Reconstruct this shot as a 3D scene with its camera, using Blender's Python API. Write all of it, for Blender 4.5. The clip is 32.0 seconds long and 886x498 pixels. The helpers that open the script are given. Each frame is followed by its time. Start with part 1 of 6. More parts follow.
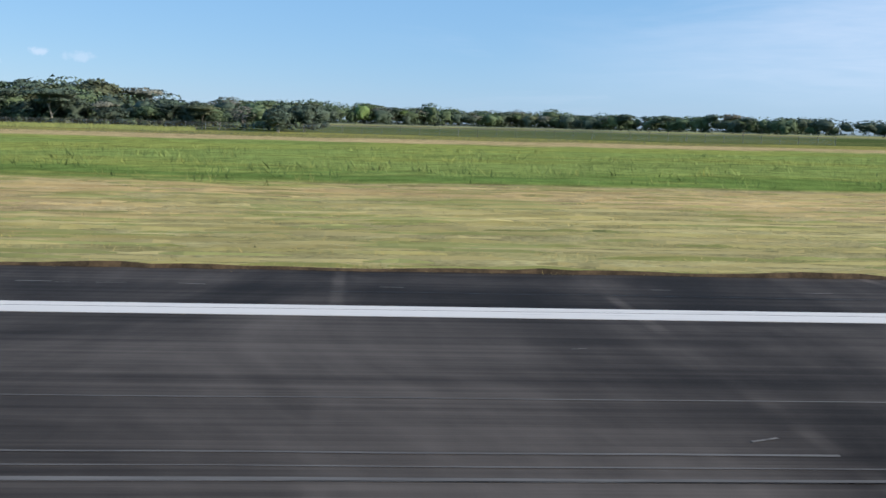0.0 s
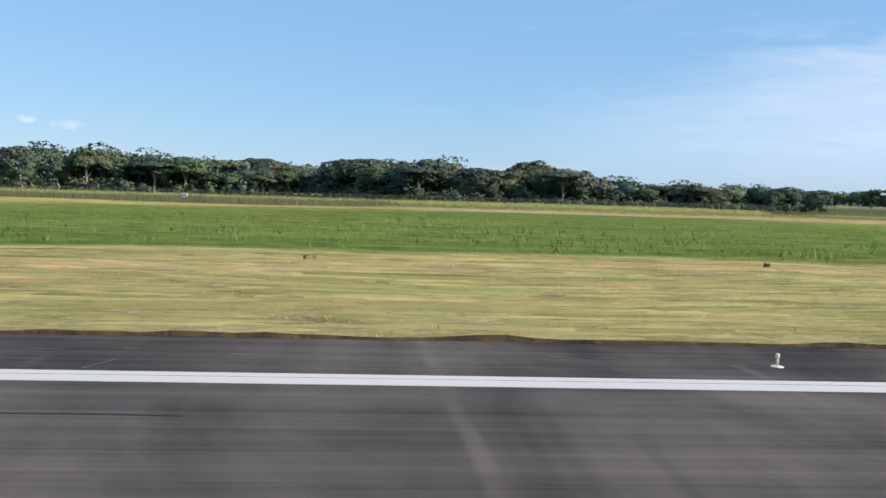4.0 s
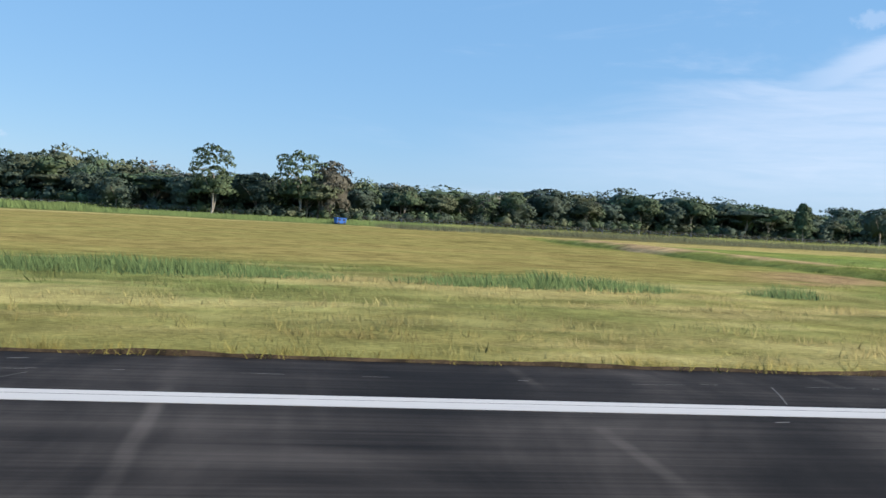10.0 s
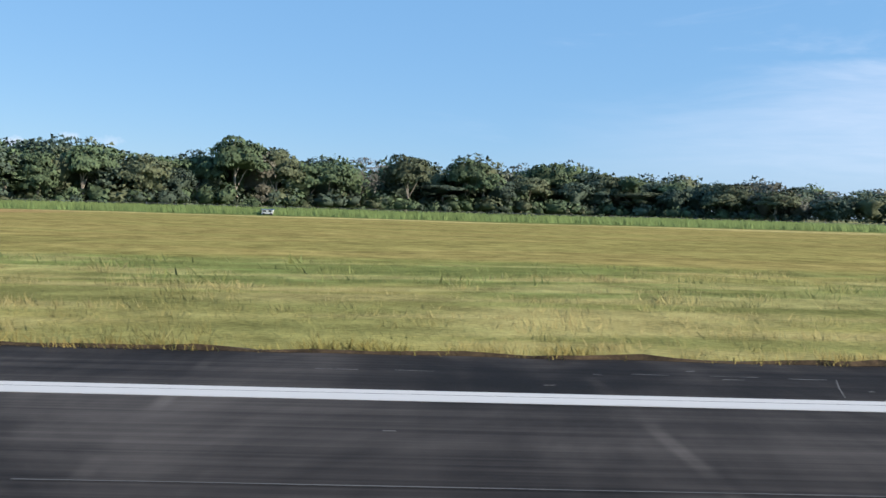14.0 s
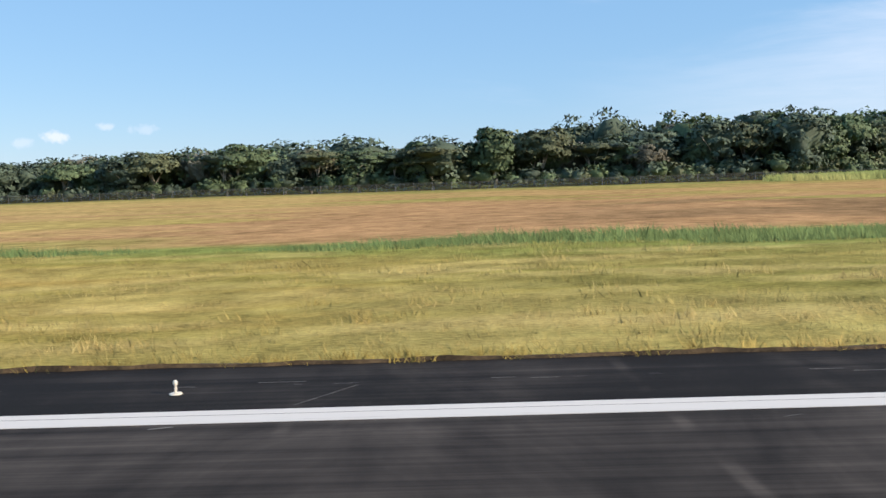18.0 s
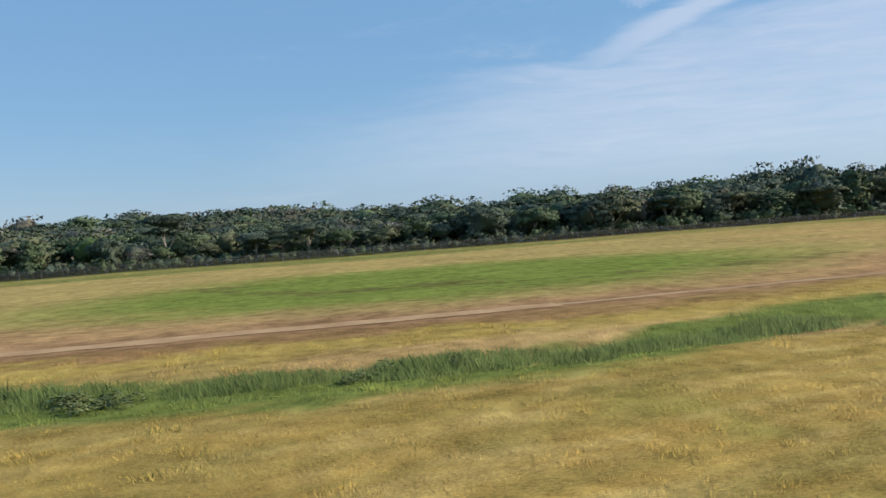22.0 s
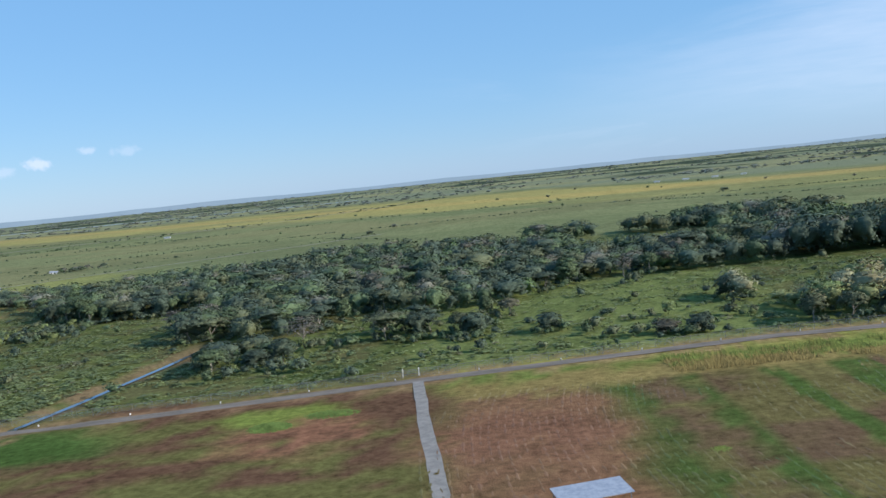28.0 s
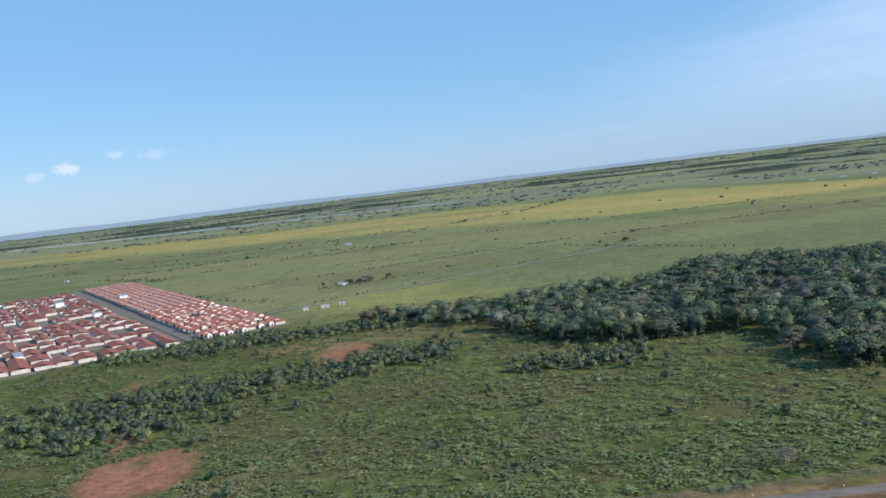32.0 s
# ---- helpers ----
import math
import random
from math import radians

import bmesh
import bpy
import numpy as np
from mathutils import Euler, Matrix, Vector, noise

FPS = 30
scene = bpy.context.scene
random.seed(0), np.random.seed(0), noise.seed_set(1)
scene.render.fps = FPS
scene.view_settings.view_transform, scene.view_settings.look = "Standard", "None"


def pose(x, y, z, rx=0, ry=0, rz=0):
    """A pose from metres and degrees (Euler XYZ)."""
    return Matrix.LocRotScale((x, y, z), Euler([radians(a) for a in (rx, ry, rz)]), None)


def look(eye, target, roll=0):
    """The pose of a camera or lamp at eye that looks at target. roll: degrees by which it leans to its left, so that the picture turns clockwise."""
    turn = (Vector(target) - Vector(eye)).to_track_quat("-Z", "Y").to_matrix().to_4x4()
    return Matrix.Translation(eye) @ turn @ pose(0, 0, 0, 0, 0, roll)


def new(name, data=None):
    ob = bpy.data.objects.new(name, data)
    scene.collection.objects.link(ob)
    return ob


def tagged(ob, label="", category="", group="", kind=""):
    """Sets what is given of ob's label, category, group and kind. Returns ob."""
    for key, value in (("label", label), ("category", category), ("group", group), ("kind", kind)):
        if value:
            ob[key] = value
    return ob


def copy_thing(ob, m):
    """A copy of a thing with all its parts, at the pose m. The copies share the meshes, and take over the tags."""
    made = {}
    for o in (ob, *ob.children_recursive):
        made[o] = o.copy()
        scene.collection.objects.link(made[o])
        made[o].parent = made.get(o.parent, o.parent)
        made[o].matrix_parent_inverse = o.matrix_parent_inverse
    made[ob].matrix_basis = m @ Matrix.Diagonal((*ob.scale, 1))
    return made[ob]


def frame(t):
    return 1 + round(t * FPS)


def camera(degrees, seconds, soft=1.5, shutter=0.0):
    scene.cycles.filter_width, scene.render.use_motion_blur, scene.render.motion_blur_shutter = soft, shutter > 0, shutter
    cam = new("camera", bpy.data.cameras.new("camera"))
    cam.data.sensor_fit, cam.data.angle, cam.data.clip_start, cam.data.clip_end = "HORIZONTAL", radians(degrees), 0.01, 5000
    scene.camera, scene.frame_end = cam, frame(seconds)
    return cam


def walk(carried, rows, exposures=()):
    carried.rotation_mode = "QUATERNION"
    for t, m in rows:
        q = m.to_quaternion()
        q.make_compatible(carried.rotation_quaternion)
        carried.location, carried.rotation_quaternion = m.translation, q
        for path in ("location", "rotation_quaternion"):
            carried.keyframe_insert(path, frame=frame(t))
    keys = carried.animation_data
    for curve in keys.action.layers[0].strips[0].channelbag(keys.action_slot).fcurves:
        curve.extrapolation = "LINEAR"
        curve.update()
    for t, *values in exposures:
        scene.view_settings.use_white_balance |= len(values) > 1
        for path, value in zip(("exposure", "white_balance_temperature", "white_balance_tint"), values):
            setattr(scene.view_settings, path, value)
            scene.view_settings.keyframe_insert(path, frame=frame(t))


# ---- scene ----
cam = camera(53.0, 32.0, soft=1.5, shutter=0.015)

# seconds, x, z, yaw, pitch, roll; the aircraft keeps to y = 0, and the path is half of life size
ROWS = [
    (0, 11.106, 1.719, -2.850, -7.969, 1.416),
    (0.5, 0.876, 1.719, -2.633, -7.881, 1.319),
    (1, -9.357, 1.719, -1.933, -8.022, 1.029),
    (1.5, -19.732, 1.719, -0.782, -8.329, 0.545),
    (2, -30.362, 1.719, 0.404, -8.418, 0.129),
    (2.5, -41.372, 1.719, 1.078, -8.053, 0.048),
    (3, -52.700, 1.719, 0.351, -6.960, 0.344),
    (3.5, -64.326, 1.719, -1.595, -5.249, 0.967),
    (4, -76.129, 1.719, -3.677, -3.572, 1.619),
    (4.5, -87.990, 1.719, -4.811, -2.582, 2.002),
    (5, -99.889, 1.719, -4.815, -2.387, 2.067),
    (5.5, -111.999, 1.719, -4.796, -2.507, 2.117),
    (6, -124.395, 1.719, -4.931, -2.584, 2.212),
    (6.5, -136.905, 1.719, -5.078, -2.649, 2.246),
    (7, -149.644, 1.719, -5.343, -2.770, 2.154),
    (7.5, -162.351, 1.719, -5.830, -2.866, 1.962),
    (8, -175.249, 1.719, -6.351, -2.923, 1.921),
    (8.5, -188.486, 1.719, -7.265, -2.624, 2.124),
    (9, -202.204, 1.719, -7.887, -2.324, 2.535),
    (9.5, -215.960, 1.719, -8.187, -2.061, 2.983),
    (10, -229.855, 1.719, -7.982, -2.052, 2.997),
    (10.5, -243.997, 1.719, -7.534, -2.158, 3.064),
    (11, -258.193, 1.719, -6.751, -2.402, 2.745),
    (11.5, -272.562, 1.719, -5.808, -2.694, 2.646),
    (12, -287.263, 1.719, -4.810, -2.979, 2.408),
    (12.5, -302.065, 1.719, -3.726, -3.072, 2.214),
    (13, -317.039, 1.719, -2.634, -3.001, 1.834),
    (13.5, -332.108, 1.719, -1.660, -2.769, 1.709),
    (14, -347.544, 1.724, -1.407, -2.650, 1.647),
    (14.5, -363.322, 1.733, -1.785, -2.638, 1.622),
    (15, -379.287, 1.754, -2.239, -2.690, 1.473),
    (15.5, -395.283, 1.793, -2.219, -2.765, 1.040),
    (16, -411.283, 1.849, -1.631, -2.854, 0.296),
    (16.5, -427.252, 1.926, -0.908, -3.092, -0.328),
    (17, -443.427, 1.969, -0.069, -3.503, -1.057),
    (17.5, -460.074, 1.876, 0.541, -4.023, -1.555),
    (18, -477.021, 2.153, 1.060, -4.651, -1.834),
    (18.5, -494.126, 2.214, 1.550, -5.307, -2.006),
    (19, -511.169, 2.381, 1.537, -5.742, -2.166),
    (19.5, -528.310, 2.648, 0.108, -5.740, -1.998),
    (20, -545.611, 2.803, -3.103, -4.974, -1.751),
    (20.5, -563.163, 3.222, -7.977, -3.740, -1.625),
    (21, -580.855, 3.753, -13.301, -2.658, -2.004),
    (21.5, -598.416, 4.647, -17.479, -2.072, -2.612),
    (22, -615.899, 5.670, -19.620, -2.134, -3.569),
    (22.5, -633.554, 6.795, -19.535, -2.698, -4.521),
    (23, -651.224, 8.313, -17.382, -4.211, -5.779),
    (23.5, -668.944, 10.190, -13.737, -6.386, -6.138),
    (24, -686.874, 12.382, -9.383, -8.064, -6.129),
    (24.5, -705.031, 14.607, -5.059, -9.190, -6.492),
    (25, -723.480, 16.679, -1.763, -8.898, -6.351),
    (25.5, -741.710, 18.740, 0.134, -7.812, -5.696),
    (26, -759.777, 21.052, 0.828, -6.669, -5.235),
    (26.5, -777.548, 23.223, 0.812, -5.864, -4.917),
    (27, -795.391, 25.756, 0.709, -5.291, -4.956),
    (27.5, -813.299, 28.616, 0.541, -4.932, -5.319),
    (28, -831.231, 31.582, 0.442, -4.687, -5.807),
    (28.5, -849.144, 34.436, 0.547, -4.452, -6.221),
    (29, -867.031, 37.141, 0.877, -4.211, -6.529),
    (29.5, -884.885, 39.689, 1.258, -4.147, -6.753),
    (30, -902.664, 42.139, 1.640, -4.262, -6.845),
    (30.5, -920.383, 44.698, 1.875, -4.508, -6.840),
    (31, -938.075, 47.252, 1.967, -4.651, -6.814),
    (31.5, -955.609, 49.843, 2.064, -4.710, -6.751),
    (32, -973.026, 52.304, 2.098, -4.625, -6.754),
]


def aim(t, x, z, yaw, pitch, roll):
    y, p = radians(yaw), radians(pitch)
    way = Vector((-math.sin(y) * math.cos(p), math.cos(y) * math.cos(p), math.sin(p)))
    eye = Vector((x, 0.0, z))
    return t, look(eye, eye + 10 * way, roll)


walk(cam, [aim(*row) for row in ROWS], exposures=[(0.0, 0.35, 6100, 12), (2.5, 0.35, 6100, 12), (4.5, 0.5, 6500, 14), (9.0, 0.5, 6500, 14), (10.5, 0.4, 6100, 12), (16.0, 0.4, 6100, 12), (17.5, 0.55, 6600, 14), (20.5, 0.5, 6500, 13), (21.7, 0.15, 6400, 13), (23.0, 0.2, 6400, 13), (24.2, 0.5, 6500, 13), (25.0, 0.5, 6500, 13), (26.0, 0.40, 6200, 12), (28.5, 0.35, 5900, 11), (32.0, 0.35, 5900, 11)])

# ---- light ----
SUN_AZIMUTH, SUN_HEIGHT = radians(-18), radians(26)  # from the runway's direction (+x), towards -y
sun_way = Vector((math.cos(SUN_AZIMUTH) * math.cos(SUN_HEIGHT), math.sin(SUN_AZIMUTH) * math.cos(SUN_HEIGHT), math.sin(SUN_HEIGHT)))
sun = new("sun", bpy.data.lights.new("sun", "SUN"))
sun.data.energy, sun.data.angle, sun.data.color = 4.85, radians(0.6), (1.0, 0.86, 0.70)
sun.matrix_world = look((0, 0, 60), Vector((0, 0, 60)) - sun_way)

world = bpy.data.worlds.new("sky")
scene.world = world
world.use_nodes = True
wt = world.node_tree
wt.nodes.clear()


def node(tree, kind, **values):
    n = tree.nodes.new(kind)
    for key, value in values.items():
        if key.startswith("i_"):
            n.inputs[key[2:].replace("_", " ")].default_value = value
        else:
            setattr(n, key, value)
    return n


def math_node(tree, op, a, b=None, clamp=False):
    n = tree.nodes.new("ShaderNodeMath")
    n.operation, n.use_clamp = op, clamp
    for i, v in enumerate((a, b)):
        if v is None:
            continue
        if isinstance(v, (int, float)):
            n.inputs[i].default_value = v
        else:
            tree.links.new(v, n.inputs[i])
    return n.outputs[0]


def ramp(tree, fac, low, high):
    n = tree.nodes.new("ShaderNodeMapRange")
    n.interpolation_type = "SMOOTHSTEP"
    n.inputs[1].default_value, n.inputs[2].default_value = low, high
    tree.links.new(fac, n.inputs[0])
    return n.outputs[0]


def mix(tree, fac, a, b, blend="MIX"):
    n = tree.nodes.new("ShaderNodeMix")
    n.data_type, n.blend_type = "RGBA", blend
    for slot, v in ((0, fac), (6, a), (7, b)):
        if isinstance(v, (int, float)):
            n.inputs[slot].default_value = v
        elif isinstance(v, tuple):
            n.inputs[slot].default_value = (*v, 1.0)
        else:
            tree.links.new(v, n.inputs[slot])
    return n.outputs[2]


def noise_node(tree, vector, scale, detail=4.0, rough=0.55, distort=0.0):
    n = tree.nodes.new("ShaderNodeTexNoise")
    n.inputs["Scale"].default_value, n.inputs["Detail"].default_value = scale, detail
    n.inputs["Roughness"].default_value, n.inputs["Distortion"].default_value = rough, distort
    if vector is not None:
        tree.links.new(vector, n.inputs["Vector"])
    return n.outputs[0]


def mapping(tree, vector, scale=(1, 1, 1), turn=(0, 0, 0), shift=(0, 0, 0)):
    n = tree.nodes.new("ShaderNodeMapping")
    n.inputs["Scale"].default_value, n.inputs["Rotation"].default_value, n.inputs["Location"].default_value = scale, turn, shift
    tree.links.new(vector, n.inputs["Vector"])
    return n.outputs[0]


sky = node(wt, "ShaderNodeTexSky", sky_type="NISHITA", sun_disc=False, sun_elevation=SUN_HEIGHT, sun_rotation=radians(108), air_density=1.0, dust_density=0.1, ozone_density=0.7)
coords = wt.nodes.new("ShaderNodeTexCoord").outputs["Generated"]
# a fan of cirrus that thickens down the runway, and a few small cumulus far off
split = wt.nodes.new("ShaderNodeSeparateXYZ")
wt.links.new(coords, split.inputs[0])
streaks = noise_node(wt, mapping(wt, coords, (1.6, 1.6, 9.0), (0.0, 0.22, 0.0), (0.35, 0.2, 0.33)), 2.2, 6.0, 0.62, 0.5)
fine = noise_node(wt, mapping(wt, coords, (3, 3, 26), (0.0, 0.24, 0.0)), 3.2, 5.0, 0.62, 0.4)
edge_height = math_node(wt, "ADD", math_node(wt, "MULTIPLY", split.outputs[0], 0.20), 0.065)
rough_edge = math_node(wt, "ADD", math_node(wt, "SUBTRACT", split.outputs[2], edge_height), math_node(wt, "MULTIPLY", math_node(wt, "SUBTRACT", streaks, 0.5), 0.16))
under = math_node(wt, "SUBTRACT", 1.0, ramp(wt, rough_edge, -0.035, 0.03))
fan = math_node(wt, "MULTIPLY", under, math_node(wt, "MULTIPLY", ramp(wt, split.outputs[0], 0.05, 0.55), ramp(wt, split.outputs[2], 0.0, 0.07)))
fan = math_node(wt, "MULTIPLY", fan, math_node(wt, "ADD", math_node(wt, "MULTIPLY", fine, 0.9), 0.25), True)
loose = math_node(wt, "MULTIPLY", ramp(wt, streaks, 0.55, 0.85), math_node(wt, "MULTIPLY", ramp(wt, split.outputs[0], -0.1, 0.3), 0.35))
veil = math_node(wt, "MAXIMUM", math_node(wt, "MULTIPLY", fan, 0.6), loose, True)
a0, a1 = [Vector((math.sin(radians(a)) * math.cos(radians(e)), math.cos(radians(a)) * math.cos(radians(e)), math.sin(radians(e)))) for a, e in ((29.0, 8.6), (40.0, 13.2))]
tilt = node(wt, "ShaderNodeVectorMath", operation="DOT_PRODUCT")
tilt.inputs[1].default_value = a0.cross(a1).normalized()
wt.links.new(coords, tilt.inputs[0])
off_line = math_node(wt, "ABSOLUTE", math_node(wt, "ADD", tilt.outputs["Value"], math_node(wt, "MULTIPLY", math_node(wt, "SUBTRACT", fine, 0.5), 0.02)))
plume = math_node(wt, "MULTIPLY", math_node(wt, "SUBTRACT", 1.0, ramp(wt, off_line, 0.004, 0.022)), ramp(wt, split.outputs[0], 0.42, 0.56))
veil = math_node(wt, "MAXIMUM", veil, math_node(wt, "MULTIPLY", plume, 0.5), True)
lumps = noise_node(wt, coords, 90.0, 3.0, 0.6)
puffs = None
for az, up, size, strength in ((24.3, 3.05, 0.012, 0.75), (21.5, 3.6, 0.009, 0.45), (19.3, 3.45, 0.012, 0.3), (26.0, 2.75, 0.010, 0.35), (-33.0, 12.5, 0.018, 0.22)):
    a, e = radians(az), radians(up)
    off = node(wt, "ShaderNodeVectorMath", operation="SUBTRACT")
    off.inputs[1].default_value = (-math.sin(a) * math.cos(e), math.cos(a) * math.cos(e), math.sin(e))
    wt.links.new(coords, off.inputs[0])
    flat = node(wt, "ShaderNodeVectorMath", operation="MULTIPLY")
    flat.inputs[1].default_value = (0.75, 0.75, 1.6)
    wt.links.new(off.outputs[0], flat.inputs[0])
    far = node(wt, "ShaderNodeVectorMath", operation="LENGTH")
    wt.links.new(flat.outputs[0], far.inputs[0])
    edge = math_node(wt, "ADD", far.outputs["Value"], math_node(wt, "MULTIPLY", math_node(wt, "SUBTRACT", lumps, 0.5), size * 1.6))
    one = math_node(wt, "MULTIPLY", math_node(wt, "SUBTRACT", 1.0, ramp(wt, edge, size * 0.35, size)), strength)
    puffs = one if puffs is None else math_node(wt, "MAXIMUM", puffs, one)
cover = math_node(wt, "MAXIMUM", veil, puffs, True)
deep = mix(wt, 0.62, sky.outputs[0], (2.1, 4.5, 8.0))
deep = mix(wt, 1.0, deep, (0.965, 1.01, 0.99), "MULTIPLY")
lift = mix(wt, cover, deep, (7.4, 8.0, 9.0))
back = node(wt, "ShaderNodeBackground", i_Strength=0.088)
wt.links.new(lift, back.inputs[0])
wt.links.new(back.outputs[0], wt.nodes.new("ShaderNodeOutputWorld").inputs[0])

# ---- materials ----
def material(name, build, rough=0.9, spec=0.2):
    m = bpy.data.materials.new(name)
    m.use_nodes = True
    t = m.node_tree
    b = t.nodes["Principled BSDF"]
    b.inputs["Roughness"].default_value, b.inputs["Specular IOR Level"].default_value = rough, spec
    pos = t.nodes.new("ShaderNodeNewGeometry").outputs["Position"]
    colour = build(t, pos, b)
    if isinstance(colour, tuple):
        b.inputs["Base Color"].default_value = (*colour, 1.0)
    else:
        t.links.new(colour, b.inputs["Base Color"])
    return m


def bump(t, b, height, distance, strength=0.6):
    n = t.nodes.new("ShaderNodeBump")
    n.inputs["Strength"].default_value, n.inputs["Distance"].default_value = strength, distance
    t.links.new(height, n.inputs["Height"])
    t.links.new(n.outputs[0], b.inputs["Normal"])


def grained(low, high, scale, detail=5.0, bumps=0.0, stretch=(1, 1, 1)):
    """A colour that wanders between two, with coarse and fine variation."""
    def build(t, pos, b):
        v = mapping(t, pos, stretch)
        coarse = noise_node(t, v, scale, detail)
        small = noise_node(t, v, scale * 9.0, 3.0)
        both = math_node(t, "ADD", math_node(t, "MULTIPLY", coarse, 0.65), math_node(t, "MULTIPLY", small, 0.35))
        if bumps:
            bump(t, b, both, bumps)
        return mix(t, ramp(t, both, 0.32, 0.68), low, high)
    return build


def tinted(spread, scale, bumps=0.0, per_island=0.0, per_object=0.0):
    """The mesh's own colour of plants and soil, varied by grain and from tuft to tuft."""
    def build(t, pos, b):
        own = node(t, "ShaderNodeVertexColor", layer_name="tint").outputs[0]
        coarse = noise_node(t, pos, scale, 5.0)
        small = noise_node(t, mapping(t, pos, (1.0, 2.2, 1.0)), scale * 7.0, 4.0, 0.65)
        broad = noise_node(t, mapping(t, pos, (0.5, 1.3, 1.0)), scale * 0.13, 5.0, 0.6)
        mid = noise_node(t, mapping(t, pos, (1.0, 1.0, 1.0), (0, 0, 0.4)), scale * 0.42, 4.0, 0.6)
        both = math_node(t, "ADD", math_node(t, "MULTIPLY", coarse, 0.33), math_node(t, "ADD", math_node(t, "MULTIPLY", small, 0.32), math_node(t, "ADD", math_node(t, "MULTIPLY", mid, 0.20), math_node(t, "MULTIPLY", broad, 0.15))))
        if bumps:
            bump(t, b, both, bumps, 0.8)
        value = math_node(t, "ADD", math_node(t, "MULTIPLY", math_node(t, "SUBTRACT", both, 0.5), spread), 1.0)
        geo = t.nodes.new("ShaderNodeNewGeometry")
        if per_island:
            value = math_node(t, "MULTIPLY", value, math_node(t, "ADD", math_node(t, "MULTIPLY", geo.outputs["Random Per Island"], per_island), 1.0 - per_island / 2))
        if per_object:
            info = t.nodes.new("ShaderNodeObjectInfo")
            value = math_node(t, "MULTIPLY", value, math_node(t, "ADD", math_node(t, "MULTIPLY", info.outputs["Random"], per_object), 1.0 - per_object / 2))
        n = t.nodes.new("ShaderNodeVectorMath")
        n.operation = "SCALE"
        t.links.new(own, n.inputs[0])
        t.links.new(value, n.inputs["Scale"])
        return n.outputs[0]
    return build


def asphalt_look(t, pos, b):
    rubber = noise_node(t, mapping(t, pos, (0.045, 1.5, 1.0)), 1.4, 6.0, 0.65)
    streak = noise_node(t, mapping(t, pos, (0.18, 11.0, 1.0)), 1.0, 5.0, 0.65)
    thread = noise_node(t, mapping(t, pos, (0.35, 42.0, 1.0)), 1.0, 3.0, 0.6)
    cloudy = noise_node(t, mapping(t, pos, (0.34, 0.20, 1.0), (0, 0, 0.35)), 1.0, 5.0, 0.6, 0.8)
    grit = noise_node(t, pos, 55.0, 3.0, 0.7)
    across = noise_node(t, mapping(t, pos, (1.5, 0.10, 1.0), (0, 0, 0.12)), 1.0, 4.0, 0.6, 0.5)
    f = math_node(t, "ADD", math_node(t, "MULTIPLY", rubber, 0.30), math_node(t, "ADD", math_node(t, "MULTIPLY", streak, 0.18), 0.06))
    f = math_node(t, "ADD", f, math_node(t, "MULTIPLY", math_node(t, "SUBTRACT", math_node(t, "MULTIPLY", cloudy, 1.7), 0.35), 0.28))
    f = math_node(t, "ADD", f, math_node(t, "MULTIPLY", thread, 0.06))
    f = math_node(t, "ADD", f, math_node(t, "MULTIPLY", across, 0.08))
    bump(t, b, grit, 0.004, 0.5)
    lane = t.nodes.new("ShaderNodeSeparateXYZ")
    t.links.new(pos, lane.inputs[0])
    # paler worn strip towards the middle, newer dark shoulder beyond the stripe
    worn = math_node(t, "MULTIPLY", math_node(t, "SUBTRACT", 1.0, ramp(t, lane.outputs[1], 2.2, 6.0)), 0.05)
    # asphalt is darkest beyond x = -430, paler up to -80, darker past -22
    worn = math_node(t, "ADD", worn, math_node(t, "MULTIPLY", math_node(t, "SUBTRACT", math_node(t, "ADD", math_node(t, "MULTIPLY", ramp(t, lane.outputs[0], -430.0, -330.0), 0.4), math_node(t, "MULTIPLY", ramp(t, lane.outputs[0], -230.0, -80.0), 0.9)), math_node(t, "MULTIPLY", ramp(t, lane.outputs[0], -22.0, 0.0), 0.7)), 0.07))
    worn = math_node(t, "SUBTRACT", worn, 0.025)
    shoulder = math_node(t, "MULTIPLY", ramp(t, lane.outputs[1], 7.9, 8.3), -0.05)
    f = math_node(t, "ADD", f, math_node(t, "ADD", worn, shoulder))
    worn = node(t, "ShaderNodeTexVoronoi", voronoi_dimensions="1D", feature="DISTANCE_TO_EDGE", i_Scale=0.27, i_Randomness=0.55)
    wander = math_node(t, "MULTIPLY", noise_node(t, mapping(t, pos, (0.5, 0.9, 1.0)), 1.0, 3.0), 0.07)
    t.links.new(math_node(t, "ADD", math_node(t, "ADD", lane.outputs[0], math_node(t, "MULTIPLY", lane.outputs[1], 0.05)), wander), worn.inputs["W"])
    seam = math_node(t, "SUBTRACT", 1.0, ramp(t, worn.outputs["Distance"], 0.006, 0.030))
    patchy = ramp(t, noise_node(t, mapping(t, pos, (0.22, 0.55, 1.0)), 1.0, 3.0, 0.6), 0.42, 0.66)
    f = math_node(t, "ADD", f, math_node(t, "MULTIPLY", math_node(t, "MULTIPLY", seam, patchy), 0.095))
    light = math_node(t, "MULTIPLY", ramp(t, lane.outputs[0], -205.0, -165.0), math_node(t, "SUBTRACT", 1.0, ramp(t, lane.outputs[0], -75.0, -50.0)))
    f = math_node(t, "ADD", f, math_node(t, "MULTIPLY", light, 0.06))
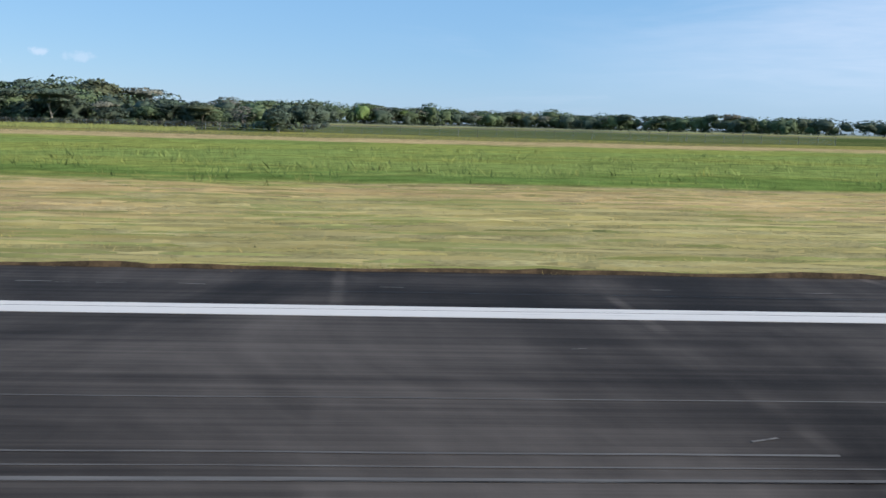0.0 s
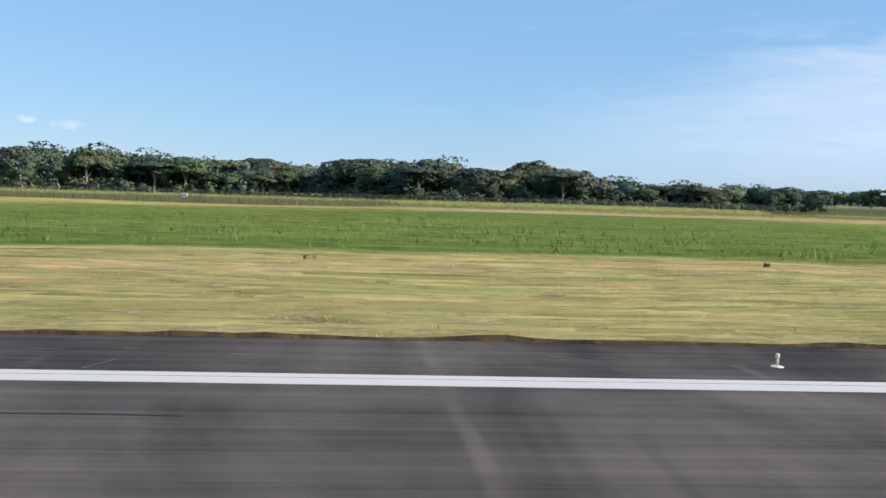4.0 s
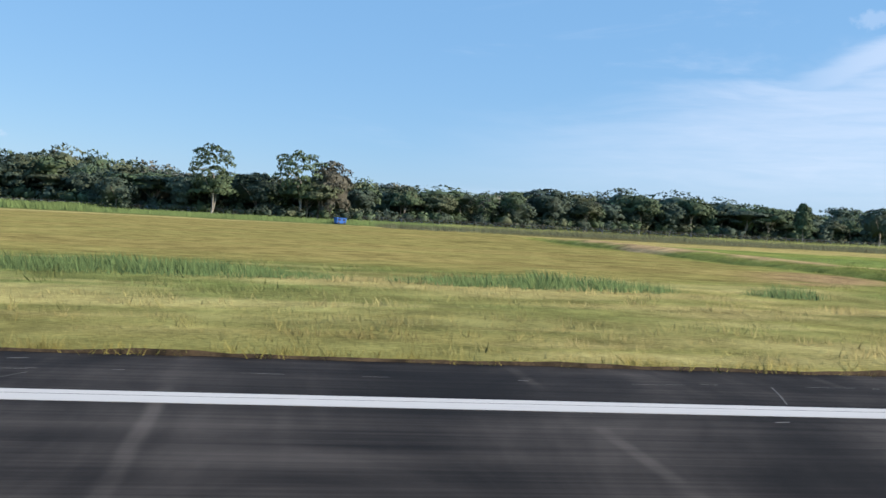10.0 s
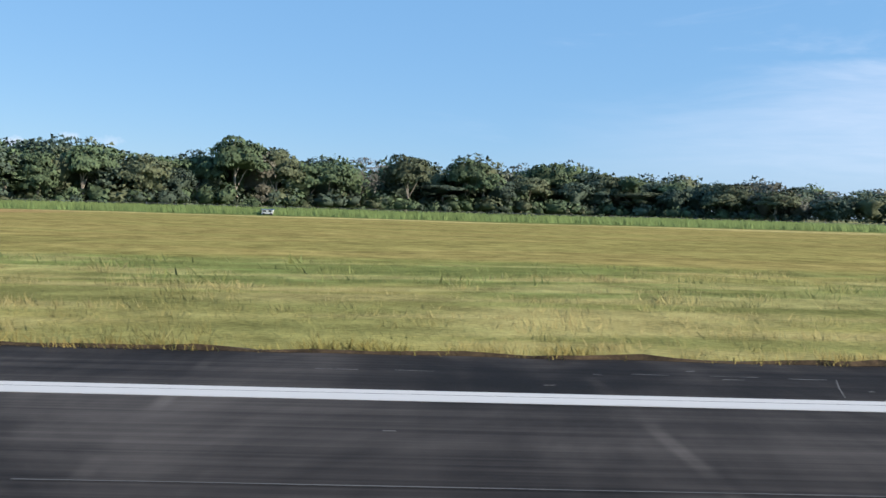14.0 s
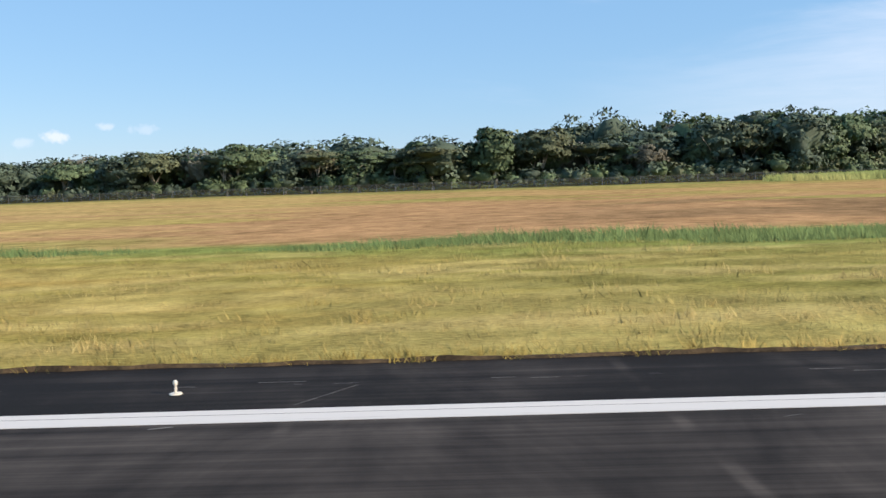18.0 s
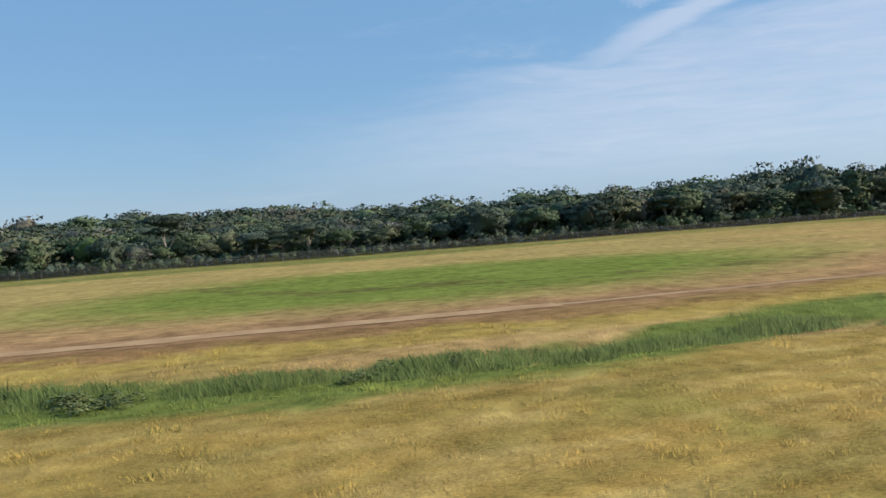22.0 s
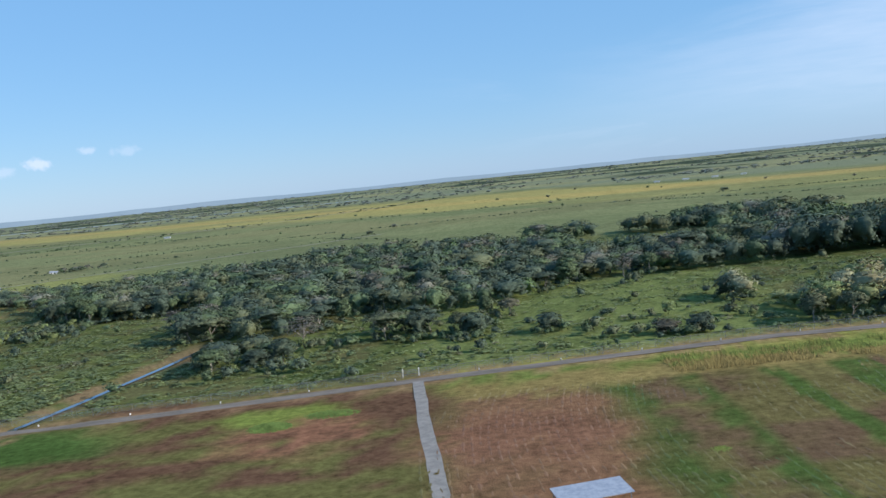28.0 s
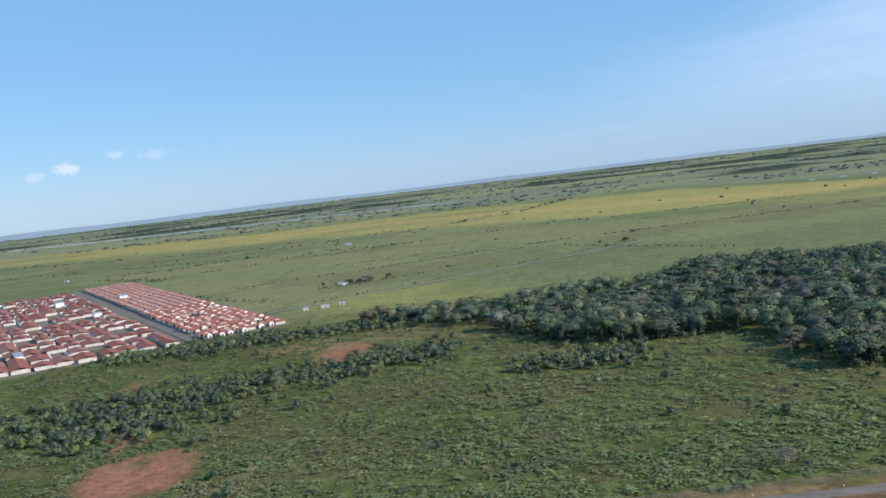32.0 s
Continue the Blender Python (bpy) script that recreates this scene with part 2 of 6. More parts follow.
    bare = math_node(t, "MULTIPLY", math_node(t, "MULTIPLY", ramp(t, lane.outputs[0], -70.0, -48.0), math_node(t, "SUBTRACT", 1.0, ramp(t, lane.outputs[0], -34.0, -24.0))), math_node(t, "SUBTRACT", 1.0, ramp(t, lane.outputs[1], 4.2, 5.0)))
    f = math_node(t, "ADD", f, math_node(t, "MULTIPLY", math_node(t, "MULTIPLY", bare, ramp(t, cloudy, 0.30, 0.62)), 0.26))
    band_ = ramp(t, noise_node(t, mapping(t, pos, (0.55, 0.05, 1.0), (0, 0, 0.10)), 1.0, 3.0, 0.5, 0.6), 0.60, 0.74)
    f = math_node(t, "ADD", f, math_node(t, "MULTIPLY", band_, 0.07))
    c = mix(t, ramp(t, f, 0.38, 0.84), (0.012, 0.0105, 0.0098), (0.166, 0.142, 0.121))
    return mix(t, math_node(t, "MULTIPLY", ramp(t, grit, 0.60, 0.75), 0.25), c, (0.10, 0.09, 0.08))


def paint_look(t, pos, b):
    worn = noise_node(t, mapping(t, pos, (0.6, 6.0, 1.0)), 3.0, 6.0, 0.7)
    long_streak = noise_node(t, mapping(t, pos, (0.12, 22.0, 1.0)), 1.0, 3.0, 0.6)
    f = math_node(t, "ADD", math_node(t, "MULTIPLY", worn, 0.5), math_node(t, "MULTIPLY", long_streak, 0.5))
    return mix(t, ramp(t, f, 0.25, 0.45), (0.34, 0.32, 0.29), (0.60, 0.57, 0.52))


def leaf_look(t, pos, b):
    own = node(t, "ShaderNodeVertexColor", layer_name="tint").outputs[0]
    geo = t.nodes.new("ShaderNodeNewGeometry")
    info = t.nodes.new("ShaderNodeObjectInfo")
    tufts = noise_node(t, pos, 2.2, 4.0, 0.7)
    sprays = noise_node(t, pos, 6.5, 3.0, 0.6)
    both = math_node(t, "ADD", math_node(t, "MULTIPLY", tufts, 0.6), math_node(t, "MULTIPLY", sprays, 0.4))
    bump(t, b, both, 0.30, 0.5)
    spread = math_node(t, "ADD", math_node(t, "MULTIPLY", geo.outputs["Random Per Island"], 0.34), 0.83)
    value = math_node(t, "MULTIPLY", spread, math_node(t, "ADD", math_node(t, "MULTIPLY", info.outputs["Random"], 0.40), 0.80))
    value = math_node(t, "MULTIPLY", value, math_node(t, "ADD", math_node(t, "MULTIPLY", both, 1.7), 0.15))
    n = t.nodes.new("ShaderNodeVectorMath")
    n.operation = "SCALE"
    t.links.new(own, n.inputs[0])
    t.links.new(value, n.inputs["Scale"])
    return n.outputs[0]


GROUND = material("soil and grass", tinted(4.4, 0.9, 0.16), 1.0, 0.0)
BLADE = material("grass blades", tinted(1.1, 0.5, 0.0, 0.25), 0.85, 0.15)
LEAF = material("leaves", leaf_look, 0.75, 0.2)
BARK = material("bark", grained((0.22, 0.195, 0.155), (0.46, 0.42, 0.35), 4.0, 5.0, 0.02), 0.9)
ASPHALT = material("runway asphalt", asphalt_look, 0.9, 0.12)
PAINT = material("road paint", paint_look, 0.7, 0.3)
TAR = material("crack sealant", grained((0.008, 0.008, 0.009), (0.02, 0.02, 0.02), 5.0), 0.6, 0.4)
PALE = material("weathered grit", grained((0.10, 0.095, 0.09), (0.24, 0.22, 0.20), 3.0), 0.9)
TRACK = material("dusty earth", grained((0.38, 0.235, 0.115), (0.53, 0.36, 0.19), 0.5, 6.0, 0.03), 0.95, 0.1)
ROAD = material("perimeter road", grained((0.12, 0.105, 0.085), (0.22, 0.19, 0.155), 0.5, 6.0, 0.02, (0.3, 1, 1)), 0.9)
GRAVEL = material("gravel road", grained((0.18, 0.172, 0.155), (0.30, 0.28, 0.25), 0.7, 6.0, 0.02), 0.9)
STEEL = material("galvanised steel", grained((0.11, 0.115, 0.11), (0.20, 0.20, 0.195), 3.0), 0.55, 0.5)
CREAM = material("cream enamel", grained((0.60, 0.54, 0.42), (0.78, 0.74, 0.64), 8.0), 0.5, 0.4)
HAY = material("pressed hay", grained((0.10, 0.08, 0.04), (0.30, 0.23, 0.11), 9.0, 5.0, 0.03), 0.95)
BLUE = material("blue paint", grained((0.02, 0.11, 0.42), (0.05, 0.20, 0.62), 2.0), 0.45, 0.4)
WHITE = material("white paint", grained((0.62, 0.61, 0.58), (0.80, 0.79, 0.76), 2.0), 0.6, 0.3)
DARK = material("dark rubber and glass", grained((0.012, 0.013, 0.015), (0.03, 0.03, 0.035), 4.0), 0.4, 0.5)
SHEET = material("grey roofing sheet", grained((0.22, 0.25, 0.30), (0.36, 0.39, 0.44), 2.0, 4.0, 0.01), 0.4, 0.5)


def tile_look(t, pos, b):
    base = grained((0.20, 0.068, 0.048), (0.33, 0.125, 0.088), 0.9, 5.0, 0.03)(t, pos, b)
    own = t.nodes.new("ShaderNodeObjectInfo").outputs["Random"]
    return mix(t, math_node(t, "MULTIPLY", ramp(t, own, 0.45, 1.0), 0.32), base, (0.30, 0.22, 0.18))


TILE = material("red roof tiles", tile_look, 0.85)
RENDER_WALL = material("painted render", grained((0.42, 0.39, 0.35), (0.62, 0.59, 0.54), 0.8), 0.9)
WATER = material("still water", lambda t, pos, b: (0.085, 0.098, 0.105), 0.04, 1.0)


def wire_look(t, pos, b):
    b.inputs["Alpha"].default_value = 0.16
    return (0.22, 0.23, 0.22)


WIRE = material("chain link", wire_look, 0.6, 0.4)


# ---- builders ----
def mesh_object(name, verts, faces, mat, parent=None, label="", tint=None, smooth=False, normals=None):
    """One mesh object from arrays: verts n x 3, faces as a list of tuples or an n x k array."""
    me = bpy.data.meshes.new(name)
    verts = np.asarray(verts, np.float32)
    if isinstance(faces, np.ndarray):
        k = faces.shape[1]
        me.vertices.add(len(verts)), me.loops.add(faces.size), me.polygons.add(len(faces))
        me.vertices.foreach_set("co", verts.ravel())
        me.loops.foreach_set("vertex_index", faces.ravel().astype(np.int32))
        me.polygons.foreach_set("loop_start", np.arange(0, faces.size, k, dtype=np.int32))
        me.update(calc_edges=True)
    else:
        me.from_pydata(verts.tolist(), [], faces)
        me.update()
    if tint is not None:
        attr = me.color_attributes.new("tint", "FLOAT_COLOR", "POINT")
        rgba = np.ones((len(verts), 4), np.float32)
        rgba[:, :3] = tint
        attr.data.foreach_set("color", rgba.ravel())
    if smooth:
        me.polygons.foreach_set("use_smooth", np.ones(len(me.polygons), bool))
    if normals is not None:
        me.polygons.foreach_set("use_smooth", np.ones(len(me.polygons), bool))
        me.attributes.new("custom_normal", "FLOAT_VECTOR", "POINT").data.foreach_set("vector", np.asarray(normals, np.float32).ravel())
        me.update()
    me.materials.append(mat)
    ob = new(name, me)
    if parent is not None:
        ob.parent = parent
    if label:
        tagged(ob, label)
    return ob


def part(name, bm, mat, parent, label=""):
    me = bpy.data.meshes.new(name)
    bm.to_mesh(me)
    bm.free()
    me.materials.append(mat)
    ob = new(name, me)
    ob.parent = parent
    if label:
        tagged(ob, label)
    return ob


def box(sx, sy, sz, x=0.0, y=0.0, z=0.0, bevel=0.0, bm=None):
    """A box that stands with its base centre at (x, y, z)."""
    bm = bm or bmesh.new()
    made = bmesh.ops.create_cube(bm, size=1.0, matrix=Matrix.Translation((x, y, z + sz / 2)) @ Matrix.Diagonal((sx, sy, sz, 1)))
    if bevel:
        edges = {e for v in made["verts"] for e in v.link_edges}
        bmesh.ops.bevel(bm, geom=list(edges), offset=bevel, segments=2, affect="EDGES")
    return bm


def tube(r1, r2, h, x=0.0, y=0.0, z=0.0, sides=10, bm=None):
    bm = bm or bmesh.new()
    bmesh.ops.create_cone(bm, cap_ends=True, segments=sides, radius1=r1, radius2=r2, depth=h, matrix=Matrix.Translation((x, y, z + h / 2)))
    return bm


def thing(name, label, category, at=(0, 0, 0), turn=0.0, group="", kind=""):
    ob = new(name)
    ob.matrix_basis = pose(*at, 0, 0, turn)
    return tagged(ob, label, category, group, kind)


# ---- noise and the plan of the soil ----
TABLE = np.random.RandomState(7).rand(256, 256)


def value_noise(x, y):
    xi, yi = np.floor(x).astype(int), np.floor(y).astype(int)
    fx, fy = x - xi, y - yi
    fx, fy = fx * fx * (3 - 2 * fx), fy * fy * (3 - 2 * fy)
    a, b = TABLE[xi & 255, yi & 255], TABLE[(xi + 1) & 255, yi & 255]
    c, d = TABLE[xi & 255, (yi + 1) & 255], TABLE[(xi + 1) & 255, (yi + 1) & 255]
    return (a * (1 - fx) + b * fx) * (1 - fy) + (c * (1 - fx) + d * fx) * fy


def fbm(x, y, octaves=4):
    total, size, out = 0.0, 1.0, 0.0
    for n in range(octaves):
        out = out + size * value_noise(x * 2**n + 17.3 * n, y * 2**n + 9.1 * n)
        total, size = total + size, size * 0.55
    return out / total


def step(a, b, v):
    s = np.clip((v - a) / (b - a), 0, 1)
    return s * s * (3 - 2 * s)


def band(v, a, b, soft):
    return step(a - soft, a + soft, v) * (1 - step(b - soft, b + soft, v))


def line(x, *pairs):
    """A piecewise line, from pairs of (x, value) in falling x."""
    xs, ys = zip(*sorted(pairs))
    return np.interp(x, xs, ys)


def spot(x, y, cx, cy, rx, ry, soft=0.35):
    return 1 - step(1 - soft, 1 + soft, np.hypot((x - cx) / rx, (y - cy) / ry))


def along(x, y, points, half, soft):
    """Nearness to a polyline."""
    best = np.full(np.shape(x), 1e9)
    for (ax, ay), (bx, by) in zip(points, points[1:]):
        ux, uy = bx - ax, by - ay
        s = np.clip(((x - ax) * ux + (y - ay) * uy) / (ux * ux + uy * uy), 0, 1)
        best = np.minimum(best, np.hypot(x - ax - s * ux, y - ay - s * uy))
    return 1 - step(half - soft, half + soft, best)


STRAW = (0.345, 0.305, 0.150)
OLIVE, GREEN, LUSH = (0.24, 0.23, 0.07), (0.190, 0.245, 0.070), (0.10, 0.165, 0.042)
RUST, CLAY, SCRUB = (0.40, 0.240, 0.122), (0.29, 0.142, 0.095), (0.095, 0.135, 0.042)
FENCE_LINE = [(80, 139), (-440, 141.5), (-700, 146), (-780, 147), (-838, 141), (-930, 131), (-1100, 128)]
ROAD_LINE = [(-560, 138.0), (-690, 141.7), (-780, 144.5), (-838, 137.8), (-878, 132), (-918, 127.5), (-1100, 123.5)]
TRACK_LINE = [(-508, 44.2), (-520, 44.5), (-592, 47.2), (-640, 51.5), (-680, 54.5), (-723, 52.6), (-755, 50.6), (-772, 53), (-783, 58.5), (-795, 61.5), (-816, 68.8), (-840, 76)]
PATH_LINE = [(-646.5, 14), (-644.2, 22.9), (-642.3, 29.8), (-640.2, 37.2), (-638.4, 44.1)]
CANAL_LINE = [(-901.5, 130.5), (-897, 145), (-889.5, 174), (-886, 191)]


def soil(x, y):
    """Colour of the ground's cover at each place, some cloud shade, sun and haze included."""
    x, y = np.asarray(x, float), np.asarray(y, float)
    n1, n2 = fbm(x / 14, y / 6), fbm(x / 4.0 + 50, y / 1.6, 4)
    n3, n4 = fbm(x / 60 + 9, y / 30, 4), fbm(x / 1.7, y / 1.1 + 30, 3)
    wx, wy = x + 9 * (n1 - 0.5), y + (0.08 * y + 3.0) * (n2 - 0.5)
    c = np.empty((*x.shape, 3))
    c[:] = np.asarray(SCRUB) * 0.72

    def lay(w, colour):
        w = np.clip(w, 0, 1)[..., None]
        c[:] = c * (1 - w) + w * np.asarray(colour)

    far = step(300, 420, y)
    inside = 1 - step(0, 5, y - line(x, *FENCE_LINE))
    # the plain beyond the woods
    lay(step(120, 160, y), (0.070, 0.095, 0.032))
    lay(band(fbm(x / 40, y / 40), 0.52, 0.9, 0.05) * step(130, 170, y), (0.10, 0.12, 0.042))
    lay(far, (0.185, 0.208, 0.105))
    lay(spot(wx, wy, -1005, 400, 48, 40, 0.3) * 0.9, (0.235, 0.250, 0.092))
    plots = fbm(x / 260 + 3, y / 90 + 8, 2)
    lay(far * band(plots, 0.55, 0.95, 0.02) * 0.7, (0.210, 0.208, 0.108))
    lay(far * band(plots, 0.0, 0.40, 0.02) * 0.6, (0.140, 0.168, 0.085))
    lay(far * band(fbm(x / 90 + 30, y / 60, 4), 0.56, 0.95, 0.03) * 0.45, (0.128, 0.146, 0.078))
    near_y = line(x, (-1663, 1230), (-1275, 1040), (-1005, 930), (-796, 772), (-676, 655), (-400, 560), (0, 520))
    top_y = line(x, (-2400, 1500), (-1436, 1300), (-1015, 1330), (-700, 1175), (-576, 900), (-300, 700), (0, 640))
    wy_far = y + 60 * (n3 - 0.5)
    lay(band(wy_far, near_y, top_y, 40) * far * (0.35 + 0.6 * band(fbm(x / 210 + 6, y / 75, 3), 0.46, 1.2, 0.09)), (0.31, 0.285, 0.112))
    lay(band(wy_far, near_y + 140, near_y + 250, 25) * far * 0.5, (0.42, 0.32, 0.12))
    # fields past the golden band, paled and blued in colour for haze
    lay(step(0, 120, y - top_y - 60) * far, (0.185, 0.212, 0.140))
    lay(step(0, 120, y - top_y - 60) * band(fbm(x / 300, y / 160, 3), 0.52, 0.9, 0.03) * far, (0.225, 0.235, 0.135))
    lay(band(fbm(x / 240 + 40, y / 200, 3), 0.56, 0.9, 0.03) * step(0, 200, y - top_y - 500), (0.05, 0.07, 0.05))
    scrub_land = (1 - step(-720, -700, wx)) * (1 - inside) * (1 - step(330, 400, y))
    lay(scrub_land * band(fbm(x / 5, y / 3.2 + 11), 0.52, 0.95, 0.04) * 0.8, (0.130, 0.158, 0.055))
    lay(scrub_land * band(fbm(x / 4 + 8, y / 2.4), 0.0, 0.42, 0.04) * 0.6, (0.075, 0.100, 0.038))
    lay(scrub_land * band(fbm(x / 15 + 3, y / 9 + 1), 0.57, 0.95, 0.04) * 0.7, (0.115, 0.105, 0.052))
    glade = (1 - inside) * (1 - step(-768, -755, wx)) * step(-846, -832, wx) * (1 - step(232, 250, wy))
    lay(glade * 0.85, (0.150, 0.185, 0.066))
    lay(glade * band(fbm(x / 9 + 2, y / 6), 0.56, 0.95, 0.05) * 0.7, (0.105, 0.135, 0.048))
    # bare red patches in the scrub by the town
    for cx, cy, rx, ry in ((-1046, 172, 11, 15), (-1019, 283, 8, 17), (-1080, 256, 4, 12), (-1058, 200, 5, 9), (-1035, 300, 16, 6), (-1120, 200, 9, 20)):
        lay(spot(wx, wy, cx, cy, rx, ry) * band(n4, 0.25, 1.5, 0.12), CLAY)
    lay(spot(x, wy, -1000, 305, 45, 16) * 0.8, (0.20, 0.17, 0.08))
    lay(along(wx, y, [(-1028, 128), (-1026, 140), (-1021, 169), (-1017, 184)], 1.0, 0.6) * band(n4, 0.3, 1.5, 0.15), (0.30, 0.23, 0.15))
    lay(along(wx, y, CANAL_LINE, 4.2, 1.4) * band(n4, 0.36, 1.5, 0.15) * 0.85, (0.175, 0.128, 0.078))
    ta, ts = (x + 1085.7) * -0.519 + (y - 339.1) * 0.855, (x + 1085.7) * 0.855 + (y - 339.1) * 0.519
    lay(band(ta, -2, 345, 2) * band(ts, -96, 40, 2), (0.21, 0.185, 0.155))
    # within the airfield
    first = step(-100, -94, wx)
    lay(inside, OLIVE)
    lay(inside * band(wy, 9, 27, 2.0), (0.40, 0.335, 0.10))
    lay(inside * band(wy, 9, 27, 2.0) * band(n1, 0.52, 1, 0.06), (0.26, 0.265, 0.075))
    lay(inside * band(wy, 20, 27, 1.5) * (1 - first) * step(-215, -200, x) * 0.8, (0.42, 0.32, 0.13))
    lay(inside * band(wy, 9, 25.5, 1.5) * first, STRAW)
    rows = 0.5 + 0.5 * np.sin(y * 5.2 + 2.0 * n3 + 4 * n1)
    lay(inside * band(y, 9, 25, 1.0) * first * rows * 0.45, (0.25, 0.235, 0.075))
    lay(inside * band(wy, 15, 25, 3) * first * band(n1, 0.55, 0.8, 0.06) * 0.6, (0.43, 0.31, 0.17))
    mottle = fbm(x / 7 + 31, y / 1.8 + 3, 4)
    lay(inside * band(wy, 12, 27, 2.0) * (1 - first) * band(mottle, 0.54, 0.95, 0.04) * 0.75, (0.21, 0.245, 0.07))
    lay(inside * band(wy, 11, 27, 2.0) * (1 - first) * band(mottle, 0.0, 0.42, 0.04) * 0.7, (0.42, 0.345, 0.14))
    # the broad green belt
    lay(inside * step(-212, -204, wx) * band(wy, 26.5, 84, 2.2), GREEN)
    lay(inside * step(-212, -204, wx) * band(wy, 26.5, 84, 2.2) * band(n1, 0.5, 0.9, 0.08) * 0.7, (0.25, 0.275, 0.07))
    lay(inside * step(-212, -204, wx) * band(wy, 26.0, 33, 1.2) * band(n2, 0.42, 0.9, 0.06) * 0.8, LUSH)
    lay(step(-100, -60, wx) * band(wy, 84, 106, 3) * inside, (0.40, 0.31, 0.16))
    lay(step(-215, -205, wx) * (1 - step(-90, -70, wx)) * band(wy, 76, 97, 4) * inside, (0.42, 0.345, 0.13))
    lay(step(-215, -205, wx) * (1 - step(-90, -70, wx)) * band(wy, 97, 128, 5) * inside, (0.15, 0.135, 0.06))
    lay(inside * band(wx, -108, -40, 9) * band(wy, 26.5, 84, 2.2) * 0.6, (0.095, 0.15, 0.040))
    # the ditch and its bank
    lay(along(wx, wy, [(-206, 26), (-204, 34), (-207, 60), (-209, 84)], 3.2, 1.2), (0.20, 0.22, 0.06))
    lay(along(wx, wy, [(-199.5, 30), (-200.5, 46), (-203.5, 82)], 2.6, 0.9), (0.46, 0.32, 0.17))
    lay(spot(wx, wy, -211, 33, 5, 4) * 0.8, (0.40, 0.25, 0.14))
    # golden hayfield
    hay = (1 - step(-214, -208, wx)) * step(-560, -520, wx) * inside
    lay(hay * band(wy, 10, 27, 2.0) * 0.6, (0.30, 0.262, 0.10))
    lay(hay * band(wy, 29, 150, 2.5), (0.315, 0.255, 0.09))
    lay(hay * band(wy, 29, 150, 2.5) * band(fbm(x / 20, y / 3.2), 0.5, 0.9, 0.05) * 0.7, (0.29, 0.255, 0.085))
    lay(hay * band(y, 112, 119, 2.0) * step(-430, -400, wx), (0.52, 0.42, 0.18))
    lay(hay * band(y, 119, 150, 2.0) * step(-430, -410, wx), (0.16, 0.19, 0.06))
    lay(hay * band(wy, 17, 28.5, 2.5) * band(fbm(x / 9 + 4, y / 5), 0.52, 0.9, 0.06) * 0.75, (0.17, 0.22, 0.065))
    lay(spot(wx, wy, -272, 30, 6, 4) + spot(wx, wy, -291, 32, 4, 4) + spot(wx, wy, -308, 33, 4, 3), (0.44, 0.27, 0.14))
    # rust-coloured soil with a green strip before it
    rust = (1 - step(-395, -385, wx)) * step(-640, -600, wx) * inside
    lay(rust * band(wy, 11, 26, 2.0) * band(n1, 0.35, 0.9, 0.1) * (0.45 + 0.55 * (1 - step(-490, -450, x))), (0.36, 0.295, 0.09))
    lay(rust * band(wy, 13, 24, 2.0) * band(n2, 0.55, 0.9, 0.05) * 0.7 * (1 - step(-490, -450, x)), (0.27, 0.19, 0.065))
    lay(rust * band(wy, 30, 75, 3.0) * band(fbm(x / 25, y / 7 + 5), 0.40, 0.95, 0.07), RUST)
    lay(rust * band(wy, 64, 112, 5.0) * band(fbm(x / 30 + 7, y / 9), 0.44, 0.95, 0.06) * 0.8, (0.42, 0.26, 0.12))
    lay(rust * step(-480, -460, wx) * band(wy, 36, 62, 3) * band(n1, 0.5, 0.9, 0.05), (0.27, 0.17, 0.09))
    lay(rust * band(y, 128, 138, 2) * 0.8, (0.20, 0.22, 0.07))
    lay(rust * band(wy, 25, 30.5, 1.0) * step(-560, -540, wx), GREEN)
    lay(spot(wx, wy, -502, 52, 14, 4) * 0.9 + spot(wx, wy, -530, 55, 9, 4) * 0.8, (0.30, 0.27, 0.075))
    lay(spot(wx, wy, -428.5, 66, 5, 4), (0.13, 0.10, 0.06))
    lay(along(wx, wy, [(-416, 47), (-408, 42), (-398, 38)], 1.3, 0.6) * band(n4, 0.4, 1.5, 0.1), (0.18, 0.13, 0.08))
    lay(spot(wx, wy, -424, 38, 9, 4) * 0.8, (0.45, 0.30, 0.13))
    lay(rust * (1 - step(-500, -480, x)) * band(wy, 30, 132, 4.0) * band(fbm(x / 22 + 12, y / 6), 0.36, 0.95, 0.10) * 0.6, (0.46, 0.335, 0.135))
    # before the lift-off: tawny grass, reedy ditch, green hollow
    tawny = (1 - step(-545, -530, wx)) * step(-650, -632, wx) * inside
    lay(tawny * band(wy, 9, 29, 1.5), (0.36, 0.25, 0.078))
    lay(tawny * band(wy, 9, 29, 1.5) * band(n1, 0.5, 0.9, 0.06), (0.30, 0.225, 0.068))
    lay(0.5 * (1 - step(-450, -430, x)) * step(-580, -550, x) * inside * band(wy, 11, 28, 1.5) * band(fbm(x / 6 + 60, y / 1.6), 0.55, 0.95, 0.05) * 0.8, (0.165, 0.21, 0.05))
    lay((1 - step(-450, -430, x)) * inside * band(wy, 11, 28, 1.5) * band(fbm(x / 7 + 20, y / 1.8), 0.58, 0.95, 0.05) * 0.7, (0.40, 0.33, 0.13))
    lay(tawny * band(wy + 2.5 * np.sin(x / 7) + 3 * (n1 - 0.5), 29.5, 35.5, 1.0), (0.15, 0.195, 0.052))
    lay(tawny * band(wy, 37.5, 46, 1.5), (0.38, 0.285, 0.085))
    lay(tawny * band(wy, 51, 64, 2.0), (0.42, 0.27, 0.13))
    lay(tawny * band(wy, 64, 138, 3.0), (0.40, 0.31, 0.12))
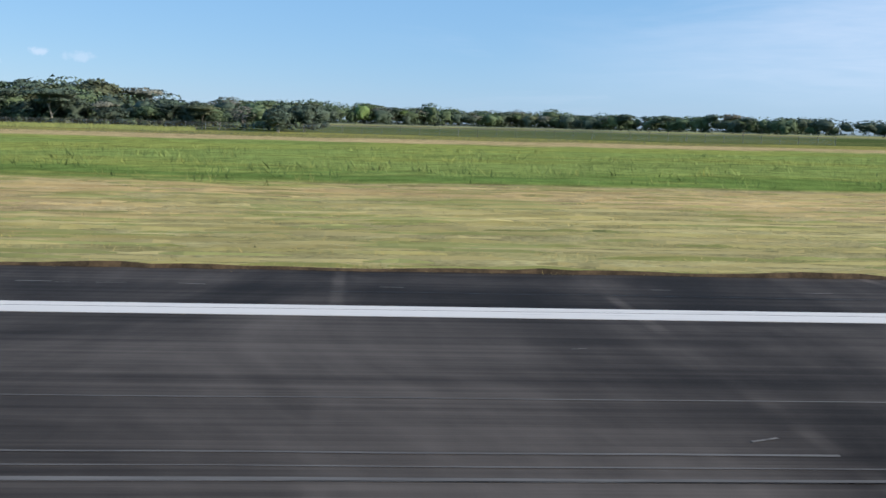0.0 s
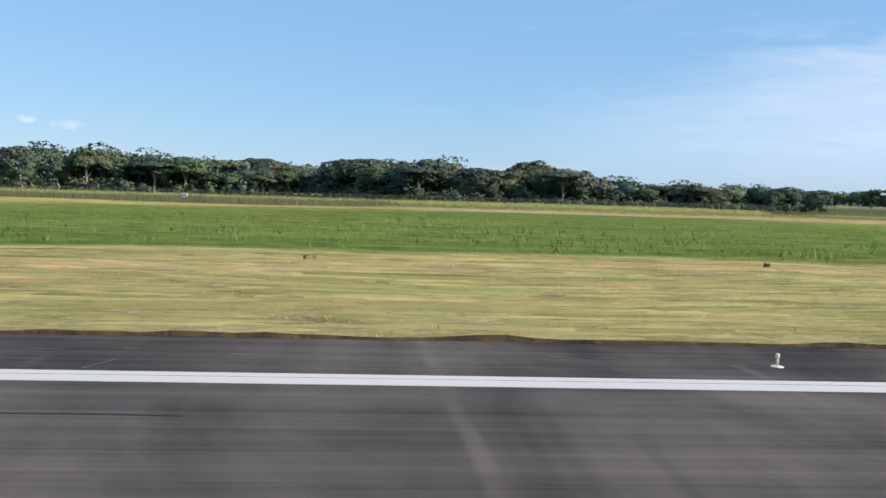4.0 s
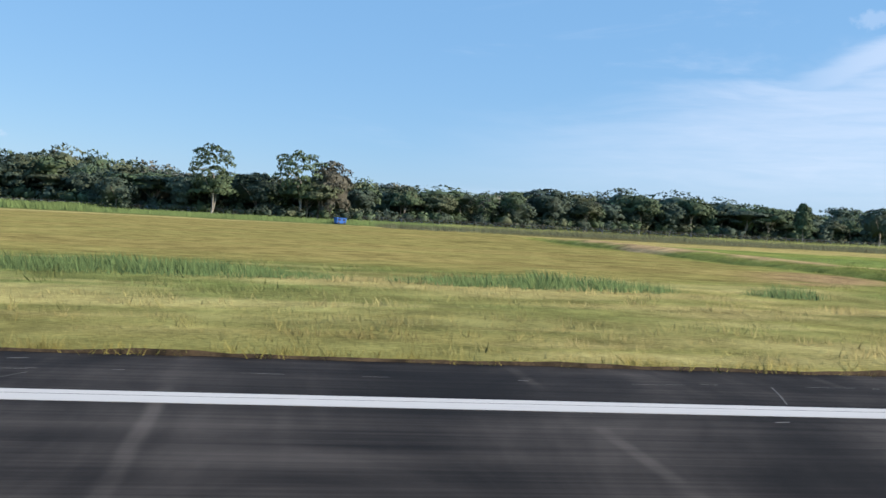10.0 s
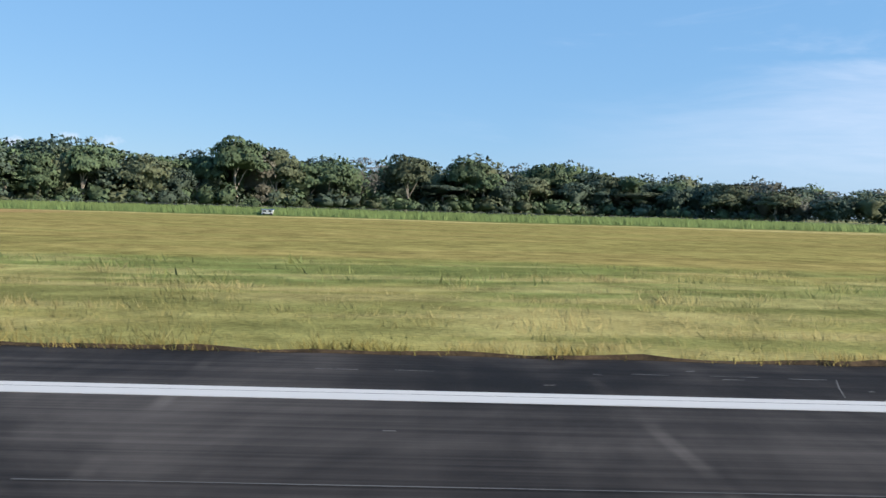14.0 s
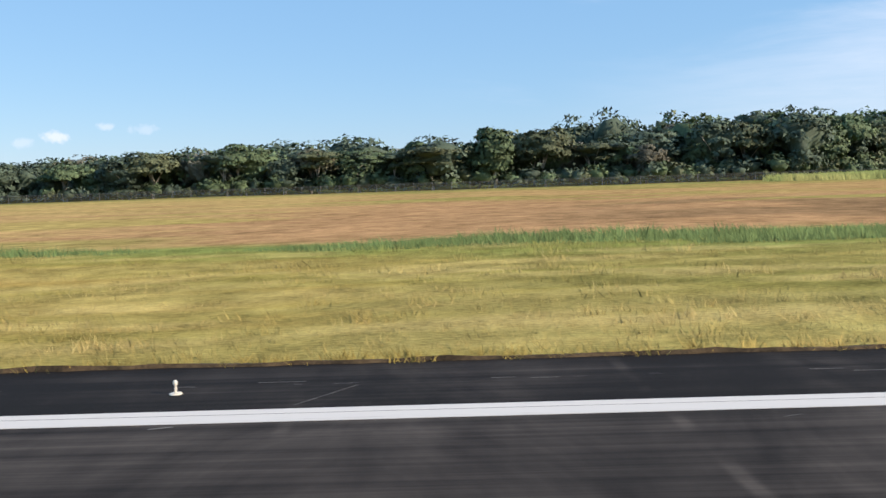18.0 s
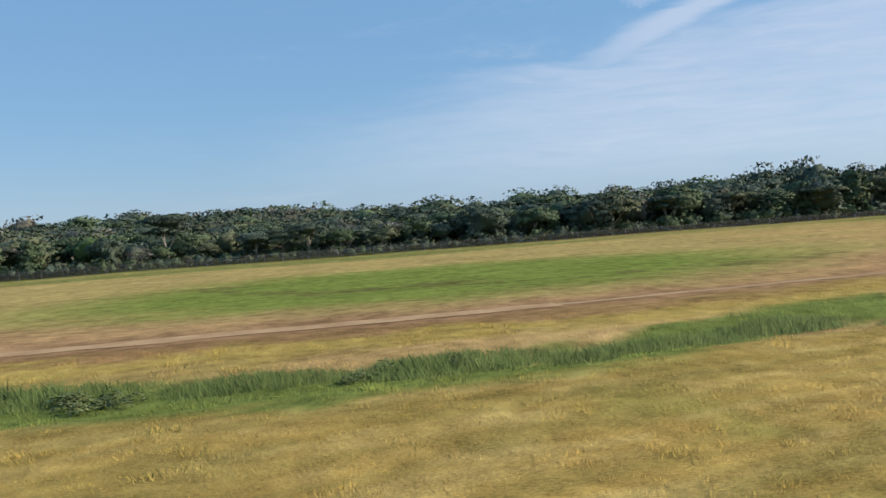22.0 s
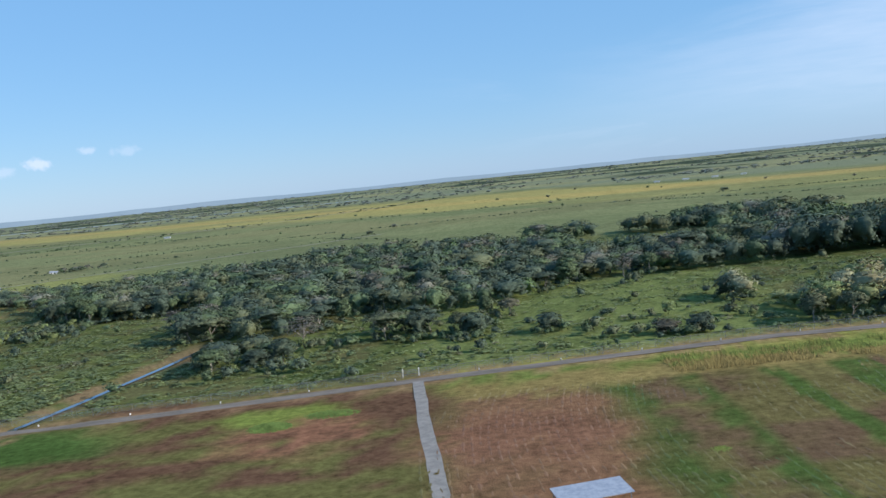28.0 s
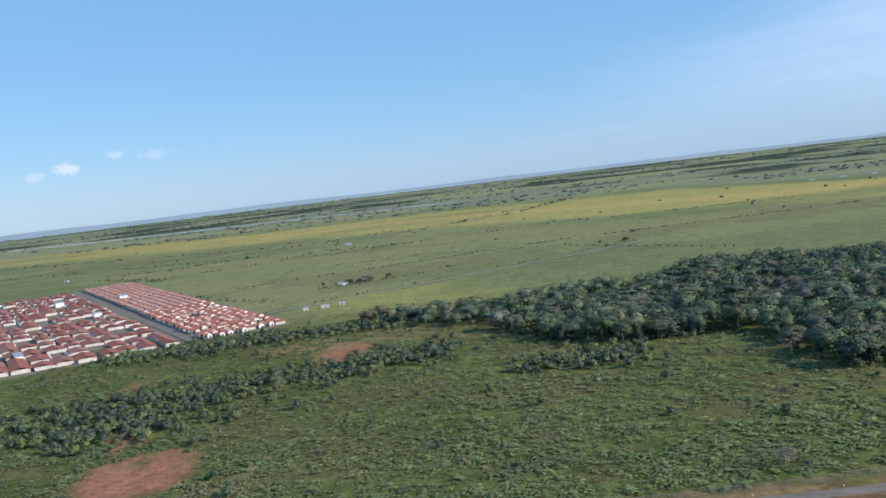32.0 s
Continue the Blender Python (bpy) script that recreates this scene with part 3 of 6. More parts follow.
    lay(spot(wx, wy, -588, 76, 34, 22) * inside, (0.185, 0.235, 0.055))
    lay(along(wx, wy, [(-555, 63), (-580, 64), (-600, 72), (-612, 92)], 1.5, 0.8) * band(n4, 0.42, 1.5, 0.1) * 0.8, (0.14, 0.125, 0.05))
    lay(along(wx, wy, [(-601, 27), (-602, 18)], 1.2, 0.7) * band(n4, 0.4, 1.5, 0.12) * 0.8, (0.16, 0.20, 0.052))
    lay(band(y, 128, 138, 2) * tawny * 0.8, (0.17, 0.20, 0.06))
    # past the runway: green slope, red path, hay rows
    slope = (1 - step(-640, -628, wx)) * inside
    lay(slope * band(wy, 0, 46, 2.0), (0.30, 0.285, 0.075))
    lay(slope * band(wy, 0, 46, 2.0) * band(n1, 0.5, 0.9, 0.06), (0.195, 0.225, 0.058))
    lay(slope * band(wy, 0, 48, 2.0) * band(fbm(x / 5 + 2, y / 4), 0.56, 0.9, 0.05) * 0.8, (0.120, 0.160, 0.045))
    lay(slope * band(wy, 0, 30, 3.0) * band(fbm(x / 18, y / 9 + 2), 0.5, 0.9, 0.05), (0.24, 0.195, 0.06))
    lay(along(x + 0.8 * (n2 - 0.5), y, PATH_LINE, 0.95, 0.5) * band(n4, 0.30, 1.5, 0.15), (0.30, 0.155, 0.085))
    lay(slope * band(wy, 46, 138, 2.0) * step(-760, -730, wx), (0.36, 0.25, 0.100))
    lay(slope * band(wy, 57, 138, 2.0) * (1 - step(-745, -708, wx)), (0.135, 0.175, 0.046))
    lay(slope * band(wy, 57, 138, 2.0) * band(fbm(x / 13 + 5, y / 9), 0.50, 0.9, 0.10) * step(-765, -750, wx) * 0.75, (0.29, 0.22, 0.09))
    lay(slope * band(wy, 57, 138, 2.0) * band(fbm(x / 9 + 15, y / 7), 0.56, 0.9, 0.06) * step(-765, -750, wx) * 0.7, (0.22, 0.26, 0.06))
    lay(slope * band(wy, 57, 66, 2.0) * band(n1, 0.45, 0.9, 0.06) * step(-790, -770, wx) * 0.9, (0.33, 0.20, 0.10))
    lay(along(wx, wy, [(-712, 57.5), (-700, 60), (-693, 68), (-683, 82), (-668, 99), (-640, 126)], 1.5, 0.9) * band(n4, 0.30, 1.5, 0.12), (0.50, 0.41, 0.25))
    lay(spot(wx, wy, -644, 88, 12, 11) * 0.9, (0.45, 0.33, 0.17))
    lay(spot(wx, wy, -655, 72, 13, 4) * 0.8, (0.36, 0.29, 0.11))
    # sun on the upper field and cloud shade past x = -700, as colour
    lay(slope * band(wy, 72, 128, 6.0) * (1 - step(-650, -640, wx)) * step(-735, -715, wx) * 0.65, (0.41, 0.39, 0.135))
    lay(slope * band(wy, 0, 47, 2.0) * (1 - step(-700, -680, x)) * 0.7, (0.120, 0.142, 0.043))
    # worked strips across the field, their colours darkened for a cloud's shade
    strips = (1 - step(-760, -757, wx)) * step(-838, -830, wx) * band(wy, 60, 124, 2.5)
    lay(strips, (0.125, 0.085, 0.052))
    lay(strips * band(n1, 0.52, 0.9, 0.06) * 0.7, (0.14, 0.135, 0.048))
    for a, b in ((-768.5, -764), (-780, -773.5), (-789, -786), (-801, -798), (-815, -807)):
        lay(strips * band(x + 2 * (n4 - 0.5), a, b, 0.5) * 0.92, (0.062, 0.105, 0.028))
    lay(strips * (1 - step(-816, -808, wx)), (0.20, 0.115, 0.068))
    lay((1 - step(-760, -757, wx)) * band(wy, 124, 133, 1.5) * step(-838, -830, wx), (0.22, 0.175, 0.07))
    # cloud shade over the lower field, sun on its upper belt, laid in as colour
    lay((1 - step(-700, -690, wx)) * band(wy, 126, 136, 1.5) * step(-770, -755, wx), (0.31, 0.315, 0.095))
    lay(slope * band(wy, 57, 138, 2.0) * (1 - step(-745, -725, wx)) * step(-760, -757, wx) * 0.85, (0.150, 0.205, 0.056))
    lay(slope * band(wy, 55, 84, 5.0) * (1 - step(-735, -715, wx)) * step(-760, -757, wx) * 0.85, (0.070, 0.094, 0.031))
    lay(slope * band(wy, 94, 132, 7.0) * (1 - step(-700, -680, wx)) * step(-762, -757, wx) * 0.85, (0.285, 0.330, 0.092))
    # bare red scars and straw-coloured patches
    for cx, cy, rx, ry, tone in ((-719, 64, 9, 3.0, RUST), (-737, 61.5, 9, 2.2, (0.22, 0.125, 0.066)), (-701, 66, 6, 4, (0.34, 0.20, 0.10)), (-690, 84, 7, 9, (0.33, 0.21, 0.10)), (-716, 76, 6, 2.5, (0.24, 0.24, 0.07)), (-700, 92, 8, 3.0, (0.38, 0.28, 0.14)), (-676, 78, 9, 5, (0.36, 0.24, 0.12)), (-664, 66, 10, 4, (0.30, 0.18, 0.09)), (-650, 100, 16, 6, (0.44, 0.33, 0.17)), (-725, 108, 12, 4, (0.26, 0.235, 0.085)), (-740, 92, 9, 3, (0.21, 0.20, 0.075))):
        lay(spot(wx, wy, cx, cy, rx, ry, 0.5) * band(n4, 0.30, 1.5, 0.14) * 0.85, tone)
    # shallow plough lines
    furrow = 0.5 + 0.5 * np.sin((x + 0.25 * y + 3.0 * n3) * 2.6)
    lay(slope * band(wy, 58, 126, 4.0) * band(fbm(x / 16 + 22, y / 12), 0.46, 0.9, 0.05) * furrow * 0.35, (0.12, 0.095, 0.045))
    # red ground at the corner
    red = (1 - step(-838, -832, wx)) * inside * step(55, 62, wy)
    lay(red, (0.118, 0.070, 0.045))
    lay(red * band(n1, 0.5, 0.9, 0.06) * 0.8, (0.125, 0.135, 0.045))
    lay(spot(wx, wy, -853, 113, 9, 9) * band(n4, 0.35, 1.5, 0.1), (0.22, 0.115, 0.072))
    lay(spot(wx, wy, -826, 104, 12, 9) * band(n4, 0.3, 1.5, 0.1), (0.18, 0.098, 0.062))
    lay(spot(wx, wy, -893, 118, 15, 9) * 0.95, (0.058, 0.105, 0.028))
    lay(spot(wx, wy, -858, 124, 9, 4) * 0.8, (0.17, 0.23, 0.05))
    tufty, wispy = fbm(x / 1.9 + 3, y / 1.5 + 8, 3), fbm(x / 4.6 + 44, y / 1.0, 3)
    lay(slope * band(wy, 0, 46, 2.0) * band(tufty, 0.54, 0.95, 0.05) * 0.62, (0.085, 0.115, 0.034))
    lay(slope * band(wy, 0, 46, 2.0) * band(tufty, 0.0, 0.40, 0.06) * 0.38, (0.34, 0.32, 0.098))
    sward = inside * band(wy, 10, 28, 1.5) * (1 - first) * step(-640, -625, x)
    lay(sward * band(wispy, 0.55, 0.95, 0.05) * 0.5, (0.185, 0.190, 0.066))
    lay(sward * band(wispy, 0.0, 0.43, 0.05) * 0.5, (0.47, 0.385, 0.165))
    lay(sward * (1 - step(-500, -455, x)) * 0.38, (0.47, 0.315, 0.085))
    # the edges of the tracks
    lay(band(wy - line(x, *TRACK_LINE), -6.2, 0.5, 0.9) * (1 - step(-600, -560, x)) * step(-760, -745, x) * 0.9, (0.275, 0.165, 0.082))
    lay(along(x, wy, TRACK_LINE, 3.2, 1.4) * 0.75, (0.33, 0.20, 0.11))
    lay(along(x, wy, ROAD_LINE, 3.0, 1.2) * (1 - step(-690, -670, x)) * 0.7, (0.26, 0.17, 0.10))
    grain = 0.80 + 0.26 * n2 + 0.18 * n4 - 0.04
    return np.clip(c * (1.0, 0.985, 0.93) * grain[..., None], 0.01, 0.8)


def lie(x, y):
    """Height of the ground."""
    x, y = np.asarray(x, float), np.asarray(y, float)
    away = step(10.2, 16, y)
    z = away * 0.22 * (fbm(x / 11, y / 8, 3) - 0.5) + step(12, 60, y) * 0.5 * (fbm(x / 60 + 5, y / 50, 2) - 0.5)
    z = z - 0.5 * along(x, y, [(-206, 29), (-204.5, 34), (-207, 60), (-209, 84)], 1.6, 0.7) * (0.8 + 0.4 * fbm(x / 2, y / 2, 2))
    z = z + 0.16 * along(x, y, [(-200.5, 31), (-201.5, 46), (-204.5, 82)], 1.3, 0.8) * (0.7 + 0.6 * fbm(x / 1.5, y / 2, 2))
    z = z - 0.45 * along(x, y, [(-540, 33), (-585, 31.5), (-622, 33)], 2.0, 1.8)
    z = z + 0.9 * spot(x, y, -428.5, 66, 5, 5, 0.7) + 0.6 * spot(x, y, -433, 44, 14, 6, 0.3) - 0.6 * spot(x, y, -414, 42, 8, 5, 0.25) + 0.55 * step(-440, -432, x) * (1 - step(-394, -390, x)) * band(y, 36, 66, 3) * (fbm(x / 3.2, y / 2.4, 3) - 0.5)
    z = z + 0.30 * along(x, y, [(-416, 47), (-408, 42), (-398, 38)], 1.2, 1.1) * fbm(x / 2, y / 2) * 1.6
    z = z + 0.75 * step(14, 22, y) * (1 - step(47, 52, y)) * (1 - step(-650, -640, x)) * (fbm(x / 3.6, y / 3.2, 3) - 0.45 + 0.55 * (fbm(x / 1.5 + 7, y / 1.5, 2) - 0.5))
    z = z - 0.9 * along(x, y, CANAL_LINE, 1.7, 0.9)
    z = z - 0.03
    z = np.where(y < 10.5, -0.03, z)
    roads = np.maximum(along(x, y, TRACK_LINE, 2.6, 1.2), along(x, y, ROAD_LINE, 2.4, 1.2))
    return z * (1 - 0.9 * roads) - 0.02 * roads


# ---- ground ----
def spaced(first, growth, start, end):
    out, v, s = [], start, first
    while v < end:
        out.append(v)
        v, s = v + s, s * growth
    return out + [end]


xs = np.array([-x for x in reversed(spaced(1.3, 1.06, 1110.0, 4900.0))] + list(np.arange(-1109.0, -790.0, 2.0)) + list(np.arange(-790.0, -560.0, 0.8)) + list(np.arange(-560.0, -446.0, 2.0)) + list(np.arange(-446.0, -388.0, 0.7)) + list(np.arange(-388.0, -222.0, 2.0)) + list(np.arange(-222.0, -190.0, 0.6)) + list(np.arange(-190.0, 80.0, 2.0)) + spaced(1.3, 1.09, 80.0, 4900.0))
ys = np.array([-400.0, -100.0, -30.0, 9.6] + spaced(0.35, 1.023, 10.1, 4900.0))
gx, gy = np.meshgrid(xs, ys, indexing="ij")
index = np.arange(gx.size).reshape(gx.shape)
quads = np.stack([index[:-1, :-1], index[1:, :-1], index[1:, 1:], index[:-1, 1:]], -1).reshape(-1, 4)
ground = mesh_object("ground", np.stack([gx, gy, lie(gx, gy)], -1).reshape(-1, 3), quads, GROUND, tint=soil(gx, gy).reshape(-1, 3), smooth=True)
tagged(ground, "airfield grass, bare red earth and green plain", "ground", kind="structure")


# ---- runway ----
def ribbon(name, points, width, mat, z, label, category, ragged=0.0, every=2.0, wide_z=None):
    """A strip of road along a polyline, with slightly uneven edges."""
    pts, out = [Vector((*p, 0)) for p in points], []
    for a, b in zip(pts, pts[1:]):
        n = max(1, int((b - a).length / every))
        out += [a.lerp(b, i / n) for i in range(n)]
    out.append(pts[-1])
    verts, faces = [], []
    for i, p in enumerate(out):
        way = (out[min(i + 1, len(out) - 1)] - out[max(i - 1, 0)]).normalized()
        side = Vector((-way.y, way.x, 0))
        for s in (-1, 1):
            w = width / 2 + ragged * (noise.noise(Vector((p.x * 0.23, p.y * 0.23, 3.0 * s))))
            q = p + side * s * w
            verts.append((q.x, q.y, max(z, float(lie(q.x, q.y)) + 0.01) if wide_z is None else wide_z))
    faces = [(2 * i, 2 * i + 1, 2 * i + 3, 2 * i + 2) for i in range(len(out) - 1)]
    return tagged(mesh_object(name, verts, faces, mat), label, category, kind="structure")


def slab(name, x0, x1, y0, y1, z0, z1, mat, label, category, cuts=1):
    xs_ = np.linspace(x0, x1, cuts + 1)
    v = [(x, y, z) for x in xs_ for y, z in ((y0, z0), (y0, z1), (y1, z1), (y1, z0))]
    f = [(4 * i + k, 4 * i + (k + 1) % 4, 4 * i + 4 + (k + 1) % 4, 4 * i + 4 + k) for i in range(cuts) for k in range(4)]
    f += [(3, 2, 1, 0), tuple(4 * cuts + k for k in range(4))]
    return tagged(mesh_object(name, v, f, mat), label, category, kind="structure")


slab("runway", -690, 4000, -16.0, 10.32, -0.4, 0.0, ASPHALT, "dark weathered asphalt runway with rubber streaks", "runway")
slab("edge_line", -690, 4000, 7.83, 8.27, -0.002, 0.005, PAINT, "worn white painted stripe along the runway edge", "road marking")

slab("stripe_joint", -690, 4000, 8.09, 8.098, 0.004, 0.0065, PALE, "thin dark joint within the white edge stripe", "road marking")
rng = np.random.RandomState(11)
LANE_A, LANE_B = 5.68, 5.18


def marks(name, rows, mat, label, category, z=0.004, waver=0.06):
    """Flat streaks on the asphalt: x, y, length, width, slant."""
    v, f = [], []
    for x, y, length, width, slant in rows:
        n = max(2, int(length / 0.5))
        base = len(v)
        for i in range(n + 1):
            s = i / n
            px, py = x + length * s * math.cos(slant), y + length * s * math.sin(slant)
            wob = waver * noise.noise(Vector((px * 0.9, py, x)))
            w = width * (0.6 + 0.4 * noise.noise(Vector((px * 2.3, y, 5))))
            nx, ny = -math.sin(slant), math.cos(slant)
            v += [(px + nx * (wob - w / 2), py + ny * (wob - w / 2), z), (px + nx * (wob + w / 2), py + ny * (wob + w / 2), z)]
        f += [(base + 2 * i, base + 2 * i + 2, base + 2 * i + 3, base + 2 * i + 1) for i in range(n)]
    return tagged(mesh_object(name, v, f, mat), label, category, kind="stuff")


dashes = [(x, 9.32 + rng.normal(0, 0.035), rng.uniform(0.05, 0.55), rng.uniform(0.015, 0.035), 0.0) for x in np.arange(-680, 70, 0.42) if rng.rand() < 0.42]
marks("joint_flecks", dashes, PALE, "pale broken flecks along the shoulder joint", "joint")
short = [(x, 8.4, rng.uniform(0.4, 1.2), 0.018, radians(rng.uniform(55, 75))) for x in np.arange(-676, 80, 11.0) + rng.normal(0, 2, len(np.arange(-676, 80, 11.0)))]
marks("shoulder_scratches", short, PALE, "thin pale diagonal scratches on the shoulder", "scratch", 0.0032)
lanes = [(x, y + rng.normal(0, 0.03), rng.uniform(20, 60), w, rng.normal(0, 0.0008)) for y, w in ((3.93, 0.05), (4.06, 0.02), (4.16, 0.07), (4.34, 0.025), (4.47, 0.04), (4.72, 0.02), (5.42, 0.03)) for x in np.arange(-680, 60, 55) if rng.rand() < (0.9 if x > -60 else 0.22)]
WORN = material("bleached asphalt", grained((0.075, 0.070, 0.066), (0.15, 0.142, 0.132), 0.8, 6.0, 0.0, (0.3, 3.0, 1.0)), 0.9)
marks("wear_streaks", lanes, WORN, "pale lengthwise wear streaks on the runway", "wear", 0.0035, 0.01)
BRIGHT = material("pale scrape", grained((0.14, 0.125, 0.11), (0.30, 0.27, 0.24), 1.2, 6.0, 0.0, (0.3, 3.0, 1.0)), 0.9)
twin = [(x, y, rng.uniform(4, 11), w, 0.0) for y, w in ((LANE_A, 0.045), (LANE_A - 0.09, 0.03), (LANE_B, 0.03), (LANE_B - 0.10, 0.05)) for x in np.arange(-60, -16, 8.0)]
marks("twin_scrapes", twin, BRIGHT, "pairs of pale parallel scrapes along the runway", "wear", 0.0048, 0.01)
cracks = [(x, rng.uniform(1.5, 9.5), rng.uniform(2, 9), rng.uniform(0.015, 0.04), rng.choice([0.0, 0.02, -0.02, 0.01])) for x in rng.uniform(-680, 60, 70)]
cracks = [c if c[4] < 1 else (c[0], min(c[1], 5.0), min(c[2], 3.5), c[3], c[4]) for c in cracks]
marks("tar_cracks", cracks, TAR, "dark sealed cracks in the asphalt", "crack", 0.0042)
flecks = [(x, rng.uniform(1.5, 9.9), rng.uniform(0.03, 0.25), rng.uniform(0.02, 0.05), rng.uniform(0, 0.4)) for x in rng.uniform(-680, 60, 700)]
marks("pale_flecks", flecks, PALE, "small pale chips and stones on the asphalt", "grit", 0.0045)


def edge_light(at):
    lamp = thing("edge_light", "cream runway edge light on a round base plate", "runway light", at, 0, "runway edge lights")
    bm = tube(0.068, 0.062, 0.010, sides=16)
    part("base_plate", bm, CREAM, lamp)
    bm = tube(0.014, 0.011, 0.087, z=0.010, sides=10)
    tube(0.018, 0.018, 0.010, z=0.05, sides=10, bm=bm)
    part("stem", bm, CREAM, lamp)
    bm = tube(0.021, 0.026, 0.020, z=0.095, sides=12)
    part("collar", bm, CREAM, lamp)
    bm = bmesh.new()
    bmesh.ops.create_uvsphere(bm, u_segments=12, v_segments=8, radius=0.022, matrix=Matrix.Translation((0, 0, 0.122)) @ Matrix.Diagonal((1, 1, 1.15, 1)))
    part("lens_dome", bm, CREAM, lamp, "pale frosted glass dome")
    return lamp


first = edge_light((0.0, 9.0, 0.0))
for k in range(-3, 28):
    if k:
        copy_thing(first, pose(-24.0 * k, 9.0, 0))

# the turf's broken earth edge against the asphalt, darkened for shade under the tufts
v, f = [], []
for i, x in enumerate(np.arange(-690, 70, 0.35)):
    n1_, n2_ = noise.noise(Vector((x * 0.9, 1, 0))), noise.noise(Vector((x * 3.1, 7, 0)))
    front, top = 10.27 + 0.07 * n1_ + 0.05 * n2_, 0.035 + 0.06 * abs(n2_) + 0.03 * n1_
    v += [(x, front, 0.003), (x, front + 0.03, max(0.012, top)), (x, front + 0.35, -0.02)]
    if i:
        b0 = 3 * i
        f += [(b0 - 3, b0, b0 + 1, b0 - 2), (b0 - 2, b0 + 1, b0 + 2, b0 - 1)]
SHADED_EARTH = material("dark earth", grained((0.028, 0.020, 0.012), (0.11, 0.075, 0.040), 3.0, 5.0, 0.02), 0.95)
tagged(mesh_object("turf_edge", v, f, SHADED_EARTH), "broken lip of earth, darkened as the shade under tufts", "earth", kind="structure")

# ---- roads, canal ----
FAINT = material("trodden earth", grained((0.40, 0.27, 0.14), (0.50, 0.35, 0.19), 0.6, 6.0, 0.02), 0.95, 0.1)
ribbon("faint_track", TRACK_LINE[:3], 0.7, FAINT, 0.016, "faint reddish wheel track in dry grass", "dirt track", 0.3)
ribbon("dirt_track", TRACK_LINE[2:], 2.0, TRACK, 0.02, "dusty pale red dirt track through the grass", "dirt track", 0.5)
ribbon("perimeter_road", ROAD_LINE[1:], 3.0, ROAD, 0.03, "narrow grey perimeter road inside the fence", "road", 0.15)
ribbon("gravel_road", [(-838.3, 137.2), (-836.5, 110), (-834.5, 86), (-838, 60), (-840, 20)], 1.8, GRAVEL, 0.035, "pale gravel access road over red earth", "road", 0.25)
ribbon("canal_water", CANAL_LINE, 1.25, WATER, -0.45, "narrow drainage canal with still grey water", "water", 0.05, wide_z=-0.42)
ribbon("ditch_water", [(-205.4, 31.5), (-205, 33.5), (-205.3, 37)], 1.3, WATER, -0.6, "puddle of still water in the ditch", "water", 0.3, wide_z=-0.38)


ribbon("pond", [(-771, 302), (-766, 318), (-763, 334), (-756, 349)], 5.0, WATER, 0.1, "bright flooded patches in the green field", "water", 4.0, 3.0, wide_z=0.30)


# ---- fence ----
def fence_run(a, b):
    a, b = Vector((*a, 0)), Vector((*b, 0))
    run = thing("fence", "grey chain-link perimeter fence on steel posts", "fence", a, 0, "perimeter fence")
    way = b - a
    turn = math.atan2(way.y, way.x)
    run.matrix_basis = pose(a.x, a.y, -0.05, 0, 0, math.degrees(turn))
    n = max(1, round(way.length / 3.0))
    gap = way.length / n
    post = None
    for i in range(n):
        if post is None:
            post = part("post", tube(0.03, 0.03, 1.30, sides=6), STEEL, run)
            arm = part("bracket", box(0.04, 0.28, 0.04, 0, 0.10, 1.29), STEEL, post)
        else:
            p = post.copy()
            scene.collection.objects.link(p)
            p.parent, p.location = run, (i * gap, 0, 0)
            q = arm.copy()
            scene.collection.objects.link(q)
            q.parent = p
    part("top_rail", box(way.length, 0.03, 0.03, way.length / 2, 0, 1.20), STEEL, run)
    mesh_object("chain_link", [(0, 0, 0.05), (way.length, 0, 0.05), (way.length, 0, 1.2), (0, 0, 1.2)], [(0, 1, 2, 3)], WIRE, run)
    part("barbed_wire", box(way.length, 0.012, 0.012, way.length / 2, 0.2, 1.33), STEEL, run)


def fence_y(x):
    return float(line(x, *FENCE_LINE))


for x in range(80, -1100, -36):
    fence_run((x, fence_y(x)), (x - 36, fence_y(x - 36)))


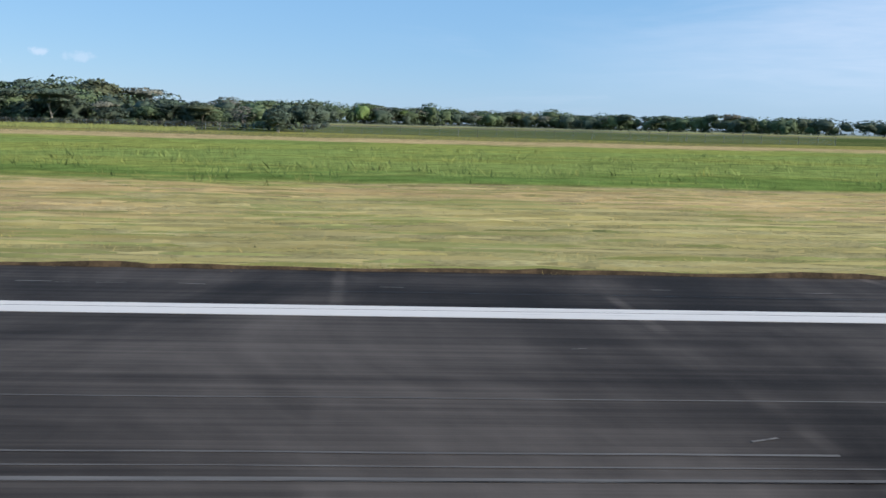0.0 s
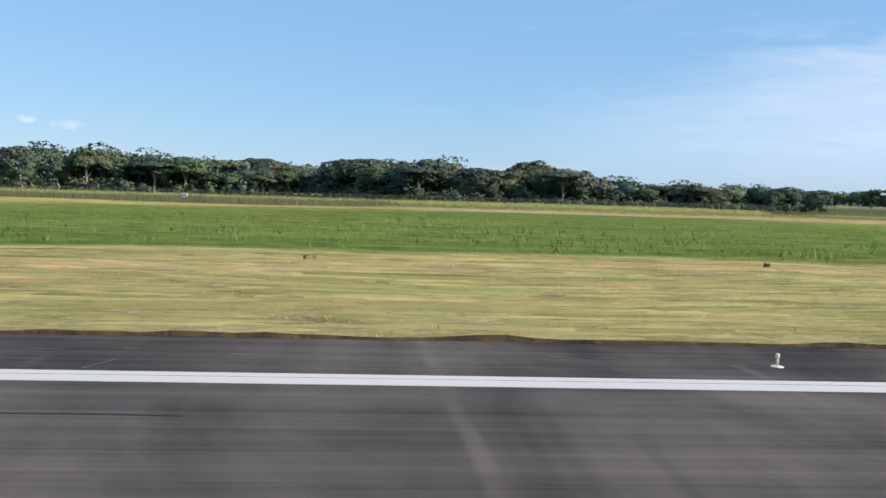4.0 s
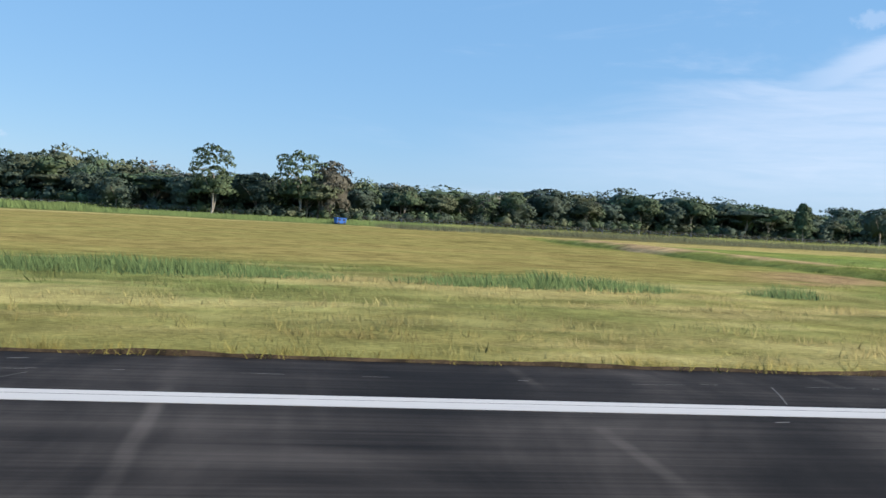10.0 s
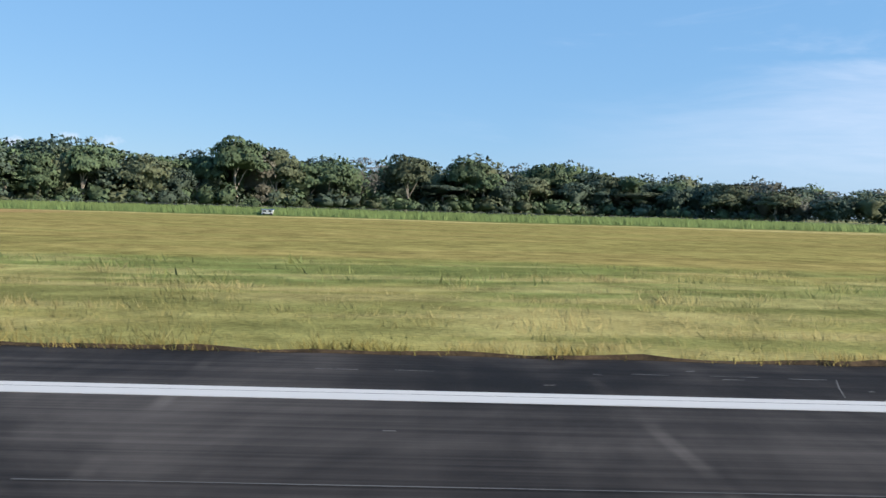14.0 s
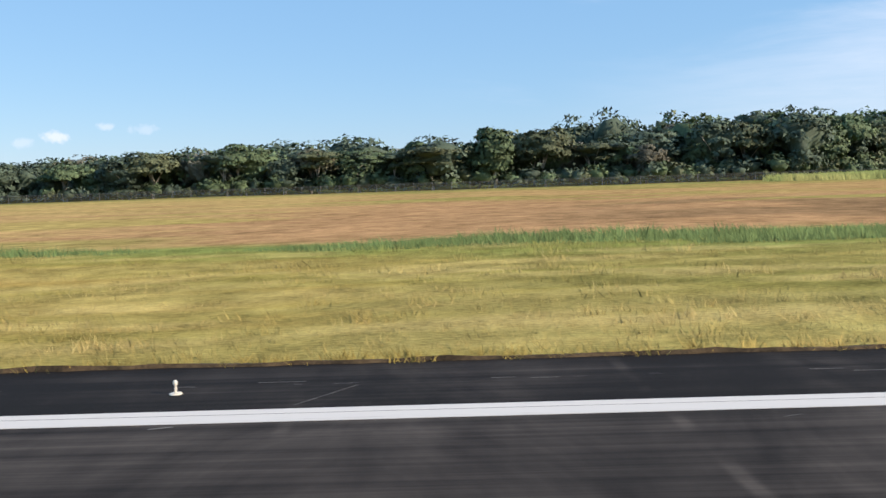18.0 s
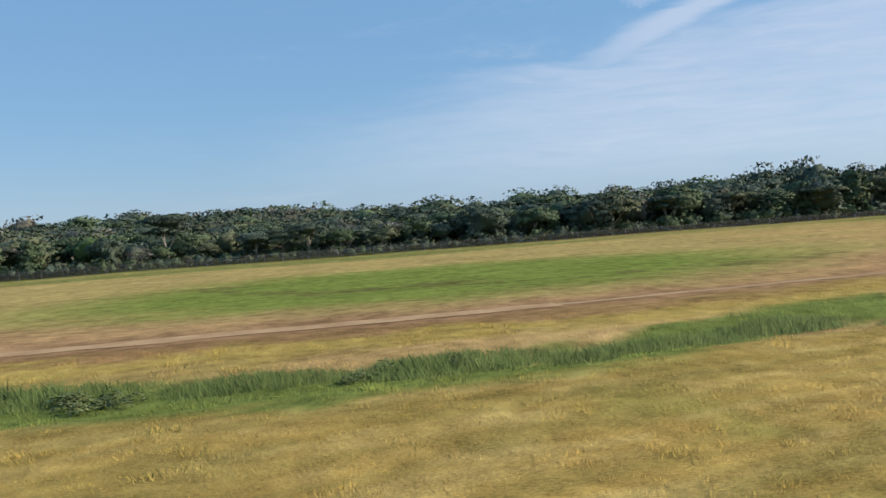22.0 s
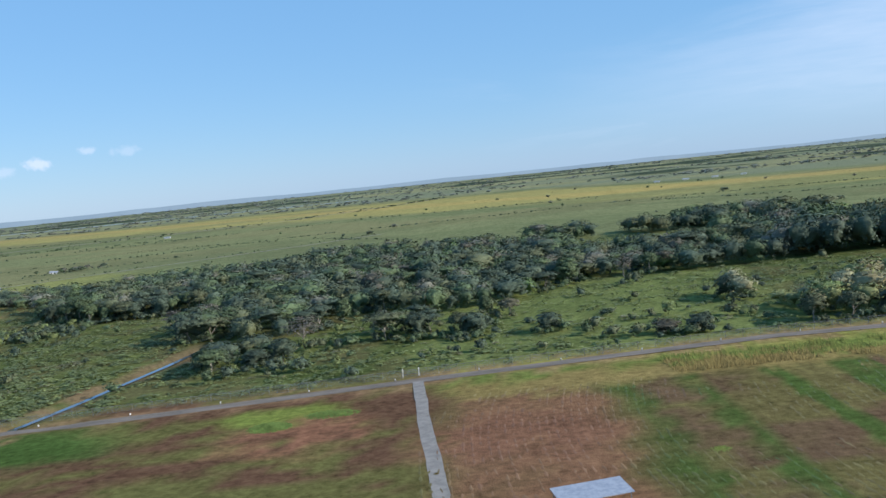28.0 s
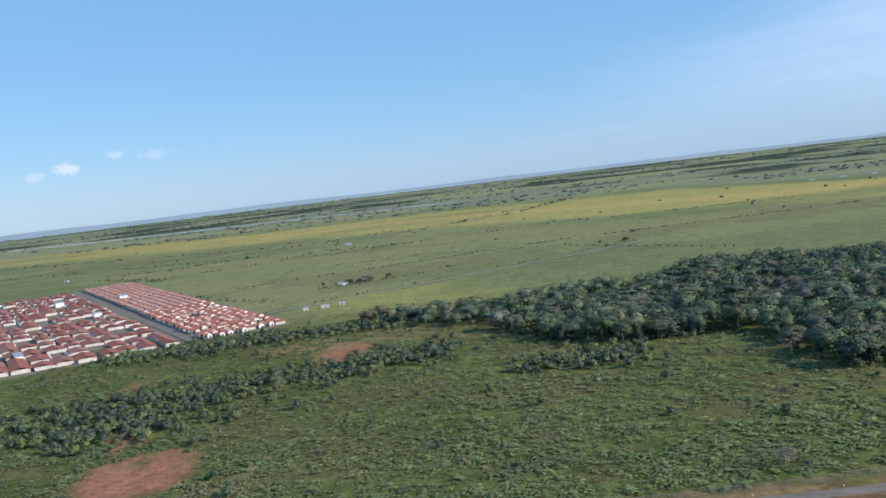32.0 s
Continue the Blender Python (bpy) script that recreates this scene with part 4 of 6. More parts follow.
# ---- grass ----
def turf(name, x, y, h, blades, spread, label, category, tint_gain=(1.0, 1.0, 1.0), lean=0.5, width=0.035, colour=None, vary=0.15, rough=0.28):
    """Tufts of blades at each place, as one mesh; blades share the light of the sward."""
    r = np.random.RandomState(len(x) % 9973)
    n = len(x)
    z = lie(x, y)
    col = soil(x, y) * np.asarray(tint_gain) if colour is None else np.asarray(colour) * r.uniform(0.8, 1.2, (n, 1))
    col = col * (0.72 + 0.56 * fbm(x / 0.8 + 40, y / 0.6, 3))[:, None]
    X, Y, Z = np.repeat(x, blades), np.repeat(y, blades), np.repeat(z, blades)
    H = np.repeat(h, blades) * r.uniform(0.55, 1.15, n * blades)
    S = np.repeat(np.broadcast_to(spread, n), blades)
    bx, by = X + r.normal(0, 1, n * blades) * S, Y + r.normal(0, 1, n * blades) * S
    ang, ln = r.uniform(0, 2 * np.pi, n * blades), r.uniform(0.1, lean, n * blades) * H
    tx, ty = bx + np.cos(ang) * ln - 0.25 * H, by + np.sin(ang) * ln
    side = r.uniform(-0.8, 0.8, n * blades)
    w = width * H / 0.2 * r.uniform(0.6, 1.4, n * blades)
    dx, dy = np.cos(side) * w, np.sin(side) * w * 0.5
    v = np.stack([np.stack([bx - dx, by - dy, Z - 0.03], -1), np.stack([bx + dx, by + dy, Z - 0.03], -1), np.stack([tx, ty, Z + H], -1)], 1)
    flip = np.cross(v[:, 1] - v[:, 0], v[:, 2] - v[:, 0])[:, 1] > 0
    v[flip] = v[flip][:, [1, 0, 2]]
    f = np.arange(3 * len(v)).reshape(-1, 3)
    up = np.stack([r.normal(0.12, rough, len(v)), r.normal(-0.25, 0.7 * rough, len(v)), np.ones(len(v))], -1)
    up /= np.linalg.norm(up, axis=1, keepdims=True)
    tone = np.repeat(np.repeat(col, blades, 0) * r.uniform(1 - vary, 1 + vary, (n * blades, 1)), 3, 0)
    return tagged(mesh_object(name, v.reshape(-1, 3), f, BLADE, tint=np.clip(tone, 0.01, 0.8), normals=np.repeat(up, 3, 0)), label, category, kind="stuff")


def scatter(count, x0, x1, y0, y1, keep=None, power=1.0, seed=1):
    r = np.random.RandomState(seed)
    x, y = r.uniform(x0, x1, count), y0 + (y1 - y0) * r.uniform(0, 1, count) ** power
    if keep is not None:
        m = r.uniform(0, 1, count) < keep(x, y)
        x, y = x[m], y[m]
    return x, y


def tussocks(x, y, count, sx, sy, seed):
    """Each place becomes a close group of tufts."""
    r = np.random.RandomState(seed)
    return np.repeat(x, count) + r.normal(0, sx, len(x) * count), np.maximum(10.45, np.repeat(y, count) + r.normal(0, sy, len(x) * count))


tall_dry = lambda x, y: 1 - step(-99, -95, x + 3 * (fbm(x / 5, y / 3) - 0.5) + 0.35 * (y - 12))
x, y = tussocks(*scatter(12500, -690, 30, 10.5, 14.5, tall_dry, 1.4, 1), 4, 0.16, 0.07, 1)
turf("verge_grass", x, y, 0.05 + 0.19 * fbm(x / 1.1, y / 0.9) ** 1.5, 5, 0.07, "dry golden grass along the runway edge", "grass", (0.93, 0.93, 0.98), 1.3, 0.0105, vary=0.16, rough=0.22)
x, y = tussocks(*scatter(5200, -690, 60, 10.26, 10.70, None, 1.0, 9), 4, 0.07, 0.05, 9)
y = np.where(y > 10.449, y - 0.15 * (fbm(x / 0.6, y) > 0.5), y)
turf("edge_tufts", x, y, (0.06 + 0.20 * fbm(x / 0.9, y) ** 1.4) * np.where(x > -97, 0.45, 1.0), 5, 0.05, "shaggy grass tufts hanging over the asphalt edge", "grass", (0.86, 0.80, 0.72), 1.5, 0.012, vary=0.28)
x, y = tussocks(*scatter(14000, -690, 30, 14, 28, tall_dry, 1.0, 2), 4, 0.26, 0.12, 2)
turf("meadow_grass", x, y, 0.05 + 0.21 * fbm(x / 1.7, y / 1.3) ** 1.6, 5, 0.12, "tall dry meadow grass, gold and green", "grass", (0.93, 0.94, 1.0), 1.3, 0.015, vary=0.17, rough=0.22)
x, y = scatter(22000, -99, 60, 10.36, 26, lambda x, y: step(-99, -94, x) * step(0.3, 0.6, 0.5 + 0.5 * np.sin(y * 5.2 + 6 * fbm(x / 14, y / 6))), 1.0, 3)
turf("stubble", x, y, 0.03 + 0.05 * fbm(x / 3, y / 1.0), 4, 0.14, "short mown straw-coloured stubble", "grass", (1.15, 1.08, 1.0), 1.8, 0.03)


def lush(x, y):
    c = soil(x, y)
    return (c[..., 1] > c[..., 0] * 1.08) * 1.0


x, y = scatter(44000, -640, 60, 16, 60, lush, 1.5, 4)
turf("green_grass", x, y, 0.07 + 0.36 * fbm(x / 3, y / 2) ** 1.7, 4, 0.2, "tall lush green grass", "grass", (0.93, 0.95, 1.0), 1.4, 0.020, vary=0.2)
x, y = tussocks(*scatter(21000, -780, -575, 12, 52, lambda x, y: (1 - along(x, y, PATH_LINE, 0.85, 0.3)) * (y < line(x, *TRACK_LINE) - 5.8 + 2 * (fbm(x / 3, y / 3) - 0.5)) * (0.6 + 0.4 * (soil(x, y)[..., 1] > soil(x, y)[..., 0])), 1.0, 5), 5, 0.20, 0.16, 5)
turf("rough_grass", x, y, (0.06 + 0.56 * fbm(x / 1.3, y / 1.2, 3) ** 2.2) * np.where(x > -634, 0.5, np.where(x < -690, 1.25, 1.0)), 6, 0.12, "rough yellow-green grass tussocks", "grass", (1.22, 1.24, 1.05), 1.2, 0.0155, vary=0.26, rough=0.45)
x, y = scatter(42000, -780, -625, 12, 50, lambda x, y: (1 - along(x, y, PATH_LINE, 0.85, 0.3)) * (y < line(x, *TRACK_LINE) - 6.0), 1.0, 15)
turf("slope_grass", x, y, 0.07 + 0.16 * fbm(x / 0.9, y / 0.8), 5, 0.22, "thick yellow-green grass on the slope", "grass", (1.12, 1.12, 0.95), 1.3, 0.016, vary=0.22, rough=0.4)
x, y = scatter(36000, -430, -20, 126, 138, lambda x, y: step(0.30, 0.45, fbm(x / 30, y / 6)), 1.0, 6)
turf("reeds", x, y, np.where(x < -262, 1.15, 0.7) * (0.75 + 0.4 * fbm(x / 8, y / 3)), 4, 0.5, "tall grey-green reeds along the fence", "reeds", (1.05, 1.25, 1.35), 0.45, 0.011)
x, y = scatter(16000, -222, 60, 98, 128, lambda x, y: step(0.32, 0.46, fbm(x / 40, y / 5)) * (1 - 0.6 * step(-100, -60, x)), 1.0, 12)
turf("dark_reeds", x, y, np.where(x < -75, 0.62, 0.3) * (0.6 + 0.6 * fbm(x / 9, y / 4)), 4, 0.4, "dark brown-green reeds and rank grass on wet ground", "reeds", lean=0.7, width=0.012, colour=(0.105, 0.115, 0.062), vary=0.3)
x, y = scatter(7000, -800, -690, 127, 137, lambda x, y: step(0.42, 0.5, fbm(x / 12, y / 4)), 1.0, 7)
turf("roadside_reeds", x, y, 0.5 + 0.5 * fbm(x / 5, y / 3), 4, 0.35, "yellow-green tall grass beside the perimeter road", "grass", (0.85, 0.9, 0.9), 0.5, 0.02)


# ---- trees ----
def icosphere_arrays(fineness):
    bm = bmesh.new()
    bmesh.ops.create_icosphere(bm, subdivisions=fineness, radius=1.0)
    v = np.array([q.co[:] for q in bm.verts])
    f = np.array([[q.index for q in p.verts] for p in bm.faces])
    bm.free()
    return v, f


ICO = {k: icosphere_arrays(k) for k in (1, 2)}


def dome(r, fineness, rough=0.30):
    """A foliage body of unit size: a sphere broken up by bulges and hollows; verts, faces, normals."""
    v, f = ICO[fineness]
    o = Vector(r.uniform(-90, 90, 3).tolist())
    k = np.array([0.86 + rough * noise.noise(Vector(p) * 1.5 + o) + rough * 0.75 * noise.noise(Vector(p) * 3.6 + o) + rough * 0.18 * r.normal() for p in v.tolist()])
    k = np.clip(k, 0.55, 1.12)
    v = v * k[:, None]
    fn = np.cross(v[f[:, 1]] - v[f[:, 0]], v[f[:, 2]] - v[f[:, 0]])
    n = np.zeros_like(v)
    for c in range(3):
        np.add.at(n, f[:, c], fn)
    n /= np.linalg.norm(n, axis=1, keepdims=True) + 1e-9
    return v, f, n


LIBRARY = {k: [dome(np.random.RandomState(300 + 40 * k + i), k) for i in range(n)] for k, n in ((1, 12),)}


def lobes_for(r, style):
    """Centres and radii of the clumps of a crown of unit height and width."""
    out = []
    if style == "umbrella":
        for i in range(13):
            a, d = i * 2.4, 0.40 * math.sqrt((i + 0.5) / 13)
            out.append((d * math.cos(a), d * math.sin(a), 0.90 - 0.55 * d * d + r.uniform(-0.04, 0.03), r.uniform(0.11, 0.16), r.uniform(0.045, 0.07)))
        for i in range(5):
            a = i * 1.3 + r.uniform(-0.4, 0.4)
            out.append((0.26 * math.cos(a), 0.26 * math.sin(a), r.uniform(0.56, 0.68), r.uniform(0.10, 0.14), 0.05))
    elif style == "tall":
        for i in range(16):
            q = (i + 0.5) / 16
            a, d = i * 2.4, 0.30 * math.sqrt(max(0.08, 1 - (1.7 * q - 0.75) ** 2)) * r.uniform(0.6, 1.0)
            out.append((d * math.cos(a), d * math.sin(a), 0.30 + 0.62 * q, r.uniform(0.13, 0.19), r.uniform(0.06, 0.09)))
    elif style == "airy":
        for i in range(24):
            q = (i + 0.5) / 24
            a, d = i * 2.4, 0.38 * math.sqrt(max(0.05, 1 - (2 * q - 1) ** 2)) * r.uniform(0.6, 1.05)
            out.append((d * math.cos(a), d * math.sin(a), 0.46 + 0.47 * q, r.uniform(0.10, 0.15), r.uniform(0.04, 0.06)))
    elif style == "bush":
        for i in range(6):
            a, d = i * 2.4, 0.30 * math.sqrt(i / 6) * r.uniform(0.7, 1.2)
            out.append((d * math.cos(a), d * math.sin(a), r.uniform(0.34, 0.62), r.uniform(0.18, 0.28), r.uniform(0.20, 0.32)))
    elif style == "weed":
        for i in range(3):
            a, d = r.uniform(0, 6.28), r.uniform(0.0, 0.28)
            out.append((d * math.cos(a), d * math.sin(a), 0.22, r.uniform(0.24, 0.36), r.uniform(0.45, 0.75)))
    else:
        for i in range(17):
            tilt = math.acos(1 - 1.2 * (i + 0.5) / 17)
            a, d = i * 2.4 + r.uniform(-0.3, 0.3), 0.37 * math.sin(tilt) * r.uniform(0.85, 1.1)
            out.append((d * math.cos(a), d * math.sin(a), 0.60 + 0.30 * math.cos(tilt) + r.uniform(-0.05, 0.04), r.uniform(0.12, 0.19), r.uniform(0.07, 0.115)))
        for i in range(0 if style == "lifted" else 9):
            a = i * 2.1 + r.uniform(-0.4, 0.4)
            out.append((0.30 * math.cos(a), 0.30 * math.sin(a), r.uniform(0.14, 0.42), r.uniform(0.11, 0.17), r.uniform(0.07, 0.11)))
    return out


def crown_arrays(r, lobes, leaves, size, core=2, low=-0.35):
    """A crown of unit size: a body that follows its clumps, and leaf sprays over it; verts, triangles, tone, normals."""
    c = np.array(lobes)
    share = c[:, 3] * (c[:, 3] + c[:, 4])
    mid = np.array((0.0, 0.0, np.average(c[:, 2], weights=share) - 0.06))
    wide = np.max(np.abs(c[:, :2])) + c[:, 3].mean()
    high = max(0.12, np.max(c[:, 2] + c[:, 4]) - mid[2])
    size3 = np.array((wide, wide, high))
    pick = r.choice(len(c), leaves, p=share / share.sum())
    d = r.normal(0, 1, (leaves, 3))
    d /= np.linalg.norm(d, axis=1, keepdims=True)
    d[:, 2] = np.where(d[:, 2] < low, -d[:, 2], d[:, 2])
    p = c[pick, :3] + d * c[pick][:, [3, 3, 4]] * r.uniform(0.84, 1.09, (leaves, 1))
    out = (p - mid) / size3
    deep = np.linalg.norm(out, axis=1) < 0.5
    out /= np.linalg.norm(out, axis=1, keepdims=True) + 1e-9
    p[deep] = mid + out[deep] * size3 * r.uniform(0.7, 0.95, (deep.sum(), 1))
    nrm = 0.62 * out + 0.38 * d + (0, 0, 0.15) + r.normal(0, 0.24, (leaves, 3))
    nrm /= np.linalg.norm(nrm, axis=1, keepdims=True)
    face = nrm + r.normal(0, 0.45, (leaves, 3))
    u = np.cross(face, r.normal(0, 1, (leaves, 3)))
    u /= np.linalg.norm(u, axis=1, keepdims=True) + 1e-9
    w = np.cross(face, u)
    w /= np.linalg.norm(w, axis=1, keepdims=True) + 1e-9
    s = size * r.uniform(0.55, 1.4, (leaves, 1))
    k = r.uniform(-0.5, 0.5, (leaves, 1))
    v = np.stack([p - u * s - w * s * 0.5, p + u * s - w * s * 0.4 * (1 + k), p + u * s * k + w * s * 0.85], 1).reshape(-1, 3)
    f = np.arange(3 * leaves).reshape(-1, 3)
    tone, n = np.repeat(r.uniform(0.82, 1.20, leaves), 3), np.repeat(nrm, 3, 0)
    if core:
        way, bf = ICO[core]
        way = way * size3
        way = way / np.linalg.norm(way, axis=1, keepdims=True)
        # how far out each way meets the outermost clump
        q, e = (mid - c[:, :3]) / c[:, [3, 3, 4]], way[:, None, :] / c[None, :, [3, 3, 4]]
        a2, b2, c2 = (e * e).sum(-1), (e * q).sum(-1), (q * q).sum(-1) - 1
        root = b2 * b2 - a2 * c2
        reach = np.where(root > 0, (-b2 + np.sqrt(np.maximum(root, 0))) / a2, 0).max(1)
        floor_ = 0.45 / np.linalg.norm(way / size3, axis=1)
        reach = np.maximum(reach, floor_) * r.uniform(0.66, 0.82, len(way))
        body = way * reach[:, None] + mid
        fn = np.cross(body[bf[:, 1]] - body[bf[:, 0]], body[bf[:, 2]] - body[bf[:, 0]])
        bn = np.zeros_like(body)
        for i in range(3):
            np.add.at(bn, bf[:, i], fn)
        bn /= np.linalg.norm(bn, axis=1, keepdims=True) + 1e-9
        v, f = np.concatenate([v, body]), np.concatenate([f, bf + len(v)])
        # body tone is set a little low, for the shade inside a crown
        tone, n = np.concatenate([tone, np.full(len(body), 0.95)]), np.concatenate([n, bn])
    return v, f, tone, n


TEMPLATES = {}


def templates(style, leaves, size, core, count):
    key = (style, leaves, size, core)
    if key not in TEMPLATES:
        made = np.random.RandomState(leaves * 7 + count)
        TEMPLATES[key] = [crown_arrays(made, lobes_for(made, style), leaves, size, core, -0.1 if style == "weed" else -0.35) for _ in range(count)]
    return TEMPLATES[key]


def stamped(kinds, pick, x, y, h, w, tint, seed):
    """Crowns set out over the plan: verts, faces, tint and normals of all of them together."""
    r = np.random.RandomState(seed)
    x, y, h, w, tint, z = np.asarray(x), np.asarray(y), np.asarray(h), np.asarray(w), np.asarray(tint), lie(x, y)
    turn, lean = r.uniform(0, 2 * np.pi, len(x)), r.uniform(0.85, 1.18, len(x))
    vs, fs, cs, ns, base = [], [], [], [], 0
    for k, (tv, tf, ts, tn) in enumerate(kinds):
        m = np.nonzero(pick == k)[0]
        if not len(m):
            continue
        ca, sa = np.cos(turn[m])[:, None], np.sin(turn[m])[:, None]
        wx, wy, hz = (w[m] * lean[m])[:, None], (w[m] / lean[m])[:, None], h[m][:, None]
        px, py = tv[:, 0] * wx, tv[:, 1] * wy
        vs.append(np.stack([px * ca - py * sa + x[m][:, None], px * sa + py * ca + y[m][:, None], tv[:, 2] * hz + z[m][:, None]], -1).reshape(-1, 3))
        nx, ny, nz = tn[:, 0] / wx, tn[:, 1] / wy, tn[:, 2] / hz
        n = np.stack([nx * ca - ny * sa, nx * sa + ny * ca, nz], -1).reshape(-1, 3)
        ns.append(n / np.linalg.norm(n, axis=1, keepdims=True))
        fs.append((tf[None] + (base + len(tv) * np.arange(len(m)))[:, None, None]).reshape(-1, 3))
        cs.append((tint[m][:, None, :] * ts[None, :, None]).reshape(-1, 3))
        base += len(tv) * len(m)
    return np.concatenate(vs), np.concatenate(fs), np.concatenate(cs), np.concatenate(ns)


# leaf tones lean blue for haze; "lit" has sunlight put into the colour
LEAF_TONES = {"lit": (0.140, 0.140, 0.092), "dark": (0.070, 0.097, 0.066), "green": (0.088, 0.125, 0.062), "fresh": (0.092, 0.140, 0.045), "grey": (0.145, 0.150, 0.115), "brown": (0.112, 0.108, 0.078), "olive": (0.105, 0.122, 0.066), "bare": (0.190, 0.180, 0.150)}


def limb_mesh(pts, r0, r1, sides=6):
    bm = bmesh.new()
    rings = []
    for i, p in enumerate(pts):
        rad = r0 + (r1 - r0) * i / (len(pts) - 1)
        way = (pts[min(i + 1, len(pts) - 1)] - pts[max(i - 1, 0)]).normalized()
        a = way.orthogonal().normalized()
        b = way.cross(a)
        rings.append([bm.verts.new(p + (a * math.cos(k * 2 * math.pi / sides) + b * math.sin(k * 2 * math.pi / sides)) * rad) for k in range(sides)])
    for p, q in zip(rings, rings[1:]):
        for k in range(sides):
            bm.faces.new((p[k], p[(k + 1) % sides], q[(k + 1) % sides], q[k]))
    return bm


def plant(name, seed, h, w, style, tone, label, category, leaves=520, size=0.24, group="", core=2):
    """A tree: a leaning tapered trunk, limbs that reach into the clumps, and a crown of leaf sprays."""
    r = np.random.RandomState(seed)
    lobes = lobes_for(r, style)
    ob = thing(name, label, category, (0, 0, 0), 0, group)
    path = [Vector((0, 0, -0.2))]
    for i in range(1, 5):
        path.append(path[-1] + Vector((r.normal(0, 0.02) * h, r.normal(0, 0.02) * h, h * 0.15)))
    trunk = part("trunk", limb_mesh(path, 0.020 * h + 0.02, 0.012 * h), BARK, ob)
    for i in range(4):
        cx, cy, cz = lobes[(3 * i + 1) % len(lobes)][:3]
        start, end = path[2 + i % 3], Vector((cx * w, cy * w, cz * h))
        part("limb", limb_mesh([start, start.lerp(end, 0.5) + Vector((0, 0, 0.05 * h)), end], 0.010 * h, 0.004 * h, 5), BARK, trunk)
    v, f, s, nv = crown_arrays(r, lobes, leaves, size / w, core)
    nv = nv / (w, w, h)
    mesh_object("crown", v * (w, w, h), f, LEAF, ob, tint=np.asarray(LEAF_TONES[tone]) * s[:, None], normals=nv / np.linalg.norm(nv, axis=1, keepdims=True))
    return ob


# height of the woods' tops over the plan
TOPS = [(-48, 176, 8.6), (-23, 152, 4.8), (50, 577, 10), (150, 440, 8), (-145, 147, 7.6), (-112, 250, 10), (-81, 206, 9.5), (-246, 150, 6.8), (-144, 276, 10), (-346, 305, 16.5), (-240, 346, 15.5), (-385, 212, 13.5),
        (-429, 212, 15), (-512, 192, 9.8), (-479, 166, 9.8), (-554, 170, 7.5), (-472, 302, 9.0), (-645, 150, 7.6), (-696, 152, 6.6), (-735, 152, 6.2), (-675, 260, 11.5), (-725, 235, 9.5), (-600, 154, 5.4), (-572, 154, 5.6), (-577, 330, 13.0), (-760, 250, 5.6), (-785, 245, 5.6), (-826, 260, 7.2), (-797, 376, 5.6), (-860, 180, 5.8), (-892, 214, 5.4), (-1047, 232, 5.0), (-980, 320, 5.0), (-880, 330, 6.0), (-841, 180, 5.2), (-872, 167, 3.8), (-790, 155, 3.0), (-814, 171, 3.4), (-829, 172, 4.0)]
TOPS_A = np.array(TOPS)


def top_height(x, y):
    w = 1 / (((TOPS_A[:, 0] - x) ** 2 + (TOPS_A[:, 1] - y) ** 2) + 60.0) ** 1.5
    return float((w * TOPS_A[:, 2]).sum() / w.sum())


# stands of trees in the scrub before the woods
GROVES = ((-872, 167, 8.5, 10), (-841, 180, 8, 9), (-829, 172, 6, 5), (-814.6, 171, 4, 3.5), (-790, 155, 7, 3), (-822, 193, 5, 4), (-772, 186, 5, 6))


def wooded(x, y):
    """Whether the woods stand here: 0 none, 1 woods, 2 their front rows."""
    if x > -2:
        return 1 if 400 + 60 * math.sin(x / 50) < y < 620 else 0
    if x > -62:
        if 405 + 25 * math.sin(x / 20) < y < 470:
            return 1
        return 1 if 150 < y < 210 and (x < -20 or y < 172) else 0
    if x > -222:
        front = line(x, (-62, 175), (-95, 205), (-150, 200), (-175, 185), (-222, 165))
        return 1 if front < y < 300 else 0
    if x > -262:
        return 1 if 140 < y < 330 and not 165 < y < 190 else 0
    if x > -420:
        front = line(x, (-262, 200), (-300, 225), (-360, 200), (-385, 175), (-420, 148))
        return 1 if front < y < 345 else 0
    if x > -690:
        back = line(x, (-420, 340), (-500, 400), (-600, 400), (-690, 300))
        return 1 if fence_y(x) + 4 < y < back else 0
    if x > -770:
        if fence_y(x) + 5 < y < line(x, (-690, 215), (-735, 188), (-770, 172)):
            return 1
        return 1 if line(x, (-690, 240), (-770, 236)) < y < line(x, (-690, 330), (-725, 320), (-745, 296), (-770, 290)) or x > -755 and 360 < y < 388 else 0
    if x > -1020:
        for cx, cy, rx, ry in GROVES:
            if ((x - cx) / rx) ** 2 + ((y - cy) / ry) ** 2 < 1:
                return 1
        front = line(x, (-770, 238), (-800, 234), (-818, 209), (-840, 205), (-852, 216), (-860, 192), (-872, 182), (-884, 192), (-893, 200), (-897, 214), (-904, 249), (-918, 246), (-934, 240), (-955, 266), (-975, 302), (-1020, 330))
        back = line(x, (-770, 290), (-790, 300), (-800, 352), (-830, 372), (-870, 392), (-905, 352), (-960, 345), (-1020, 345))
        front = front + 14 * (float(fbm(np.float64(x / 9), np.float64(3.0), 2)) - 0.42)
        return 1 if front < y < back or -800 < x < -770 and 362 < y < 385 else 0
    return 0


